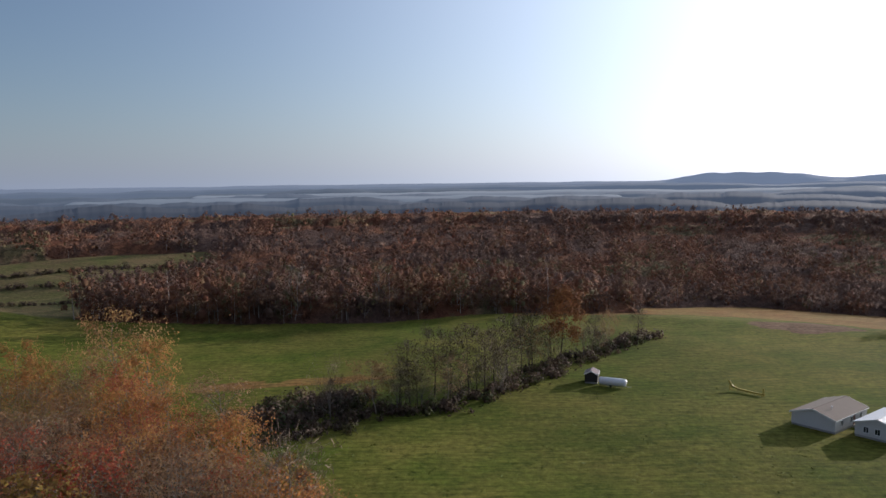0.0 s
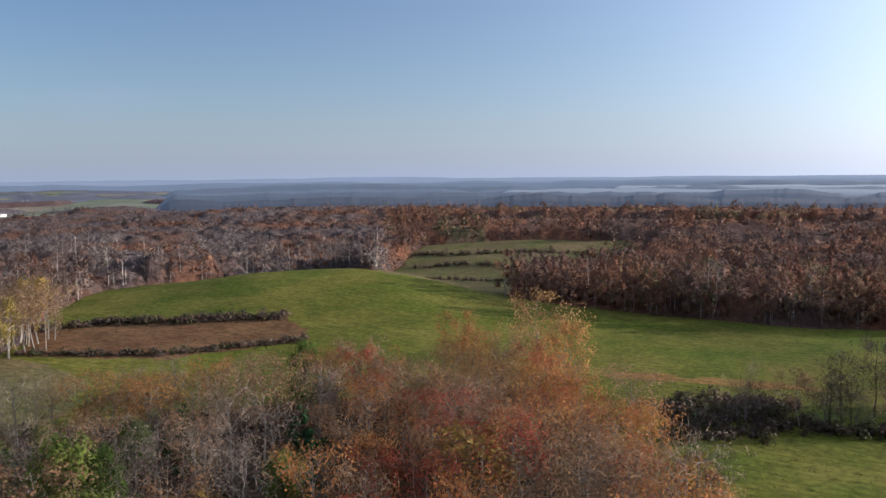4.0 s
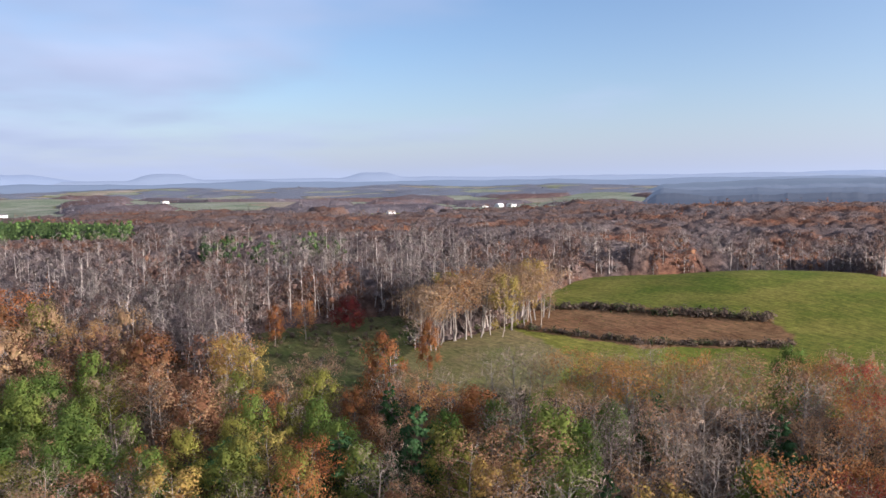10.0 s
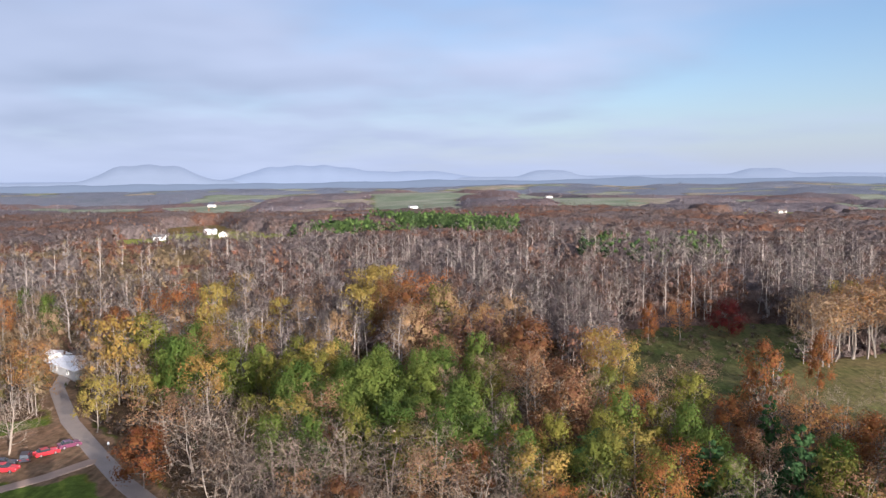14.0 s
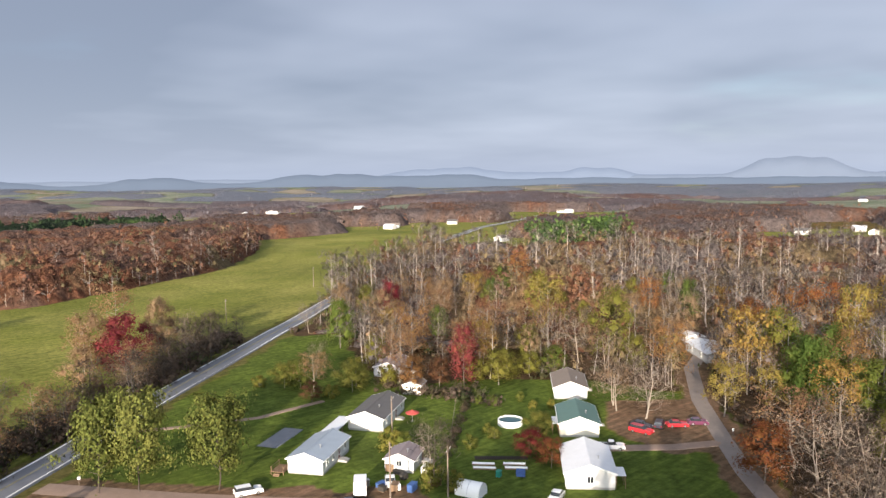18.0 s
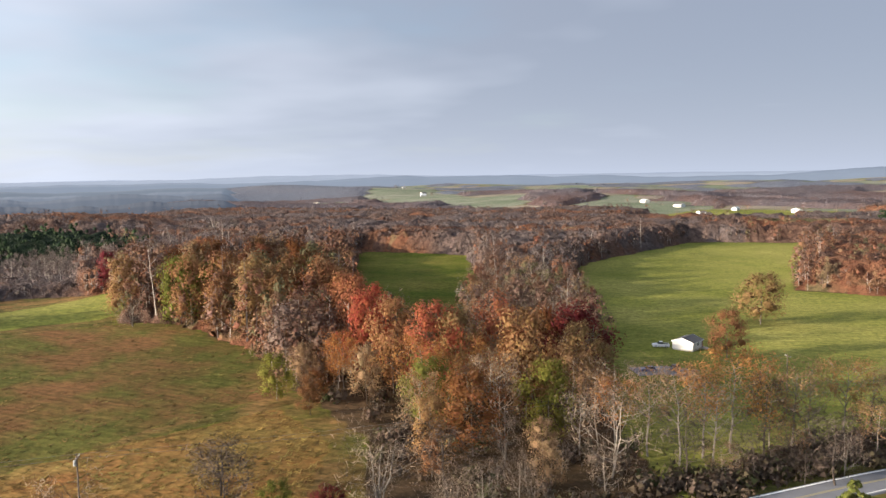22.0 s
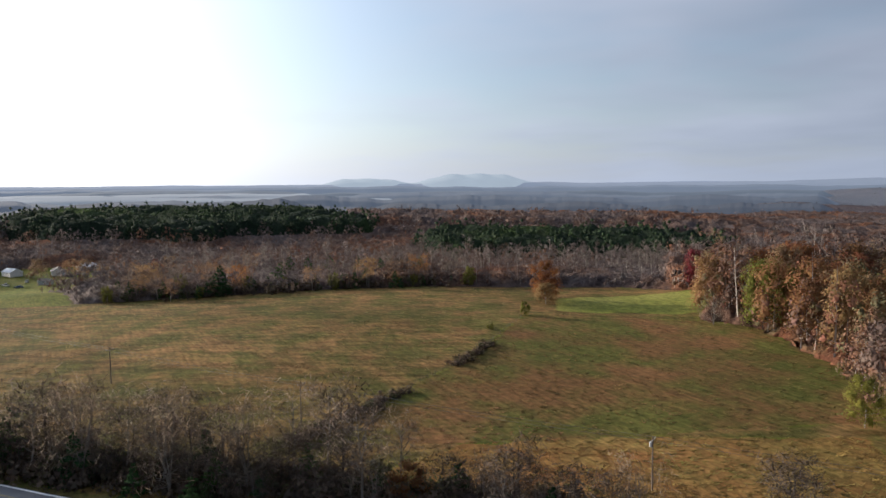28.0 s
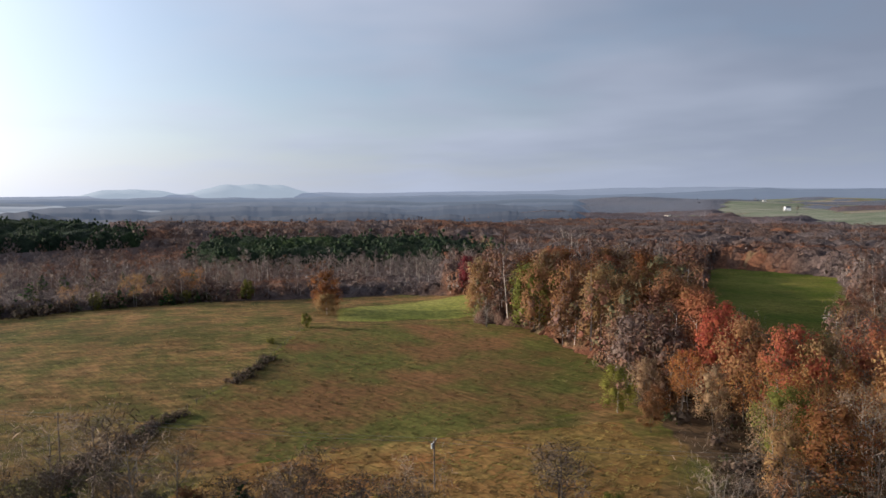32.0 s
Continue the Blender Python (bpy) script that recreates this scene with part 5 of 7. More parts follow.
# ---- brush and undergrowth ----
def shrub(seed, leaves, size, tall=2.4, wide=1.9):
    g = np.random.default_rng(seed)
    c = g.normal(size=(leaves, 3)) * [wide * 0.5, wide * 0.5, tall * 0.3] + [0, 0, tall * 0.42]
    c[:, 2] = np.clip(c[:, 2], 0.05, tall)
    stems = [tube([(0, 0, -0.2), (g.normal(0, 0.3), g.normal(0, 0.3), tall * 0.5), (g.normal(0, 0.8), g.normal(0, 0.8), tall * 0.95)], [0.06, 0.04, 0.01], 3) for _ in range(4)]
    way = (c - [0, 0, tall * 0.3]) / wide
    bv, bf = LUMP[0]
    core = bv * g.uniform(0.75, 1.15, (len(bv), 1)) * [wide * 0.3, wide * 0.3, tall * 0.24] + [0, 0, tall * 0.38]
    v, f = join([cards(g, c, size, out=way), (core, bf)])
    return join(stems), (v, f, np.concatenate([np.repeat(unit(way + g.normal(0, 0.3, c.shape)), 3, 0), bv]))


def along(rng, line, per_metre, spread):
    """Spots strewn along a polyline."""
    xs, ys = [], []
    for (x0, y0), (x1, y1) in zip(line, line[1:]):
        k = int(math.hypot(x1 - x0, y1 - y0) * per_metre)
        u = rng.uniform(0, 1, k)
        xs.append(x0 + (x1 - x0) * u + rng.normal(0, spread, k))
        ys.append(y0 + (y1 - y0) * u + rng.normal(0, spread, k))
    return np.concatenate(xs), np.concatenate(ys)


shrubs = [shrub(400 + i, 60, 0.34) for i in range(4)]
x, y = scatter(rng, 2800, 84, 300, 8, 216)
ok = keep_wooded(x, y, 7.0)
x, y = x[ok], y[ok]
grove("underbrush", spots_of(rng, x, y, 0.6, 1.7, rng.uniform(0, 1, len(x))), rng.integers(0, 4, len(x)), shrubs, M["bark"], M["brush"], "brown leafless underbrush on the woodland floor", "brush")
DITCH = [(-40, 158), (-26, 170), (-12, 181), (2, 184), (18, 202), (36, 226), (52, 244), (72, 268)]


def hedge(name, line, rate, spread, big, label):
    """Brush strewn along a line."""
    x, y = along(rng, line, rate, spread)
    grove(name, spots_of(rng, x, y, big * 0.45, big * 1.45, rng.uniform(0, 1, len(x))), rng.integers(0, 4, len(x)), shrubs, M["dark_bark"], M["brush"], label, "brush")


hedge("ditch_brush", DITCH, 1.7, 2.6, 0.85, "tangled brush along the field ditch")
hedge("dark_scrub", [(-50, 168), (-42, 183), (-30, 190), (-22, 192), (-28, 176), (-40, 168)], 2.2, 3.4, 1.05, "dark scrub bank at the field corner")
hedge("hollow_brush", [(-262, 158), (-248, 176), (-220, 190), (-192, 210)], 2.0, 1.6, 0.9, "dark brush line above the rusty hollow")
hedge("hollow_edge_brush", [(-236, 136), (-210, 148), (-192, 156), (-178, 176), (-166, 192)], 1.8, 1.0, 0.7, "low dark brush below the rusty hollow")
hedge("fence_row_brush", [(150, -42), (160, -58), (173, -79)], 3.4, 1.5, 0.55, "overgrown fence row between two hay fields")
hedge("fence_row_scrub", [(188, -102), (197, -115), (205, -124)], 2.4, 1.2, 0.6, "overgrown clump in the fence row")
hedge("roadside_brush", [(7, -133), (-22, -160), (-54, -187), (-82, -212), (-116, -242)], 3.6, 2.6, 1.15, "leafless brush along the road bank")
hedge("roadside_thicket", [(184, 22), (170, 8), (154, -8), (138, -26), (124, -44), (110, -60), (90, -80)], 4.4, 4.0, 1.2, "leafless thicket along the road bank")
hedge("crest_brush", [(384, -24), (370, -60), (360, -95), (350, -150), (334, -185)], 1.0, 4.5, 1.7, "dark bushes behind the hay field")
hedge("terrace_brush", [(-330, 512), (-290, 520), (-240, 548), (-178, 562)], 0.8, 2.2, 1.1, "dark brush strip across the terraced field")
hedge("terrace_hedge", [(-306, 470), (-268, 488), (-226, 488), (-178, 512)], 0.6, 2.6, 1.1, "brush hedge across the terraced field")
hedge("terrace_edge_brush", [(-268, 428), (-232, 436), (-192, 458)], 0.7, 2.0, 0.9, "low brush at the terrace foot")
hedge("yard_brush", [(-118, -158), (-126, -140), (-132, -128)], 1.2, 2.5, 0.9, "brush behind the back yards")

# pine plantations among the woods
pines = [puff(420 + i, 17, 3.0, 0.3, 46, 0.5, 6, 0, 1.0, 0.85, (0.8, 1.2), 0.1) for i in range(4)]
px, py = scatter(rng, 60000, 380, 1000, power=1)
ok = planted(px, py)
px, py = px[ok][:1150], py[ok][:1150]
grove("pine_plantation", spots_of(rng, px, py, 0.85, 1.3, np.clip(young(px, py, rng.uniform(0, 0.6, len(px))), 0, 1)), rng.integers(0, 4, len(px)), pines, M["dark_bark"], M["woods_pine"], "dark green planted pine stands among autumn woods", "pine wood")

# ---- far ridges against the sky ----
SUNWARD = [(300, 412), (214, 312)]


def ridge(name, dist, level, rough, peaks, colour, glow, label, seed, spans=None, woody=0.0):
    """A far ridge line: azimuth, rise and width in degrees for each hill; spans: the azimuths between which it stands up."""
    a = np.arange(0, 360, 0.25 if not woody else 0.125)
    el = level + rough * np.array([noise.fractal((math.cos(radians(t)) * 9, math.sin(radians(t)) * 9, seed), 0.9, 2.0, 5) for t in a])
    for az, rise, wide in peaks:
        g = ((a - az + 180) % 360 - 180) / wide
        el = el + rise * np.exp(-np.abs(g) ** 4) * (1 + 0.05 * np.sin(a * 3.1))
    if woody:
        el = el + woody * np.abs(np.array([noise.noise((t * 2.3, seed, 0.2)) + 0.6 * noise.noise((t * 5.7, seed, 0.9)) for t in a]))
    if spans:
        el = -5.0 + (el + 5.0) * np.clip(sum(sector(a, p, q, 5.0) for p, q in spans), 0, 1)
    t = np.radians(a)
    top = EYE + dist * np.tan(np.radians(el))
    rows = [np.stack([-np.sin(t) * r, np.cos(t) * r, z], 1) for r, z in ((dist - 260, np.full(len(a), -60.0)), (dist - 60, top * 0.55), (dist, top), (dist + 60, top * 0.5 - 30))]
    k = len(a)
    f = [(r * k + i, r * k + (i + 1) % k, (r + 1) * k + (i + 1) % k, (r + 1) * k + i) for r in range(3) for i in range(k)]
    # the ridge glows by itself: its haze is put in as emission
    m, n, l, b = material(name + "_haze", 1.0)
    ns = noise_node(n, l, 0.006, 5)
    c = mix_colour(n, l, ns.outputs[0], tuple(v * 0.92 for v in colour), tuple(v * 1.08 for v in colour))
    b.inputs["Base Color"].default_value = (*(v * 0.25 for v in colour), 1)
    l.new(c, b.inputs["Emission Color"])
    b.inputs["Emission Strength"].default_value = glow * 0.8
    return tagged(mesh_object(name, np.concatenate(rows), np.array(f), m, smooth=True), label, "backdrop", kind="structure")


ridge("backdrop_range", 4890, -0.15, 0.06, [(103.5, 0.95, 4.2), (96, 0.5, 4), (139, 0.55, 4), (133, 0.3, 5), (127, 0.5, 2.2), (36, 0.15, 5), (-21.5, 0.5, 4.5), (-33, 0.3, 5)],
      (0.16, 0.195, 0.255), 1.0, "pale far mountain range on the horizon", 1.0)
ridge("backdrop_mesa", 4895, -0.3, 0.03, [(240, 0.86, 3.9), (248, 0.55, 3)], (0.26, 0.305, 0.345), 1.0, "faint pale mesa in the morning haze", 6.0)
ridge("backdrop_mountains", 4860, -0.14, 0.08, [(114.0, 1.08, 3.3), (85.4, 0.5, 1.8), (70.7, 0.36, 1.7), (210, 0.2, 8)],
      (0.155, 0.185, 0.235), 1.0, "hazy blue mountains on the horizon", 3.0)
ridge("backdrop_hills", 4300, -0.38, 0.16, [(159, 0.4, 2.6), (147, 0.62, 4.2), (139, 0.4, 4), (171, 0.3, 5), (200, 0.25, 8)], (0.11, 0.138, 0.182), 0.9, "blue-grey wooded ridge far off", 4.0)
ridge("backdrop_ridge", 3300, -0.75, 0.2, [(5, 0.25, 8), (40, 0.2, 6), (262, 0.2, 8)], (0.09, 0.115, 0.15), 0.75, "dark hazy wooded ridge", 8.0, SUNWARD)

# hills of the sunward haze, one behind another, with pale glowing ridges as the mist between them
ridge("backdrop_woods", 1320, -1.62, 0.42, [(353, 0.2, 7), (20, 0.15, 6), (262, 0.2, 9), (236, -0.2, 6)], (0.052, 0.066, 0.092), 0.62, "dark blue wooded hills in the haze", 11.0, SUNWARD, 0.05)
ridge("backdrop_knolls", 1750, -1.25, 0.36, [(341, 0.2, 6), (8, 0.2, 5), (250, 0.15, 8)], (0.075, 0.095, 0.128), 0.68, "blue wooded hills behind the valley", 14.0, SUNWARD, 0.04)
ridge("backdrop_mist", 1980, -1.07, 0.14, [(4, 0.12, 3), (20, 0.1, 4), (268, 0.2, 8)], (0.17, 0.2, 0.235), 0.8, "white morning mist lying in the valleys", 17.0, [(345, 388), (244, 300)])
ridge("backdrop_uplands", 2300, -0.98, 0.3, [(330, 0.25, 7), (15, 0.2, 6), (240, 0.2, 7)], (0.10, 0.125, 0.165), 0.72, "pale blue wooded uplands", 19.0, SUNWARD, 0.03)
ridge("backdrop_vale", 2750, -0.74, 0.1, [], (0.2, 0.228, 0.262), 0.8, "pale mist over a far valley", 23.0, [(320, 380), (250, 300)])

# ---- grass ----
def tuft(seed, blades, tall, wide):
    g = np.random.default_rng(seed)
    foot = g.normal(0, wide * 0.4, (blades, 2))
    lean_ = g.normal(0, tall * 4.0, (blades, 2))
    a = g.uniform(0, math.pi, blades)
    w = wide * g.uniform(0.25, 0.5, blades)
    h = tall * g.uniform(0.6, 1.2, blades)
    zero = np.zeros(blades) - 0.03
    v = np.stack([np.column_stack([foot[:, 0] - np.cos(a) * w, foot[:, 1] - np.sin(a) * w, zero]),
                  np.column_stack([foot[:, 0] + np.cos(a) * w, foot[:, 1] + np.sin(a) * w, zero]),
                  np.column_stack([foot + lean_, h])], 1)
    down = np.cross(v[:, 1] - v[:, 0], v[:, 2] - v[:, 0])[:, 2] < 0
    v[down] = v[down][:, [1, 0, 2]]
    return v.reshape(-1, 3), np.arange(3 * blades).reshape(blades, 3)


def sward(name, cover, count, d0, d1, az0, az1, tall, wide, mat, label):
    """Tufts of grass over the fields of some kinds."""
    x, y = scatter(rng, count * 6, d0, d1, az0, az1, power=1)
    ok = np.isin(cover_at(x, y), [KINDS.index(k) for k in cover]) & ~near_line(x, y, ROAD, 5.0) & ~near_line(x, y, LANE, 3.0)
    x, y = x[ok][:count], y[ok][:count]
    forms = [tuft(500 + i, 5, tall, wide) for i in range(5)]
    pick = rng.integers(0, 5, len(x))
    v = np.stack([forms[k][0] for k in pick])
    s = rng.uniform(0.5, 1.4, len(x))[:, None, None]
    v = v * s + np.stack([x, y, land(x, y)], 1)[:, None]
    f = np.arange(len(x) * 15).reshape(-1, 3)
    patch_ = np.array([noise.noise((p / 22, q / 22, 0.5)) for p, q in zip(x, y)])
    t = np.clip(0.5 + 0.75 * patch_ + rng.normal(0, 0.1, len(x)), 0, 1)
    up = unit(rng.normal(0, 0.28, (len(x), 3)) + [0, 0, 1.0])
    tagged(mesh_object(name, v.reshape(-1, 3), f, mat, tone=np.repeat(t, 15), normals=np.repeat(up, 15, 0)), label, "grass", kind="stuff")


M["hay_blades"] = foliage("dry_hay", [(0.0, (0.17, 0.17, 0.05)), (0.4, (0.26, 0.20, 0.08)), (0.7, (0.33, 0.22, 0.10)), (1.0, (0.25, 0.12, 0.05))], by_object=False)
M["sedge_blades"] = foliage("rusty_sedge", [(0.0, (0.14, 0.15, 0.04)), (0.4, (0.22, 0.15, 0.05)), (0.7, (0.24, 0.13, 0.055)), (1.0, (0.20, 0.10, 0.05))], by_object=False)
M["straw_blades"] = foliage("straw_grass", [(0.0, (0.20, 0.18, 0.05)), (0.5, (0.33, 0.22, 0.07)), (1.0, (0.30, 0.14, 0.05))], by_object=False)
M["pasture_blades"] = foliage("pasture_grass", [(0.0, (0.09, 0.125, 0.018)), (1.0, (0.14, 0.155, 0.03))], by_object=False)
sward("hay_grass", ("hay", "terrace"), 6000, 120, 400, 215, 282, 0.13, 0.5, M["hay_blades"], "dry tan hay grass in tufts over the field")
sward("sedge_grass", ("sedge", "rust"), 5000, 120, 320, 40, 260, 0.14, 0.55, M["sedge_blades"], "rust-brown sedge grass in tufts over the field")
sward("straw_grass", ("straw",), 6000, 115, 260, 20, 260, 0.22, 0.5, M["straw_blades"], "golden straw-coloured grass in tufts")
sward("pasture_grass", ("green", "shade"), 2500, 118, 420, -40, 240, 0.13, 0.34, M["pasture_blades"], "short green pasture grass in tufts")

# ---- planting round the houses ----
a, r = np.radians(rng.uniform(73, 83.5, 46)), rng.uniform(425, 500, 46)
x, y = -np.sin(a) * r, np.cos(a) * r
grove("pine_clump", spots_of(rng, x, y, 1.0, 1.3, rng.uniform(0.4, 1, len(x))), rng.integers(0, 4, len(x)), pines, M["dark_bark"], M["woods_pine"], "olive-green pines standing in the autumn woods", "pine wood")
planted_at("bush", (-126, -130, 2.2, 1.2), (-128, -127, 2.4, 1.3), (-135, -125, 2.4, 1.4), (-133, -119, 2, 1.2), (-136, -116, 2.2, 1.3), (-112, -111, 2.6, 1.5), (-113, -114, 2.4, 1.4), (-85, -100, 4.5, 2.4), (-105, -182, 5, 3), (-92, -121, 4.5, 2.6), (-94, -119, 3.6, 2.2), (-121, -159, 5.5, 3), (-95, -181, 3, 2.4), (-103, -159, 3.5, 2.4), (-104, -110, 3, 1.8), (-87, -96, 3.8, 2.2), (-30, -124, 3.4, 2.2))
planted_at("olive", (-114, -164, 8, 3.6), (-119, -105, 6, 3.4), (-148, -142, 8, 4), (-154, -139, 7, 4), (-161, -136, 8, 4), (-140, -146, 7, 3.6), (-132, -179, 9, 4))
planted_at("maroon", (-110, -99, 5.5, 3.6))
planted_at("rust", (-130, -149, 8, 3.6), (-98, -160, 5, 2.8), (-108, -92, 6, 3))
planted_at("pale", (-111, -179, 10, 3.2), (-91, -107, 9, 3.2), (-148, -107, 11, 5), (-152, -100, 11, 5))
x, y = along(rng, [(-139, -145), (-120, -129), (-103, -115), (-96, -108)], 1.2, 0.5)
grove("lot_hedge", spots_of(rng, x, y, 0.25, 0.6, rng.uniform(0.6, 1, len(x))), rng.integers(0, 4, len(x)), shrubs, M["dark_bark"], M["brush"], "dark overgrown hedge between two house lots", "hedge")
x, y = scatter(rng, 2600, 175, 300, 58, 88)
ok = cover_at(x, y) == KINDS.index("shade")
x, y = x[ok][:150], y[ok][:150]
grove("pasture_brush", spots_of(rng, x, y, 0.25, 0.9, rng.uniform(0, 1, len(x))), rng.integers(0, 4, len(x)), shrubs, M["bark"], M["brush"], "low brown brush scattered over a shaded pasture", "brush")
row(("slim", "thin_orange", "slim", "thin_tan", "slim", "thin_bare"), [(-217, 88), (-225, 104), (-232, 120), (-239, 138), (-245, 156)], 24, 1.6, 17, 22)
row(("grey", "bare", "dkpine", "tan", "bare", "orange", "pale"), [(386, -28), (374, -60), (364, -100), (356, -150), (340, -190)], 30, 6.0, 9, 16)
# ---- buildings ----
def part(name, bm, mat, parent, label="", smooth=False):
    """Links a bmesh as one mesh under a thing or a part."""
    me = bpy.data.meshes.new(name)
    bmesh.ops.recalc_face_normals(bm, faces=bm.faces)
    bm.to_mesh(me)
    bm.free()
    me.materials.append(mat)
    if smooth:
        me.polygons.foreach_set("use_smooth", np.ones(len(me.polygons), bool))
    ob = new(name, me)
    ob.parent = parent
    return tagged(ob, label) if label else ob


def slab(bm, x0, x1, y0, y1, z0, z1, m=None):
    v = [bm.verts.new((m @ Vector((x, y, z))) if m else (x, y, z)) for z in (z0, z1) for x, y in ((x0, y0), (x1, y0), (x1, y1), (x0, y1))]
    for q in ((3, 2, 1, 0), (4, 5, 6, 7), (0, 1, 5, 4), (1, 2, 6, 5), (2, 3, 7, 6), (3, 0, 4, 7)):
        bm.faces.new([v[i] for i in q])
    return v


def prism(bm, outline, y0, y1):
    """An outline in x and z pushed from y0 to y1."""
    a = [bm.verts.new((x, y0, z)) for x, z in outline]
    c = [bm.verts.new((x, y1, z)) for x, z in outline]
    bm.faces.new(a)
    bm.faces.new(c[::-1])
    for i in range(len(a)):
        j = (i + 1) % len(a)
        bm.faces.new((a[i], a[j], c[j], c[i]))


def rod(bm, p, q, r0, r1=None, sides=8):
    v, f = tube([p, q], [r0, r0 if r1 is None else r1], sides)
    vs = [bm.verts.new(c) for c in v]
    for q_ in f:
        bm.faces.new([vs[i] for i in q_])
    bm.faces.new(vs[:sides][::-1])
    bm.faces.new(vs[-sides:])


def siding(name, colour, pitch=0.2, upright=False, rough=0.6):
    """Lapped boards or ribbed metal: the laps as fine relief."""
    m, n, l, b = material(name, rough)
    tc = n.new("ShaderNodeTexCoord")
    w = n.new("ShaderNodeTexWave")
    w.wave_profile, w.bands_direction = "SAW", "X" if upright else "Z"
    w.inputs["Scale"].default_value = 0.314 / pitch
    l.new(tc.outputs["Object"], w.inputs["Vector"])
    dirt, fine = noise_node(n, l, 0.6), noise_node(n, l, 9.0)
    c = mix_colour(n, l, dirt.outputs[0], tuple(v * 0.82 for v in colour), colour)
    l.new(mix_colour(n, l, 0.2, c, fine.outputs[0], "SOFT_LIGHT"), b.inputs["Base Color"])
    bp = n.new("ShaderNodeBump")
    bp.inputs["Strength"].default_value, bp.inputs["Distance"].default_value = 0.5, 0.02
    l.new(w.outputs[0], bp.inputs["Height"])
    l.new(bp.outputs[0], b.inputs["Normal"])
    return m


M["white_siding"] = siding("white_siding", (0.66, 0.65, 0.63))
M["cream_siding"] = siding("cream_siding", (0.76, 0.71, 0.60))
M["grey_siding"] = siding("grey_siding", (0.48, 0.49, 0.50))
M["blue_metal_roof"] = siding("blue_grey_metal_roof", (0.30, 0.35, 0.41), 0.4, True, 0.4)
M["white_metal_roof"] = siding("white_metal_roof", (0.68, 0.69, 0.71), 0.4, True, 0.4)
M["dark_shingle"] = siding("dark_shingles", (0.115, 0.11, 0.11), 0.25, False, 0.9)
M["brown_shingle"] = siding("brown_shingles", (0.20, 0.165, 0.14), 0.25, False, 0.9)
M["green_shingle"] = siding("green_shingles", (0.10, 0.17, 0.155), 0.25, False, 0.85)
M["mauve_shingle"] = siding("mauve_grey_shingles", (0.24, 0.20, 0.205), 0.25, False, 0.9)
M["trim"] = plain("white_trim", (0.82, 0.82, 0.80), 0.5, scale=3, vary=0.1)
M["concrete"] = plain("concrete", (0.36, 0.35, 0.33), 0.9, scale=1.2, vary=0.3)
M["door"] = plain("painted_door", (0.25, 0.13, 0.10), 0.5, scale=2, vary=0.2)
M["timber"] = plain("weathered_timber", (0.20, 0.13, 0.08), 0.9, scale=2.5, vary=0.4, bump=0.2)
M["rubber"] = plain("black_rubber", (0.025, 0.025, 0.026), 0.85, scale=5, vary=0.2)
M["steel"] = plain("bright_steel", (0.5, 0.5, 0.51), 0.35, 0.9, scale=4, vary=0.2)
M["water"], _n, _l, _b = material("pool_water", 0.08)
_b.inputs["Base Color"].default_value = (0.03, 0.08, 0.09, 1)
M["glass"], _n, _l, _b = material("dark_glass", 0.06)
_b.inputs["Base Color"].default_value = (0.03, 0.035, 0.04, 1)
_b.inputs["Specular IOR Level"].default_value = 0.6


def frame_at(x, y, dx, dy):
    """A pose with its own y axis along (dx, dy), standing on the land."""
    return pose(x, y, float(land(x, y)), 0, 0, math.degrees(math.atan2(dy, dx)) - 90)


def window_on(home, wall_x, y0, y1, z0, z1, along_y, face):
    """A window: frame, sill and pane. along_y: it lies in a side wall at x = wall_x."""
    w = Matrix.Translation((wall_x, 0, 0)) @ Matrix.Rotation(radians(90), 4, "Z") if along_y else Matrix.Translation((0, wall_x, 0))
    s = -face if along_y else face
    bm = bmesh.new()
    t = 0.09
    for a, b_, c, d in ((y0 - t, y1 + t, z1, z1 + t), (y0 - t, y0, z0, z1), (y1, y1 + t, z0, z1), ((y0 + y1) / 2 - 0.03, (y0 + y1) / 2 + 0.03, z0, z1)):
        slab(bm, a, b_, min(0, s * 0.06), max(0, s * 0.06), c, d, w)
    win = part("window", bm, M["trim"], home)
    bm = bmesh.new()
    slab(bm, y0 - t - 0.04, y1 + t + 0.04, min(0, s * 0.12), max(0, s * 0.12), z0 - t, z0, w)
    part("sill", bm, M["trim"], win)
    bm = bmesh.new()
    slab(bm, y0, y1, min(0, s * 0.02), max(0, s * 0.02), z0, z1, w)
    part("pane", bm, M["glass"], win)


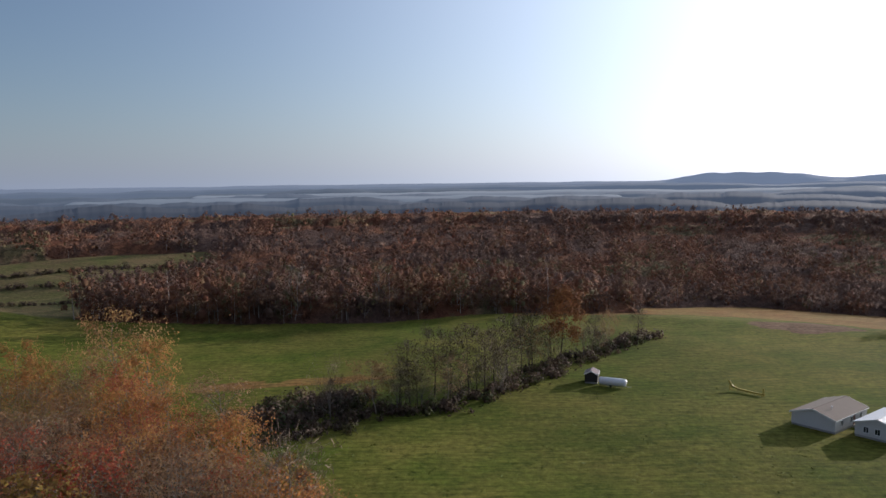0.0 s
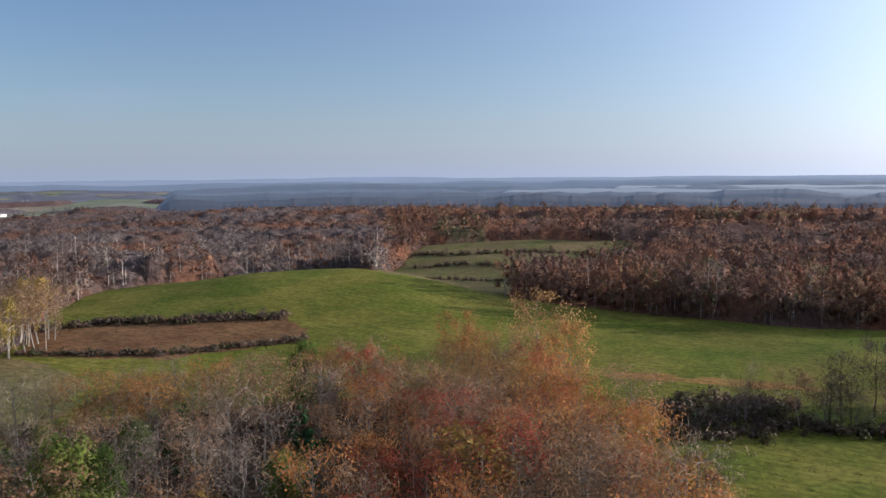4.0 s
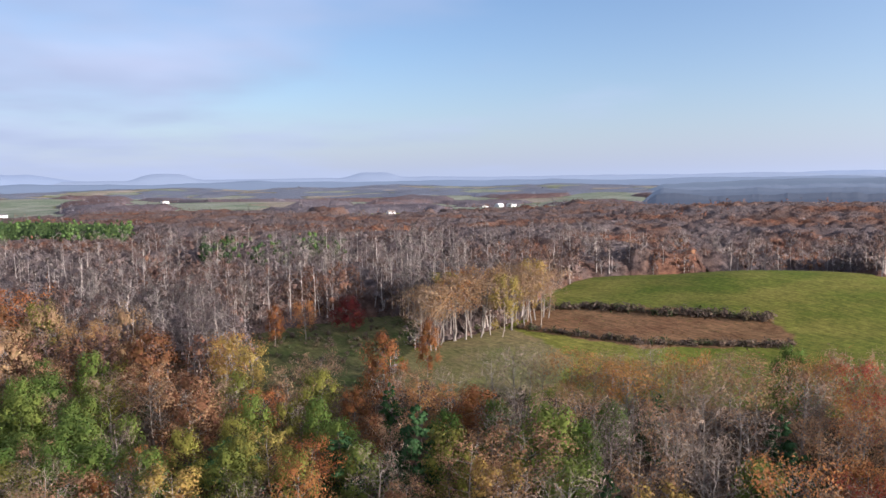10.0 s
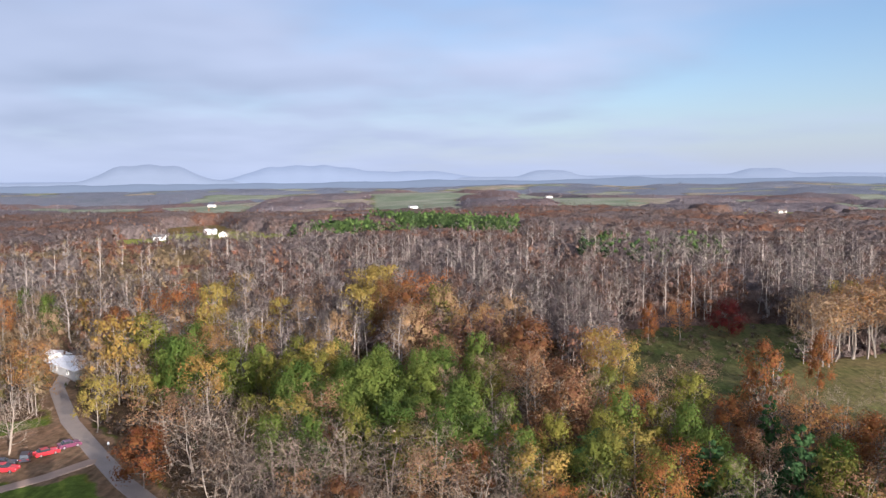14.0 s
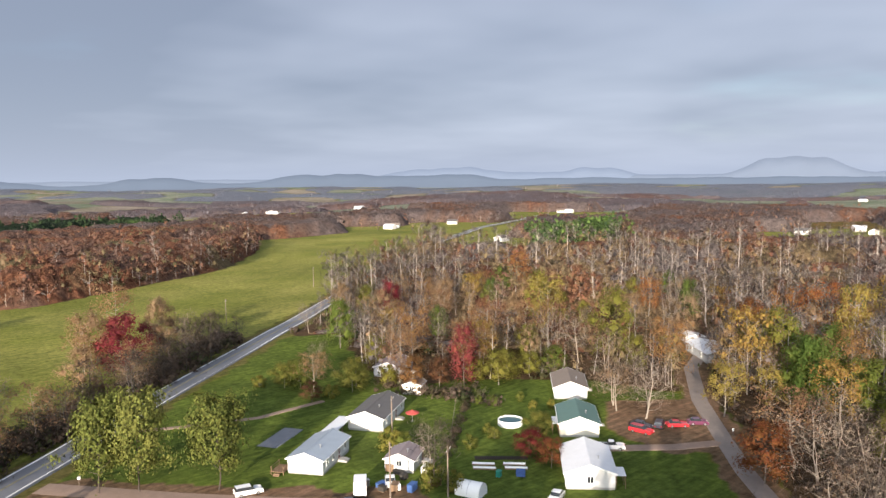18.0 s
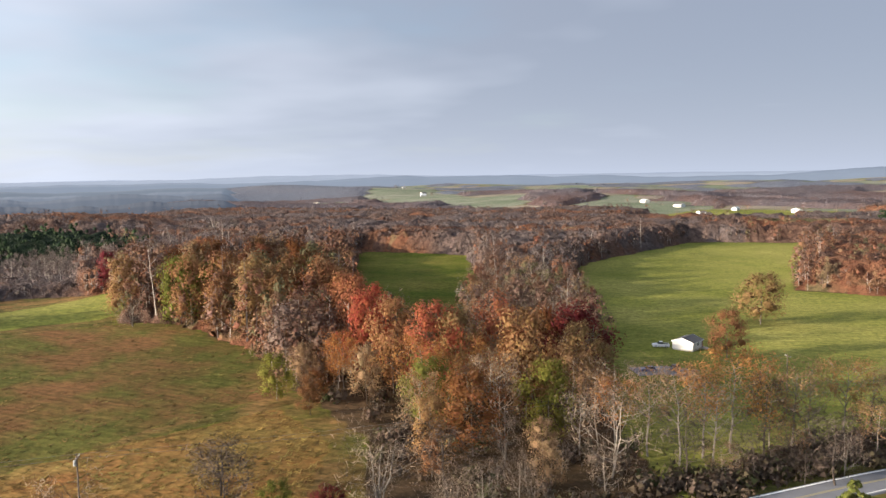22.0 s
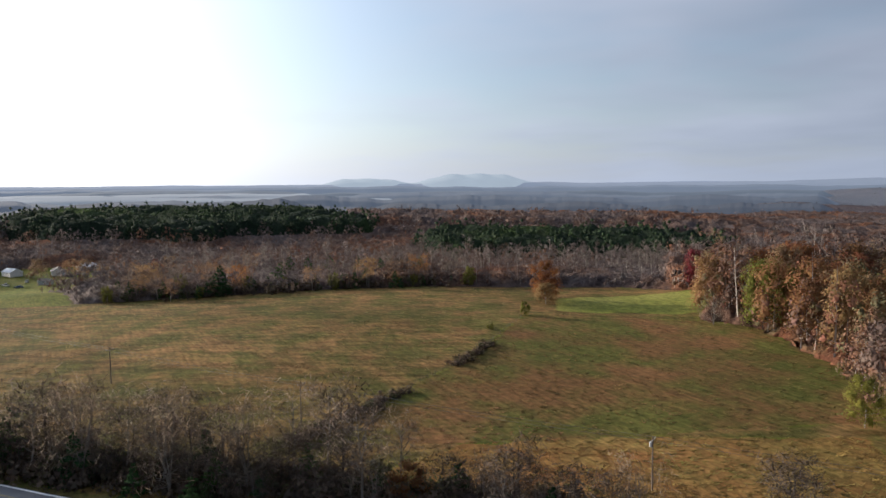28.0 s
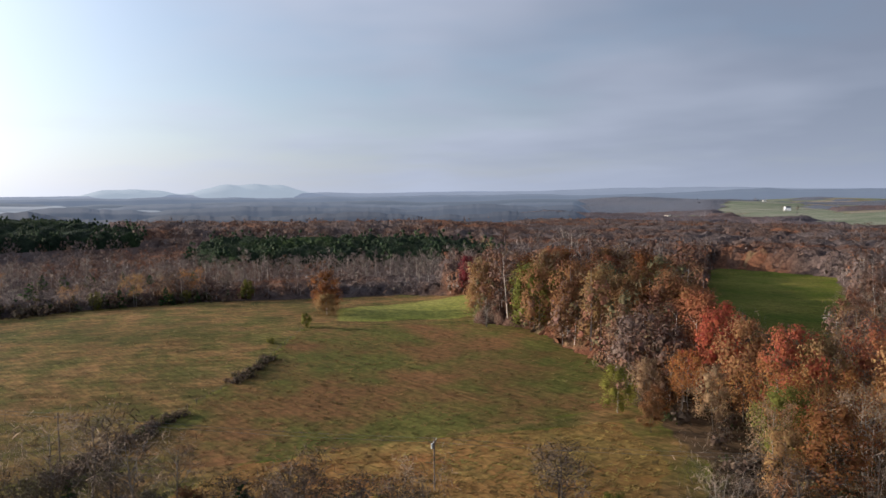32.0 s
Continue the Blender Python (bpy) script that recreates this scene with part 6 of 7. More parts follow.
def house(at, wide, long, eave, rise, wall, roof, label, name="house", category="house", front_windows=2, side_windows=3, door=True, over=0.35, ridge_cap=True, skirt=0.45, lean=None, vents=1):
    """A gabled house whose gable end is at y = 0 and which reaches back along its own y."""
    home = tagged(new(name), label, category, "houses")
    home.matrix_basis = at
    h = wide / 2
    bm = bmesh.new()
    slab(bm, -h + 0.06, h - 0.06, 0.06, long - 0.06, -0.6, skirt)
    part("foundation", bm, M["concrete"], home, "grey concrete foundation")
    for y in (0.0, long - 0.15):
        bm = bmesh.new()
        prism(bm, [(-h, skirt), (h, skirt), (h, eave), (0, eave + rise), (-h, eave)], y, y + 0.15)
        part("gable_wall", bm, M[wall], home)
    for x in (-h, h - 0.15):
        bm = bmesh.new()
        slab(bm, x, x + 0.15, 0.15, long - 0.15, skirt, eave)
        part("side_wall", bm, M[wall], home)
    slope = math.atan2(rise, h)
    run = math.hypot(h, rise) + over
    for s in (-1, 1):
        m = Matrix.Translation((0, 0, eave + rise + 0.02)) @ Matrix.Rotation(s * slope, 4, "Y")
        bm = bmesh.new()
        slab(bm, 0.0 if s > 0 else -run, run if s > 0 else 0.0, -over, long + over, 0.0, 0.12, m)
        slope_part = part("roof_slope", bm, M[roof], home)
        bm = bmesh.new()
        e = run * s
        slab(bm, min(e, e + s * 0.1), max(e, e + s * 0.1), -over, long + over, -0.05, 0.07, m)
        part("gutter", bm, M["trim"], slope_part, "white eaves gutter")
    for y in (-over - 0.03, long + over):
        for s in (-1, 1):
            m = Matrix.Translation((0, y, eave + rise + 0.02)) @ Matrix.Rotation(s * slope, 4, "Y")
            bm = bmesh.new()
            slab(bm, 0.0 if s > 0 else -run, run if s > 0 else 0.0, 0, 0.03, -0.14, 0.13, m)
            part("bargeboard", bm, M["trim"], home, "white bargeboard")
    if ridge_cap:
        bm = bmesh.new()
        slab(bm, -0.16, 0.16, -over, long + over, eave + rise + 0.11, eave + rise + 0.19)
        part("ridge_cap", bm, M[roof], home)
    for i in range(vents):
        bm = bmesh.new()
        y = long * (0.3 + 0.4 * i)
        rod(bm, (h * 0.4, y, eave + rise * 0.6), (h * 0.4, y, eave + rise * 0.6 + 0.75), 0.09)
        slab(bm, h * 0.4 - 0.2, h * 0.4 + 0.2, y - 0.2, y + 0.2, eave + rise * 0.6 + 0.72, eave + rise * 0.6 + 0.8)
        part("roof_vent", bm, M["steel"], home, "metal roof vent")
    lo, hi = skirt + 0.75, min(eave - 0.25, skirt + 1.95)
    for i in range(front_windows):
        c = -h + wide * (i + 1) / (front_windows + 1)
        window_on(home, 0.0, c - 0.5, c + 0.5, lo, hi, False, -1)
    for s in (-1, 1):
        for i in range(side_windows):
            c = long * (i + 0.7) / (side_windows + 0.4)
            window_on(home, s * h, c - 0.5, c + 0.5, lo, hi, True, s)
    if door:
        bm = bmesh.new()
        c = long * 0.5 if side_windows != 1 else long * 0.75
        slab(bm, h, h + 0.05, c + 0.9, c + 1.8, skirt, skirt + 2.0)
        d = part("door", bm, M["door"], home)
        bm = bmesh.new()
        rod(bm, (h + 0.05, c + 1.0, skirt + 1.0), (h + 0.12, c + 1.0, skirt + 1.0), 0.03)
        part("handle", bm, M["steel"], d)
        bm = bmesh.new()
        slab(bm, h + 0.06, h + 1.5, c + 0.5, c + 2.2, -0.3, skirt - 0.03)
        slab(bm, h + 1.5, h + 1.9, c + 0.5, c + 2.2, -0.3, skirt * 0.5)
        part("steps", bm, M["concrete"], home, "concrete door steps")
    if lean:
        x0, x1, y0, y1, z = lean
        bm = bmesh.new()
        slab(bm, x0, x1, y0, y1, z, z + 0.1)
        roof_part = part("porch_roof", bm, M["white_metal_roof"], home, "pale metal porch roof")
        for x in (x0 + 0.1, x1 - 0.1):
            for y in (y0 + 0.1, (y0 + y1) / 2, y1 - 0.1):
                bm = bmesh.new()
                slab(bm, x - 0.06, x + 0.06, y - 0.06, y + 0.06, -0.3, z)
                part("post", bm, M["timber"], roof_part)
    return home


NW = (-0.82, -0.57)
SW = (-0.73, -0.68)
house(frame_at(-72.0, -120.6, *NW), 7.0, 13.5, 2.9, 1.2, "white_siding", "blue_metal_roof", "white house with a blue-grey metal roof", side_windows=4, front_windows=0)
house(frame_at(-94.8, -133.2, *NW), 8.0, 16.0, 2.9, 1.4, "white_siding", "dark_shingle", "white house with a dark shingle roof and carport", side_windows=4, front_windows=0, lean=(-6.6, -3.4, -11.0, 1.5, 2.4))
house(frame_at(-119.8, -148.0, *NW), 4.8, 5.0, 2.4, 0.9, "cream_siding", "brown_shingle", "small cream garden shed behind the house", "shed", "shed", 1, 0, False, 0.2, vents=0)
house(frame_at(-85.4, -109.6, *NW), 5.6, 6.5, 2.4, 1.1, "grey_siding", "mauve_shingle", "grey clapboard workshop with a mauve-grey roof", "workshop", "shed", 1, 1, True, 0.3)
house(frame_at(-144.8, -117.3, *SW), 8.0, 13.6, 2.8, 1.5, "white_siding", "brown_shingle", "white house with a dark brown shingle roof", side_windows=3, front_windows=0)
house(frame_at(-125.4, -99.2, *SW), 8.2, 13.0, 2.9, 1.5, "cream_siding", "green_shingle", "cream house with a green shingle roof", side_windows=3, front_windows=0, lean=(-5.6, -4.2, 1.0, 6.0, 2.4))
house(frame_at(-105.0, -80.6, *SW), 8.6, 13.8, 3.0, 1.5, "white_siding", "white_metal_roof", "white house with a bright white metal roof", side_windows=3, front_windows=1, lean=(4.4, 6.2, 0.5, 4.5, 2.4))
house(frame_at(-204.5, -110.0, -0.62, -0.78), 9.0, 17.0, 3.0, 0.9, "grey_siding", "white_metal_roof", "low barn with a white metal roof among trees", "barn", "barn", 0, 2, False, vents=0)
house(frame_at(-219.5, -127.5, -0.62, -0.78), 6.0, 6.0, 2.8, 0.7, "grey_siding", "white_metal_roof", "small white-roofed lean-to behind the barn", "shed", "shed", 0, 1, False, vents=0)
house(frame_at(80.3, 165.0, 0.787, 0.617), 9.6, 15.2, 3.0, 1.5, "white_siding", "brown_shingle", "white house with a weathered brown shingle roof in the pasture", side_windows=3, front_windows=0)
house(frame_at(90.0, 157.0, 0.787, 0.617), 9.2, 14.5, 3.1, 1.4, "white_siding", "white_metal_roof", "white house with a pale metal roof in the pasture", side_windows=3, front_windows=3)
house(frame_at(12.8, -242.7, -0.35, -0.94), 6.6, 7.5, 2.7, 1.1, "white_siding", "dark_shingle", "white garage with a black roof by the field", "garage", "garage", 0, 1, True, 0.25, vents=0)
house(frame_at(-126.0, -166.0, *NW), 8.0, 11.0, 2.8, 1.3, "grey_siding", "mauve_shingle", "grey-roofed house half hidden by bare trees", side_windows=2)
house(frame_at(-270.0, -63.0, -0.9, -0.3), 6.0, 9.0, 2.7, 1.2, "white_siding", "white_metal_roof", "small white cabin deep in the woods", "cabin", "house", 1, 2, False, vents=0)
house(frame_at(513, -5, 0.5, 0.8), 5.0, 7.0, 2.5, 1.0, "grey_siding", "dark_shingle", "low grey shed in the hamlet yard", "shed", "shed", 0, 1, False, 0.2, vents=0)
rng = np.random.default_rng(77)
for i, (x, y) in enumerate(FAR_HOUSES):
    far = math.hypot(x, y) > 1250
    a = float(rng.uniform(0, 6.28))
    blue = i in (26,)
    house(frame_at(x, y, math.cos(a), math.sin(a)), 8 + (2 if far else 0), 11 + (5 if far else 0), 3.2 if not far else 4.0, 2.0, ("white_siding", "cream_siding", "white_siding", "grey_siding")[i % 4], ("white_metal_roof", "dark_shingle", "brown_shingle")[i % 3] if not blue else "blue_metal_roof",
          "distant white farm building among fields and trees" if far else "white farmhouse across the fields", "farm_building" if far else "farmhouse", "house", 0, 3, False, vents=0)

# ---- vehicles ----
def paint(name, colour, rough=0.3):
    m, n, l, b = material(name, rough)
    ns = noise_node(n, l, 3.0)
    l.new(mix_colour(n, l, ns.outputs[0], tuple(c * 0.85 for c in colour), colour), b.inputs["Base Color"])
    b.inputs["Coat Weight"].default_value = 0.5
    b.inputs["Specular IOR Level"].default_value = 0.5
    return m


M["red_paint"] = paint("red_car_paint", (0.42, 0.025, 0.035))
M["white_paint"] = paint("white_car_paint", (0.78, 0.78, 0.78))
M["dark_paint"] = paint("dark_car_paint", (0.03, 0.03, 0.045))
M["blue_paint"] = paint("blue_car_paint", (0.05, 0.09, 0.22))
M["plum_paint"] = paint("plum_car_paint", (0.12, 0.03, 0.07))
M["lamp"] = paint("lamp_glass", (0.7, 0.68, 0.62), 0.15)
M["tail"] = paint("tail_lamp_glass", (0.4, 0.02, 0.02), 0.2)


def vehicle(at, colour, label, name="car", long=4.6, style="suv"):
    """A parked vehicle, its nose to its own +y."""
    car = tagged(new(name), label, "car" if name != "box_truck" else "truck", "parked vehicles")
    car.matrix_basis = at
    w, half = 0.9, long / 2
    if style == "suv":
        low = [(-half, 0.35), (half, 0.35), (half, 0.78), (half - 0.2, 0.95), (half * 0.42, 1.05), (-half, 1.08)]
        top = [(half * 0.42, 1.05), (half * 0.12, 1.62), (-half * 0.9, 1.66), (-half * 0.99, 1.08)]
    elif style == "pickup":
        low = [(-half, 0.4), (half, 0.4), (half, 0.9), (half - 0.2, 1.05), (half * 0.4, 1.12), (-half, 1.12)]
        top = [(half * 0.4, 1.12), (half * 0.14, 1.75), (-half * 0.2, 1.76), (-half * 0.28, 1.12)]
    else:
        low = [(-half, 0.3), (half, 0.3), (half, 0.68), (half - 0.25, 0.82), (half * 0.4, 0.92), (-half * 0.75, 0.95), (-half, 0.88)]
        top = [(half * 0.4, 0.92), (half * 0.1, 1.40), (-half * 0.45, 1.42), (-half * 0.78, 0.95)]
    swap = Matrix.Rotation(radians(90), 4, "Z")
    for pname, outline, ww, mat, lab in (("body", low, w, colour, ""), ("cabin", [(y * 0.985, z) for y, z in top], w * 0.86, "glass", "dark glazed cabin")):
        bm = bmesh.new()
        prism(bm, outline, -ww, ww)
        bmesh.ops.transform(bm, matrix=swap, verts=bm.verts)
        bmesh.ops.bevel(bm, geom=bm.edges[:], offset=0.06, segments=2, affect="EDGES", profile=0.6)
        part(pname, bm, M[mat], car, lab)
    zt = max(z for _, z in top)
    ys = [y for y, z in top if z > zt - 0.05]
    bm = bmesh.new()
    slab(bm, -w * 0.84, w * 0.84, min(ys) - 0.05, max(ys) + 0.05, zt - 0.05, zt + 0.03)
    part("roof", bm, M[colour], car)
    if style == "pickup":
        bm = bmesh.new()
        slab(bm, -w * 0.8, w * 0.8, -half + 0.15, -half * 0.3, 1.1, 1.135)
        part("load_bed", bm, M["rubber"], car, "dark pickup load bed")
    for sx in (-1, 1):
        for y in (half * 0.62, -half * 0.6):
            bm = bmesh.new()
            rod(bm, (sx * (w - 0.2), y, 0.34), (sx * (w + 0.03), y, 0.34), 0.34, sides=14)
            wheel = part("wheel", bm, M["rubber"], car, "black tyre")
            bm = bmesh.new()
            rod(bm, (sx * (w + 0.02), y, 0.34), (sx * (w + 0.05), y, 0.34), 0.2, sides=12)
            part("rim", bm, M["steel"], wheel)
        for y, mat in ((half, "lamp"), (-half - 0.03, "tail")):
            bm = bmesh.new()
            slab(bm, sx * w * 0.75 - 0.16, sx * w * 0.75 + 0.16, y, y + 0.03, 0.66, 0.8)
            part("headlight" if mat == "lamp" else "tail_light", bm, M[mat], car)
    return car


vehicle(frame_at(-136.6, -91.6, -0.1, 1), "red_paint", "bright red car parked on bare ground", long=5.0)
vehicle(frame_at(-139.4, -93.6, -0.2, 1), "dark_paint", "dark saloon car parked behind the red car", long=4.7, style="saloon")
vehicle(frame_at(-142.6, -91.0, -0.9, -0.4), "dark_paint", "dark car with its nose to the trees", long=4.4)
vehicle(frame_at(-145.4, -88.4, -0.8, 0.7), "red_paint", "red saloon car near the lane", long=4.5, style="saloon")
vehicle(frame_at(-150.0, -86.2, -0.7, 0.7), "plum_paint", "plum-coloured car beside the lane", long=4.2, style="saloon")
vehicle(frame_at(-124.2, -90.2, -0.7, 0.75), "white_paint", "white pickup parked between two houses", long=5.2, style="pickup")
vehicle(frame_at(-120.8, -94.6, -0.7, 0.75), "blue_paint", "blue car under the house wall", long=4.6, style="saloon")
vehicle(frame_at(-60.0, -119.6, -0.95, 0.25), "white_paint", "white sport utility car on the gravel yard", long=4.8)
vehicle(frame_at(-228.0, -107.0, -0.6, 0.8), "dark_paint", "dark pickup beside the barn", long=5.2, style="pickup")
vehicle(frame_at(20.0, -213.5, 0.9, 0.3), "blue_paint", "blue car in the shaded yard", long=4.5, style="saloon")
vehicle(frame_at(13.5, -217.0, 0.3, 1), "dark_paint", "black car in the shaded yard", long=4.5, style="saloon")
vehicle(frame_at(19.5, -246.0, 0.9, 0.2), "white_paint", "white pickup beside the garage", long=5.0, style="pickup")
vehicle(frame_at(-70.0, -103.0, -0.9, 0.5), "dark_paint", "dark car in the cluttered yard", long=4.4, style="saloon")
# the hamlet beyond the hay field
vehicle(frame_at(528, 25, 0.3, 0.9), "dark_paint", "dark car parked on the hamlet grass", long=4.6)
vehicle(frame_at(519, 19, 0.8, 0.4), "white_paint", "white pickup parked on the hamlet grass", long=5.2, style="pickup")
vehicle(frame_at(508, 12, 0.2, 0.9), "blue_paint", "blue car parked by the hamlet yard", long=4.5, style="saloon")
vehicle(frame_at(533, 8, 0.9, 0.1), "white_paint", "white car parked beside the blue-roofed house", long=4.5, style="saloon")
vehicle(frame_at(-80.5, -106.0, 0.6, 0.8), "white_paint", "white saloon beside the workshop", long=4.4, style="saloon")


def box_truck(at):
    t = tagged(new("box_truck"), "white box truck with a tall square body", "truck", "parked vehicles")
    t.matrix_basis = at
    bm = bmesh.new()
    slab(bm, -1.1, 1.1, -2.6, 1.2, 0.75, 3.1)
    bmesh.ops.bevel(bm, geom=bm.edges[:], offset=0.05, segments=1, affect="EDGES")
    part("cargo_box", bm, M["white_paint"], t)
    bm = bmesh.new()
    prism(bm, [(1.25, 0.5), (2.9, 0.5), (2.9, 1.15), (2.3, 1.3), (1.95, 2.1), (1.25, 2.15)], -1.0, 1.0)
    bmesh.ops.transform(bm, matrix=Matrix.Rotation(radians(90), 4, "Z"), verts=bm.verts)
    part("cab", bm, M["white_paint"], t)
    bm = bmesh.new()
    slab(bm, -1.03, 1.03, 1.5, 2.0, 1.4, 1.95)
    part("cab_window", bm, M["glass"], t)
    for sx in (-1, 1):
        for y in (2.0, -1.7):
            bm = bmesh.new()
            rod(bm, (sx * 0.8, y, 0.42), (sx * 1.08, y, 0.42), 0.42, sides=14)
            wheel = part("wheel", bm, M["rubber"], t)
            bm = bmesh.new()
            rod(bm, (sx * 1.07, y, 0.42), (sx * 1.1, y, 0.42), 0.22, sides=12)
            part("rim", bm, M["steel"], wheel)


box_truck(frame_at(-74.2, -106.2, -0.6, -0.8))

# ---- poles and wires ----
M["pole"] = plain("weathered_pole", (0.19, 0.15, 0.12), 0.95, scale=3, vary=0.35)
M["wire"] = plain("wire", (0.12, 0.12, 0.12), 0.6, scale=3, vary=0.1)
M["glaze"] = plain("glazed_insulator", (0.45, 0.45, 0.43), 0.25, scale=3, vary=0.1)


def utility_pole(x, y, tall, turn, arm=True, can=False):
    p = tagged(new("utility_pole"), "weathered wooden utility pole with a crossarm" if arm else "plain wooden utility pole", "utility pole", "utility poles")
    p.matrix_basis = pose(x, y, float(land(x, y)), 0, 0, turn)
    bm = bmesh.new()
    rod(bm, (0, 0, -0.6), (0, 0, tall), 0.17, 0.11, 10)
    part("shaft", bm, M["pole"], p)
    if arm:
        bm = bmesh.new()
        slab(bm, -1.2, 1.2, 0.1, 0.22, tall - 0.75, tall - 0.6)
        a = part("crossarm", bm, M["pole"], p)
        for ix in (-1.1, -0.55, 1.1):
            bm = bmesh.new()
            rod(bm, (ix, 0.16, tall - 0.6), (ix, 0.16, tall - 0.38), 0.06, 0.045, 8)
            part("insulator", bm, M["glaze"], a)
    if can:
        bm = bmesh.new()
        rod(bm, (0, -0.35, tall - 2.0), (0, -0.35, tall - 1.1), 0.25, sides=12)
        part("transformer", bm, M["glaze"], p, "grey can transformer")


LINE = [(293, 24), (218, -15), (161, -49), (99, -93), (40, -140), (-14, -204)]
for x, y in LINE:
    utility_pole(x, y, 9.8, 122, True, (x, y) == (99, -93))
for x, y, tall, turn in ((-84.6, -95.1, 9.0, 30), (-76.8, -101.1, 10.0, 60), (-96.5, -126.0, 9.0, 40), (-128, -268, 10, 50), (-205, -330, 10, 50), (-262, -372, 10, 50), (158, -22, 8, 0)):
    utility_pole(x, y, tall, turn, tall > 8.5)


def wire(a, b, sag):
    pts = []
    for i in range(13):
        u = i / 12
        pts.append((a[0] + (b[0] - a[0]) * u, a[1] + (b[1] - a[1]) * u, a[2] + (b[2] - a[2]) * u - sag * 4 * u * (1 - u)))
    v, f = tube(pts, [0.022] * 13, 4)
    tagged(mesh_object("wire", v, f, M["wire"]), "thin dark power line between poles", "wire", "power lines")


for (x0, y0), (x1, y1) in zip(LINE, LINE[1:]):
    for off in (-1.1, 1.1):
        ox, oy = off * math.cos(radians(122)), off * math.sin(radians(122))
        wire((x0 + ox, y0 + oy, float(land(x0, y0)) + 9.4), (x1 + ox, y1 + oy, float(land(x1, y1)) + 9.4), 0.7)

# ---- yards ----
ribbon("driveway", [(-34, -148), (-41, -139), (-50, -127), (-60, -115), (-70, -104)], 4.6, M["gravel"], 0.06, "pinkish gravel drive off the road", step=2.0)
ribbon("driveway", [(-145, -76), (-134, -82), (-124, -91)], 3.0, M["gravel"], 0.12, "pale gravel drive to the white house", step=2.0)
ribbon("driveway", [(-52, -172), (-66, -164), (-82, -157), (-100, -158)], 1.5, M["gravel"], 0.1, "faint gravel track across the grass", step=2.0)
ribbon("driveway", [(8, -214), (16, -216), (24, -212)], 9.0, M["asphalt"], 0.1, "dark paved yard by the garage", step=2.0)


def pool(x, y):
    p = tagged(new("swimming_pool"), "round above-ground pool with a white wall", "pool")
    p.matrix_basis = pose(x, y, float(land(x, y)))
    a = np.linspace(0, 2 * math.pi, 33)[:-1]
    bm = bmesh.new()
    rings = [[bm.verts.new((r * math.cos(t), r * math.sin(t), z)) for t in a] for r, z in ((2.75, -0.2), (2.75, 1.25), (2.62, 1.25), (2.62, 0.1))]
    for u, v in zip(rings, rings[1:]):
        for i in range(32):
            bm.faces.new((u[i], u[(i + 1) % 32], v[(i + 1) % 32], v[i]))
    part("pool_wall", bm, M["trim"], p)
    bm = bmesh.new()
    bm.faces.new([bm.verts.new((2.61 * math.cos(t), 2.61 * math.sin(t), 1.0)) for t in a])
    part("water", bm, M["water"], p, "dark still water")


pool(-121.0, -115.0)


def garden_bed(x, y, turn, long):
    g = tagged(new("garden_bed"), "raised garden bed with a white row cover", "garden bed", "garden beds")
    g.matrix_basis = pose(x, y, float(land(x, y)), 0, 0, turn)
    bm = bmesh.new()
    prism(bm, [(-0.3, 0.12), (0.3, 0.12), (0.24, 0.42), (0, 0.52), (-0.24, 0.42)], -long / 2, long / 2)
    part("row_cover", bm, M["trim"], g, "white fabric row cover")
    for s in (-1, 1):
        bm = bmesh.new()
        slab(bm, s * 0.42 - 0.04, s * 0.42 + 0.04, -long / 2 - 0.1, long / 2 + 0.1, -0.1, 0.25)
        part("side_board", bm, M["timber"], g)


for x, y in ((-99.8, -101.9), (-98.4, -100.2), (-104.1, -97.9), (-102.8, -96.2)):
    garden_bed(x, y, 42, 4.2)
M["soil"] = plain("black_garden_soil", (0.03, 0.024, 0.02), 0.98, scale=1.5, vary=0.4, bump=0.4)
ribbon("garden_soil", [(-101.0, -105.6), (-104.6, -102.4), (-108.6, -98.6)], 1.6, M["soil"], 0.12, "strip of dark dug soil behind the garden beds", step=1.0)


def marker_post(x, y, tall):
    """A small white post at the road's edge."""
    p = tagged(new("marker_post"), "small white marker post at the road edge", "post", "marker posts")
    p.matrix_basis = pose(x, y, float(land(x, y)))
    bm = bmesh.new()
    rod(bm, (0, 0, -0.3), (0, 0, tall), 0.05, sides=8)
    part("shaft", bm, M["pole"], p)
    bm = bmesh.new()
    slab(bm, -0.22, 0.22, -0.1, 0.1, tall - 0.15, tall + 0.4)
    part("head", bm, M["trim"], p, "white painted head")


for x, y, tall in ((-27, -135, 1.1), (-39.5, -144.5, 1.4), (-39, -173, 1.5), (-69, -199, 1.5), (-149, -77.5, 1.2)):
    marker_post(x, y, tall)


def pen_fence(points, label):
    """Posts with wires along a line."""
    f = tagged(new("wire_fence"), label, "fence")
    prev = None
    for (x0, y0), (x1, y1) in zip(points, points[1:]):
        k = max(1, int(math.hypot(x1 - x0, y1 - y0) / 4))
        for i in range(k):
            x, y = x0 + (x1 - x0) * i / k, y0 + (y1 - y0) * i / k
            z = float(land(x, y))
            bm = bmesh.new()
            rod(bm, (x, y, z - 0.3), (x, y, z + 1.3), 0.06, 0.05, 6)
            part("post", bm, M["pole"], f)
            if prev:
                bm = bmesh.new()
                for h in (0.4, 0.8, 1.2):
                    rod(bm, (prev[0], prev[1], prev[2] + h), (x, y, z + h), 0.012, sides=3)
                part("strand", bm, M["wire"], f)
            prev = (x, y, z)


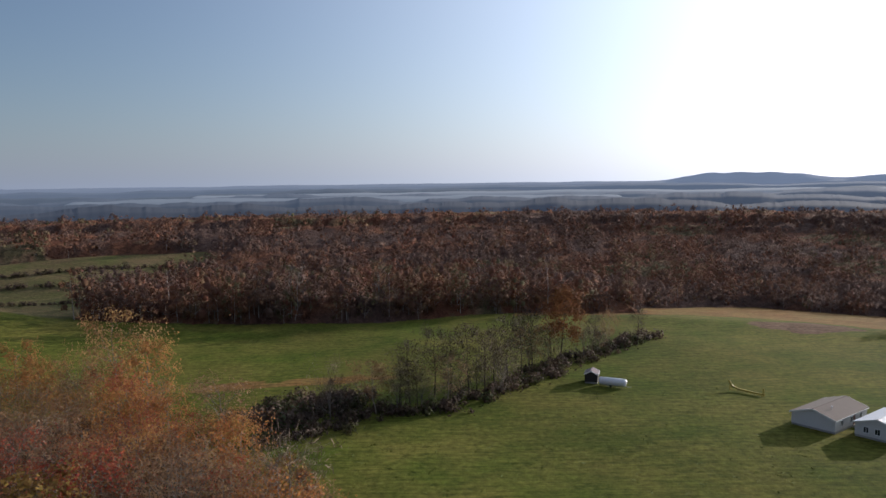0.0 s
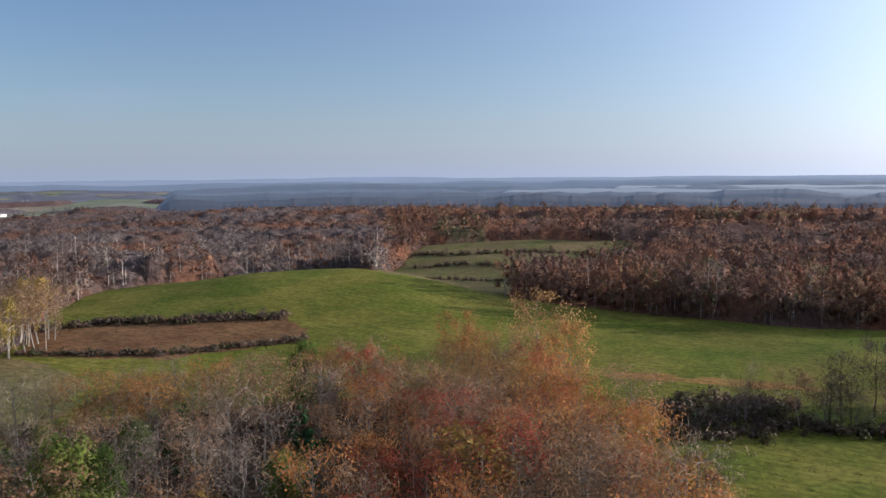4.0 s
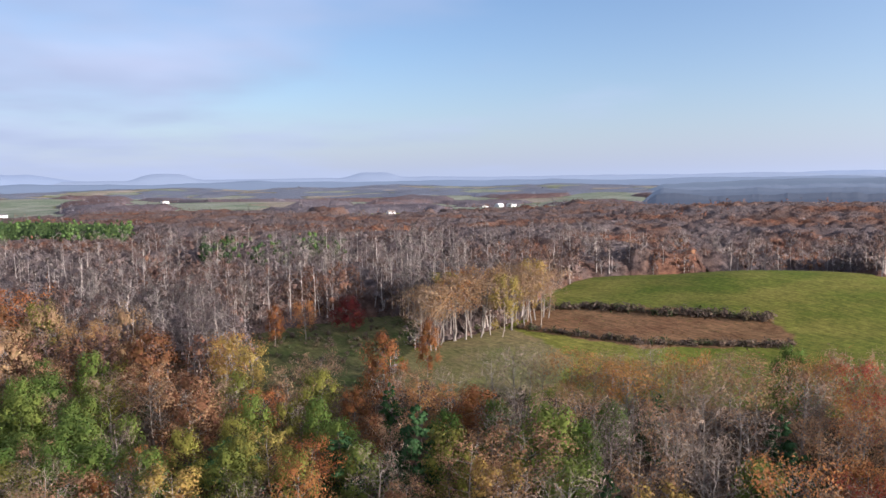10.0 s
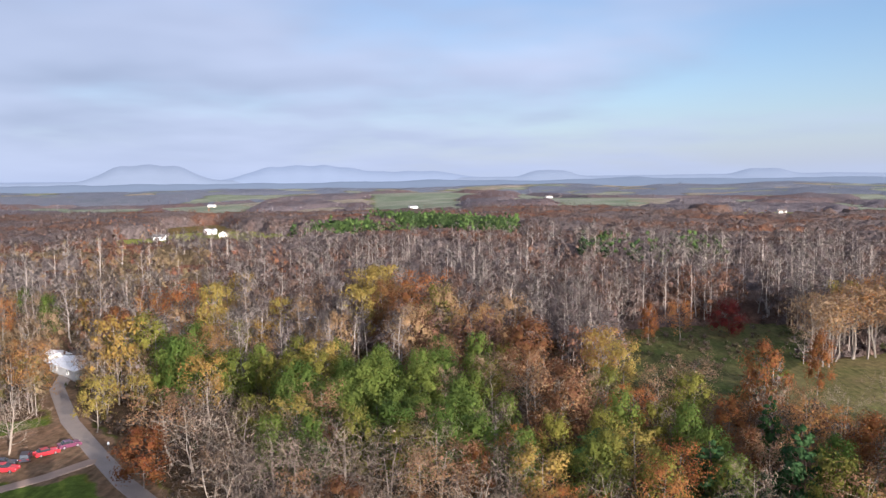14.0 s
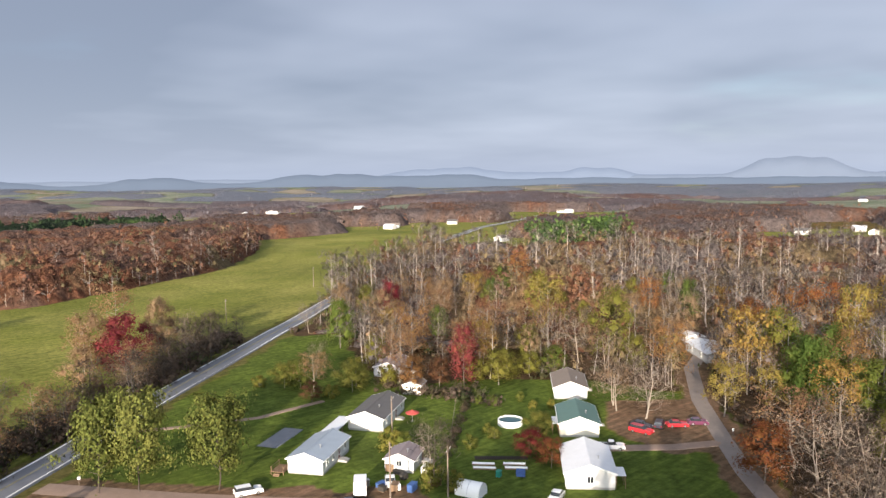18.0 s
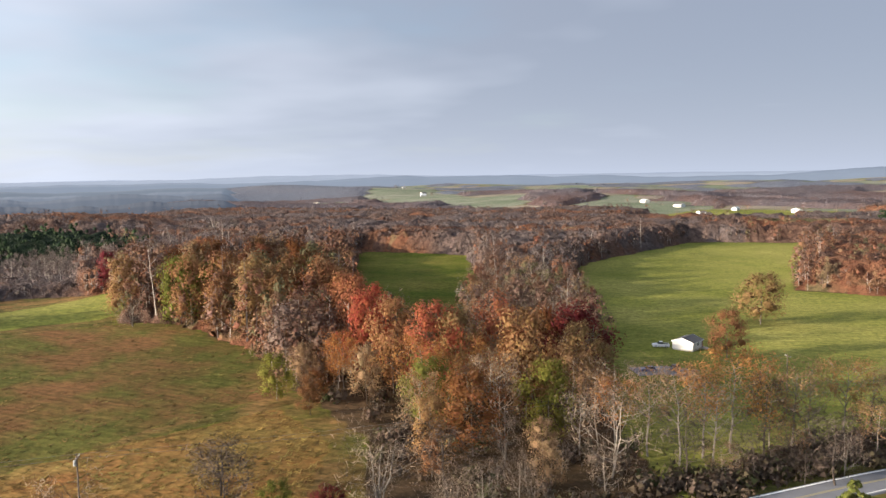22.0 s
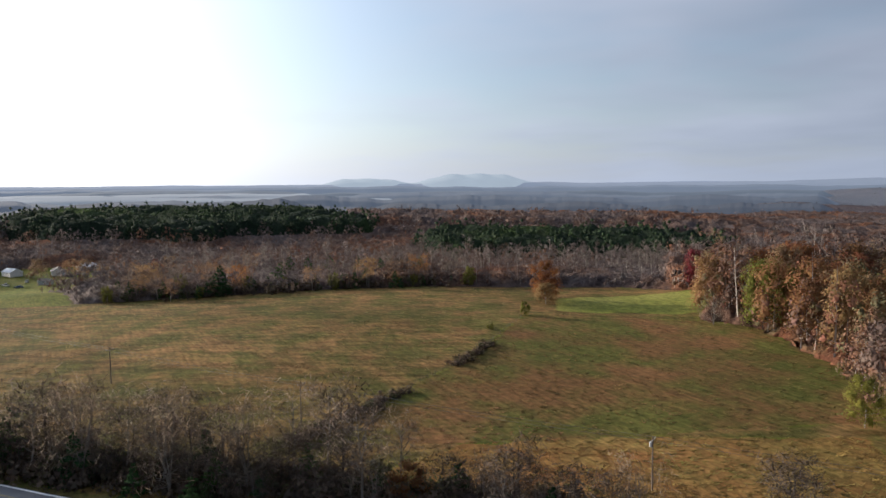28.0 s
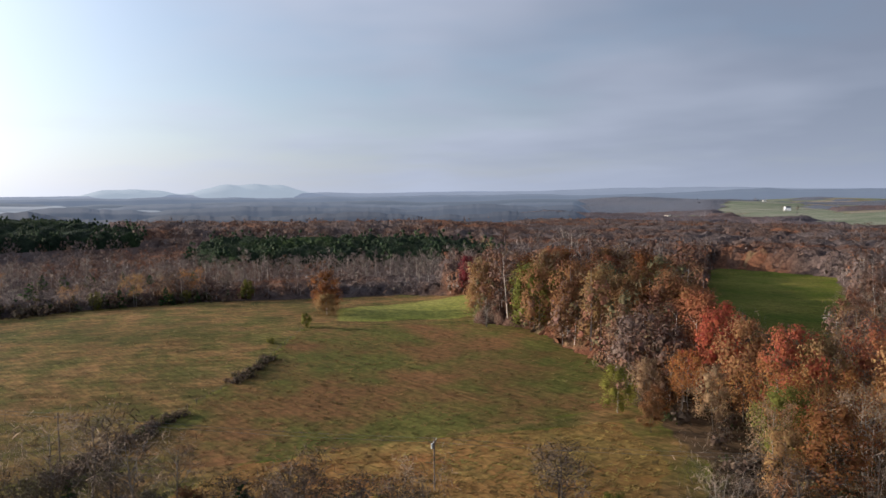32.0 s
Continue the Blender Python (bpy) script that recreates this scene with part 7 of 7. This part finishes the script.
pen_fence([(150, -42), (171, -76), (193, -110), (238, -159)], "old wire fence between two hay fields")
pen_fence([(-106, -118), (-116, -128), (-128, -140)], "wire fence behind the back gardens")


def tank_trailer(x, y):
    t = tagged(new("tank_trailer"), "long white rounded camper beside a dark shed", "trailer")
    t.matrix_basis = frame_at(x, y, 0.88, -0.47)
    bm = bmesh.new()
    v, f = tube([(0, -3.6, 1.35), (0, -3.3, 1.35), (0, 3.0, 1.35), (0, 3.5, 1.3), (0, 3.7, 1.25)], [0.9, 1.12, 1.12, 0.95, 0.5], 20)
    vs = [bm.verts.new(c) for c in v]
    for q in f:
        bm.faces.new([vs[i] for i in q])
    bm.faces.new(vs[:20])
    bm.faces.new(vs[-20:])
    part("shell", bm, M["white_paint"], t, smooth=True)
    for sx in (-1, 1):
        bm = bmesh.new()
        rod(bm, (sx * 0.7, -0.3, 0.33), (sx * 0.95, -0.3, 0.33), 0.33, sides=12)
        part("wheel", bm, M["rubber"], t)
    bm = bmesh.new()
    rod(bm, (0, 3.5, 0.5), (0, 5.0, 0.45), 0.06)
    part("hitch", bm, M["steel"], t)


tank_trailer(44.3, 201.0)
M["dark_board"] = siding("dark_boards", (0.05, 0.045, 0.04), 0.25, True, 0.9)
house(frame_at(39.2, 204.2, 0.3, 0.95), 3.4, 4.0, 2.6, 0.8, "dark_board", "mauve_shingle", "dark board shed at the end of the tree row", "shed", "shed", 0, 0, False, 0.25, vents=0)
M["yellow_paint"] = plain("yellow_paint", (0.55, 0.42, 0.10), 0.5, scale=3, vary=0.25)


def swing_frame(x, y):
    s = tagged(new("play_frame"), "low yellow play frame lying in the pasture", "play frame")
    s.matrix_basis = frame_at(x, y, 0.62, -0.78)
    bm = bmesh.new()
    v, f = tube([(0, -5.0, 2.3), (0, -4.0, 1.0), (0, -2.4, 0.55), (0, 1.0, 0.5), (0, 4.6, 0.5)], [0.28, 0.3, 0.28, 0.24, 0.24], 10)
    vs = [bm.verts.new(c) for c in v]
    for q in f:
        bm.faces.new([vs[i] for i in q])
    part("beam", bm, M["yellow_paint"], s, smooth=True)
    for y_, z in ((4.5, 2.0), (4.5, 0.9), (-4.6, 1.5)):
        for sx in (-0.5, 0.5):
            bm = bmesh.new()
            rod(bm, (sx, y_, -0.1), (sx * 0.4, y_, z), 0.09)
            part("leg", bm, M["yellow_paint"], s)


swing_frame(77.0, 193.5)
# ---- yard clutter ----
M["blue_tarp"] = plain("blue_tarpaulin", (0.06, 0.12, 0.30), 0.6, scale=4, vary=0.3, bump=0.5)
M["green_plastic"] = plain("green_plastic", (0.03, 0.22, 0.16), 0.5, scale=3, vary=0.2)
M["red_cloth"] = plain("faded_red_cloth", (0.40, 0.07, 0.06), 0.8, scale=3, vary=0.25)


def crate(x, y, w, d, h, turn, mat, label):
    """A slatted crate or covered stack."""
    k = tagged(new("crate"), label, "crate", "yard clutter")
    k.matrix_basis = pose(x, y, float(land(x, y)), 0, 0, turn)
    bm = bmesh.new()
    slab(bm, -w / 2, w / 2, -d / 2, d / 2, 0.1, h)
    bmesh.ops.bevel(bm, geom=bm.edges[:], offset=0.05, segments=2, affect="EDGES")
    part("box", bm, M[mat], k)
    for s in (-1, 1):
        bm = bmesh.new()
        slab(bm, -w / 2 - 0.05, w / 2 + 0.05, s * d * 0.35 - 0.06, s * d * 0.35 + 0.06, -0.05, 0.1)
        part("runner", bm, M["timber"], k)
    bm = bmesh.new()
    slab(bm, -w / 2 - 0.04, w / 2 + 0.04, -d / 2 - 0.04, d / 2 + 0.04, h, h + 0.06)
    part("cover", bm, M[mat], k)


rng = np.random.default_rng(9)
for i in range(18):
    a = float(rng.uniform(0, 1))
    x, y = -66 - 22 * a + float(rng.normal(0, 2)), -101 - 7 * a + float(rng.normal(0, 2.5))
    mat = ("timber", "dark_board", "blue_tarp", "timber", "trim", "steel", "dark_board")[i % 7]
    crate(round(x, 1), round(y, 1), float(rng.uniform(0.8, 2.4)), float(rng.uniform(0.7, 1.5)), float(rng.uniform(0.5, 1.4)), float(rng.uniform(0, 180)), mat,
          {"timber": "stack of weathered boards in the yard", "blue_tarp": "blue tarpaulin over a stack in the yard", "dark_board": "dark covered stack in the yard",
           "trim": "white box standing in the yard", "steel": "grey metal box in the yard"}[mat])
crate(-97.5, -95.6, 1.0, 0.8, 1.2, 20, "green_plastic", "green plastic bin beside the garden beds")
crate(-101.2, -93.6, 2.4, 1.6, 0.7, 42, "blue_tarp", "dark blue tarpaulin beside the garden beds")


def umbrella(x, y):
    u = tagged(new("patio_umbrella"), "faded red patio umbrella beside the house", "umbrella")
    u.matrix_basis = pose(x, y, float(land(x, y)))
    bm = bmesh.new()
    rod(bm, (0, 0, -0.1), (0, 0, 2.5), 0.03)
    part("pole", bm, M["trim"], u)
    bm = bmesh.new()
    top_ = bm.verts.new((0, 0, 2.6))
    rim = [bm.verts.new((1.6 * math.cos(i * math.pi / 4), 1.6 * math.sin(i * math.pi / 4), 2.0)) for i in range(8)]
    hem = [bm.verts.new((1.58 * math.cos(i * math.pi / 4), 1.58 * math.sin(i * math.pi / 4), 1.85)) for i in range(8)]
    for i in range(8):
        bm.faces.new((top_, rim[i], rim[(i + 1) % 8]))
        bm.faces.new((rim[i], hem[i], hem[(i + 1) % 8], rim[(i + 1) % 8]))
    part("canopy", bm, M["red_cloth"], u)
    bm = bmesh.new()
    rod(bm, (0, 0, -0.05), (0, 0, 0.08), 0.3, sides=12)
    part("base", bm, M["concrete"], u)


umbrella(-106.5, -131.5)
# off to the west, trees whose shade lies over the lawns
for i, (x, y, tall) in enumerate(((-62, -38, 15), (-70, -44, 14), (-55, -30, 16), (-78, -40, 13), (-66, -26, 15), (-74, -32, 15), (-47, -60, 15), (-53, -66, 14), (-42, -54, 15), (-58, -24, 24), (-63, -31, 23), (-52, -31, 24), (-60, -16, 24), (-66, -22, 23), (-46, -24, 24), (-50, -70, 15), (-44, -64, 16), (-40, -54, 21), (-45, -58, 20), (-36, -50, 21), (-48, -52, 20), (-55, -38, 22))):
    plant(("olive", "green", "rust")[i % 3], x, y, tall, 6.5, i * 50.0, i)


def deck(x, y, turn):
    """A small raised porch deck with rails and steps."""
    d = tagged(new("deck"), "small brown wooden deck beside the white house", "deck")
    d.matrix_basis = pose(x, y, float(land(x, y)), 0, 0, turn)
    bm = bmesh.new()
    slab(bm, -1.8, 1.8, -1.3, 1.3, 0.55, 0.65)
    part("joists", bm, M["timber"], d)
    bm = bmesh.new()
    slab(bm, -1.85, 1.85, -0.08, 0.08, 0.66, 0.7)
    first = part("plank", bm, M["timber"], d)
    first.location = (0, -1.2, 0)
    for i in range(1, 14):
        o = new("plank", first.data)
        o.parent, o.location = d, (0, -1.2 + i * 0.185, 0)
    for px_, py_ in ((-1.7, -1.2), (1.7, -1.2), (-1.7, 1.2), (1.7, 1.2)):
        bm = bmesh.new()
        slab(bm, px_ - 0.06, px_ + 0.06, py_ - 0.06, py_ + 0.06, -0.1, 1.65)
        part("post", bm, M["timber"], d)
    for y_ in (-1.2, 1.2):
        bm = bmesh.new()
        slab(bm, -1.7, 1.7, y_ - 0.03, y_ + 0.03, 1.5, 1.6)
        slab(bm, -1.7, 1.7, y_ - 0.03, y_ + 0.03, 1.05, 1.12)
        part("rail", bm, M["timber"], d)
    bm = bmesh.new()
    slab(bm, 1.85, 2.15, -0.6, 0.6, 0.0, 0.4)
    slab(bm, 2.15, 2.45, -0.6, 0.6, 0.0, 0.2)
    part("step", bm, M["timber"], d)


def storage_tent(x, y, turn, wide, long):
    """A rounded fabric shelter on hoops."""
    t = tagged(new("storage_tent"), "white rounded fabric shelter in the back yard", "shelter")
    t.matrix_basis = pose(x, y, float(land(x, y)), 0, 0, turn)
    arc = [(math.cos(a) * wide / 2, math.sin(a) * wide * 0.52 + 0.5) for a in np.linspace(0, math.pi, 15)]
    bm = bmesh.new()
    rings = []
    for y_ in np.linspace(-long / 2, long / 2, 6):
        rings.append([bm.verts.new((px_, float(y_), pz_)) for px_, pz_ in [(wide / 2, -0.05)] + arc + [(-wide / 2, -0.05)]])
    for a, b in zip(rings, rings[1:]):
        for i in range(len(a) - 1):
            bm.faces.new((a[i], a[i + 1], b[i + 1], b[i]))
    bm.faces.new(rings[-1])
    bm.faces.new(rings[0][::-1])
    part("cover", bm, M["trim"], t, smooth=False)
    for y_ in (-long / 2, 0, long / 2):
        bm = bmesh.new()
        v, f = tube([(px_ * 1.01, float(y_), pz_ + 0.02) for px_, pz_ in arc], [0.04] * len(arc), 6)
        vs = [bm.verts.new(c) for c in v]
        for q in f:
            bm.faces.new([vs[i] for i in q])
        part("hoop", bm, M["steel"], t)


deck(-69.5, -125.0, 35)
storage_tent(-88.5, -93.5, 20, 3.4, 4.6)
ribbon("driveway", [(-74, -139), (-79, -142), (-84, -145)], 4.5, M["asphalt"], 0.06, "dark paved pad behind the white house", step=2.0)
vehicle(frame_at(-97.5, -82.0, 0.9, 0.4), "white_paint", "white car parked in the deep shade", long=4.5, style="saloon")
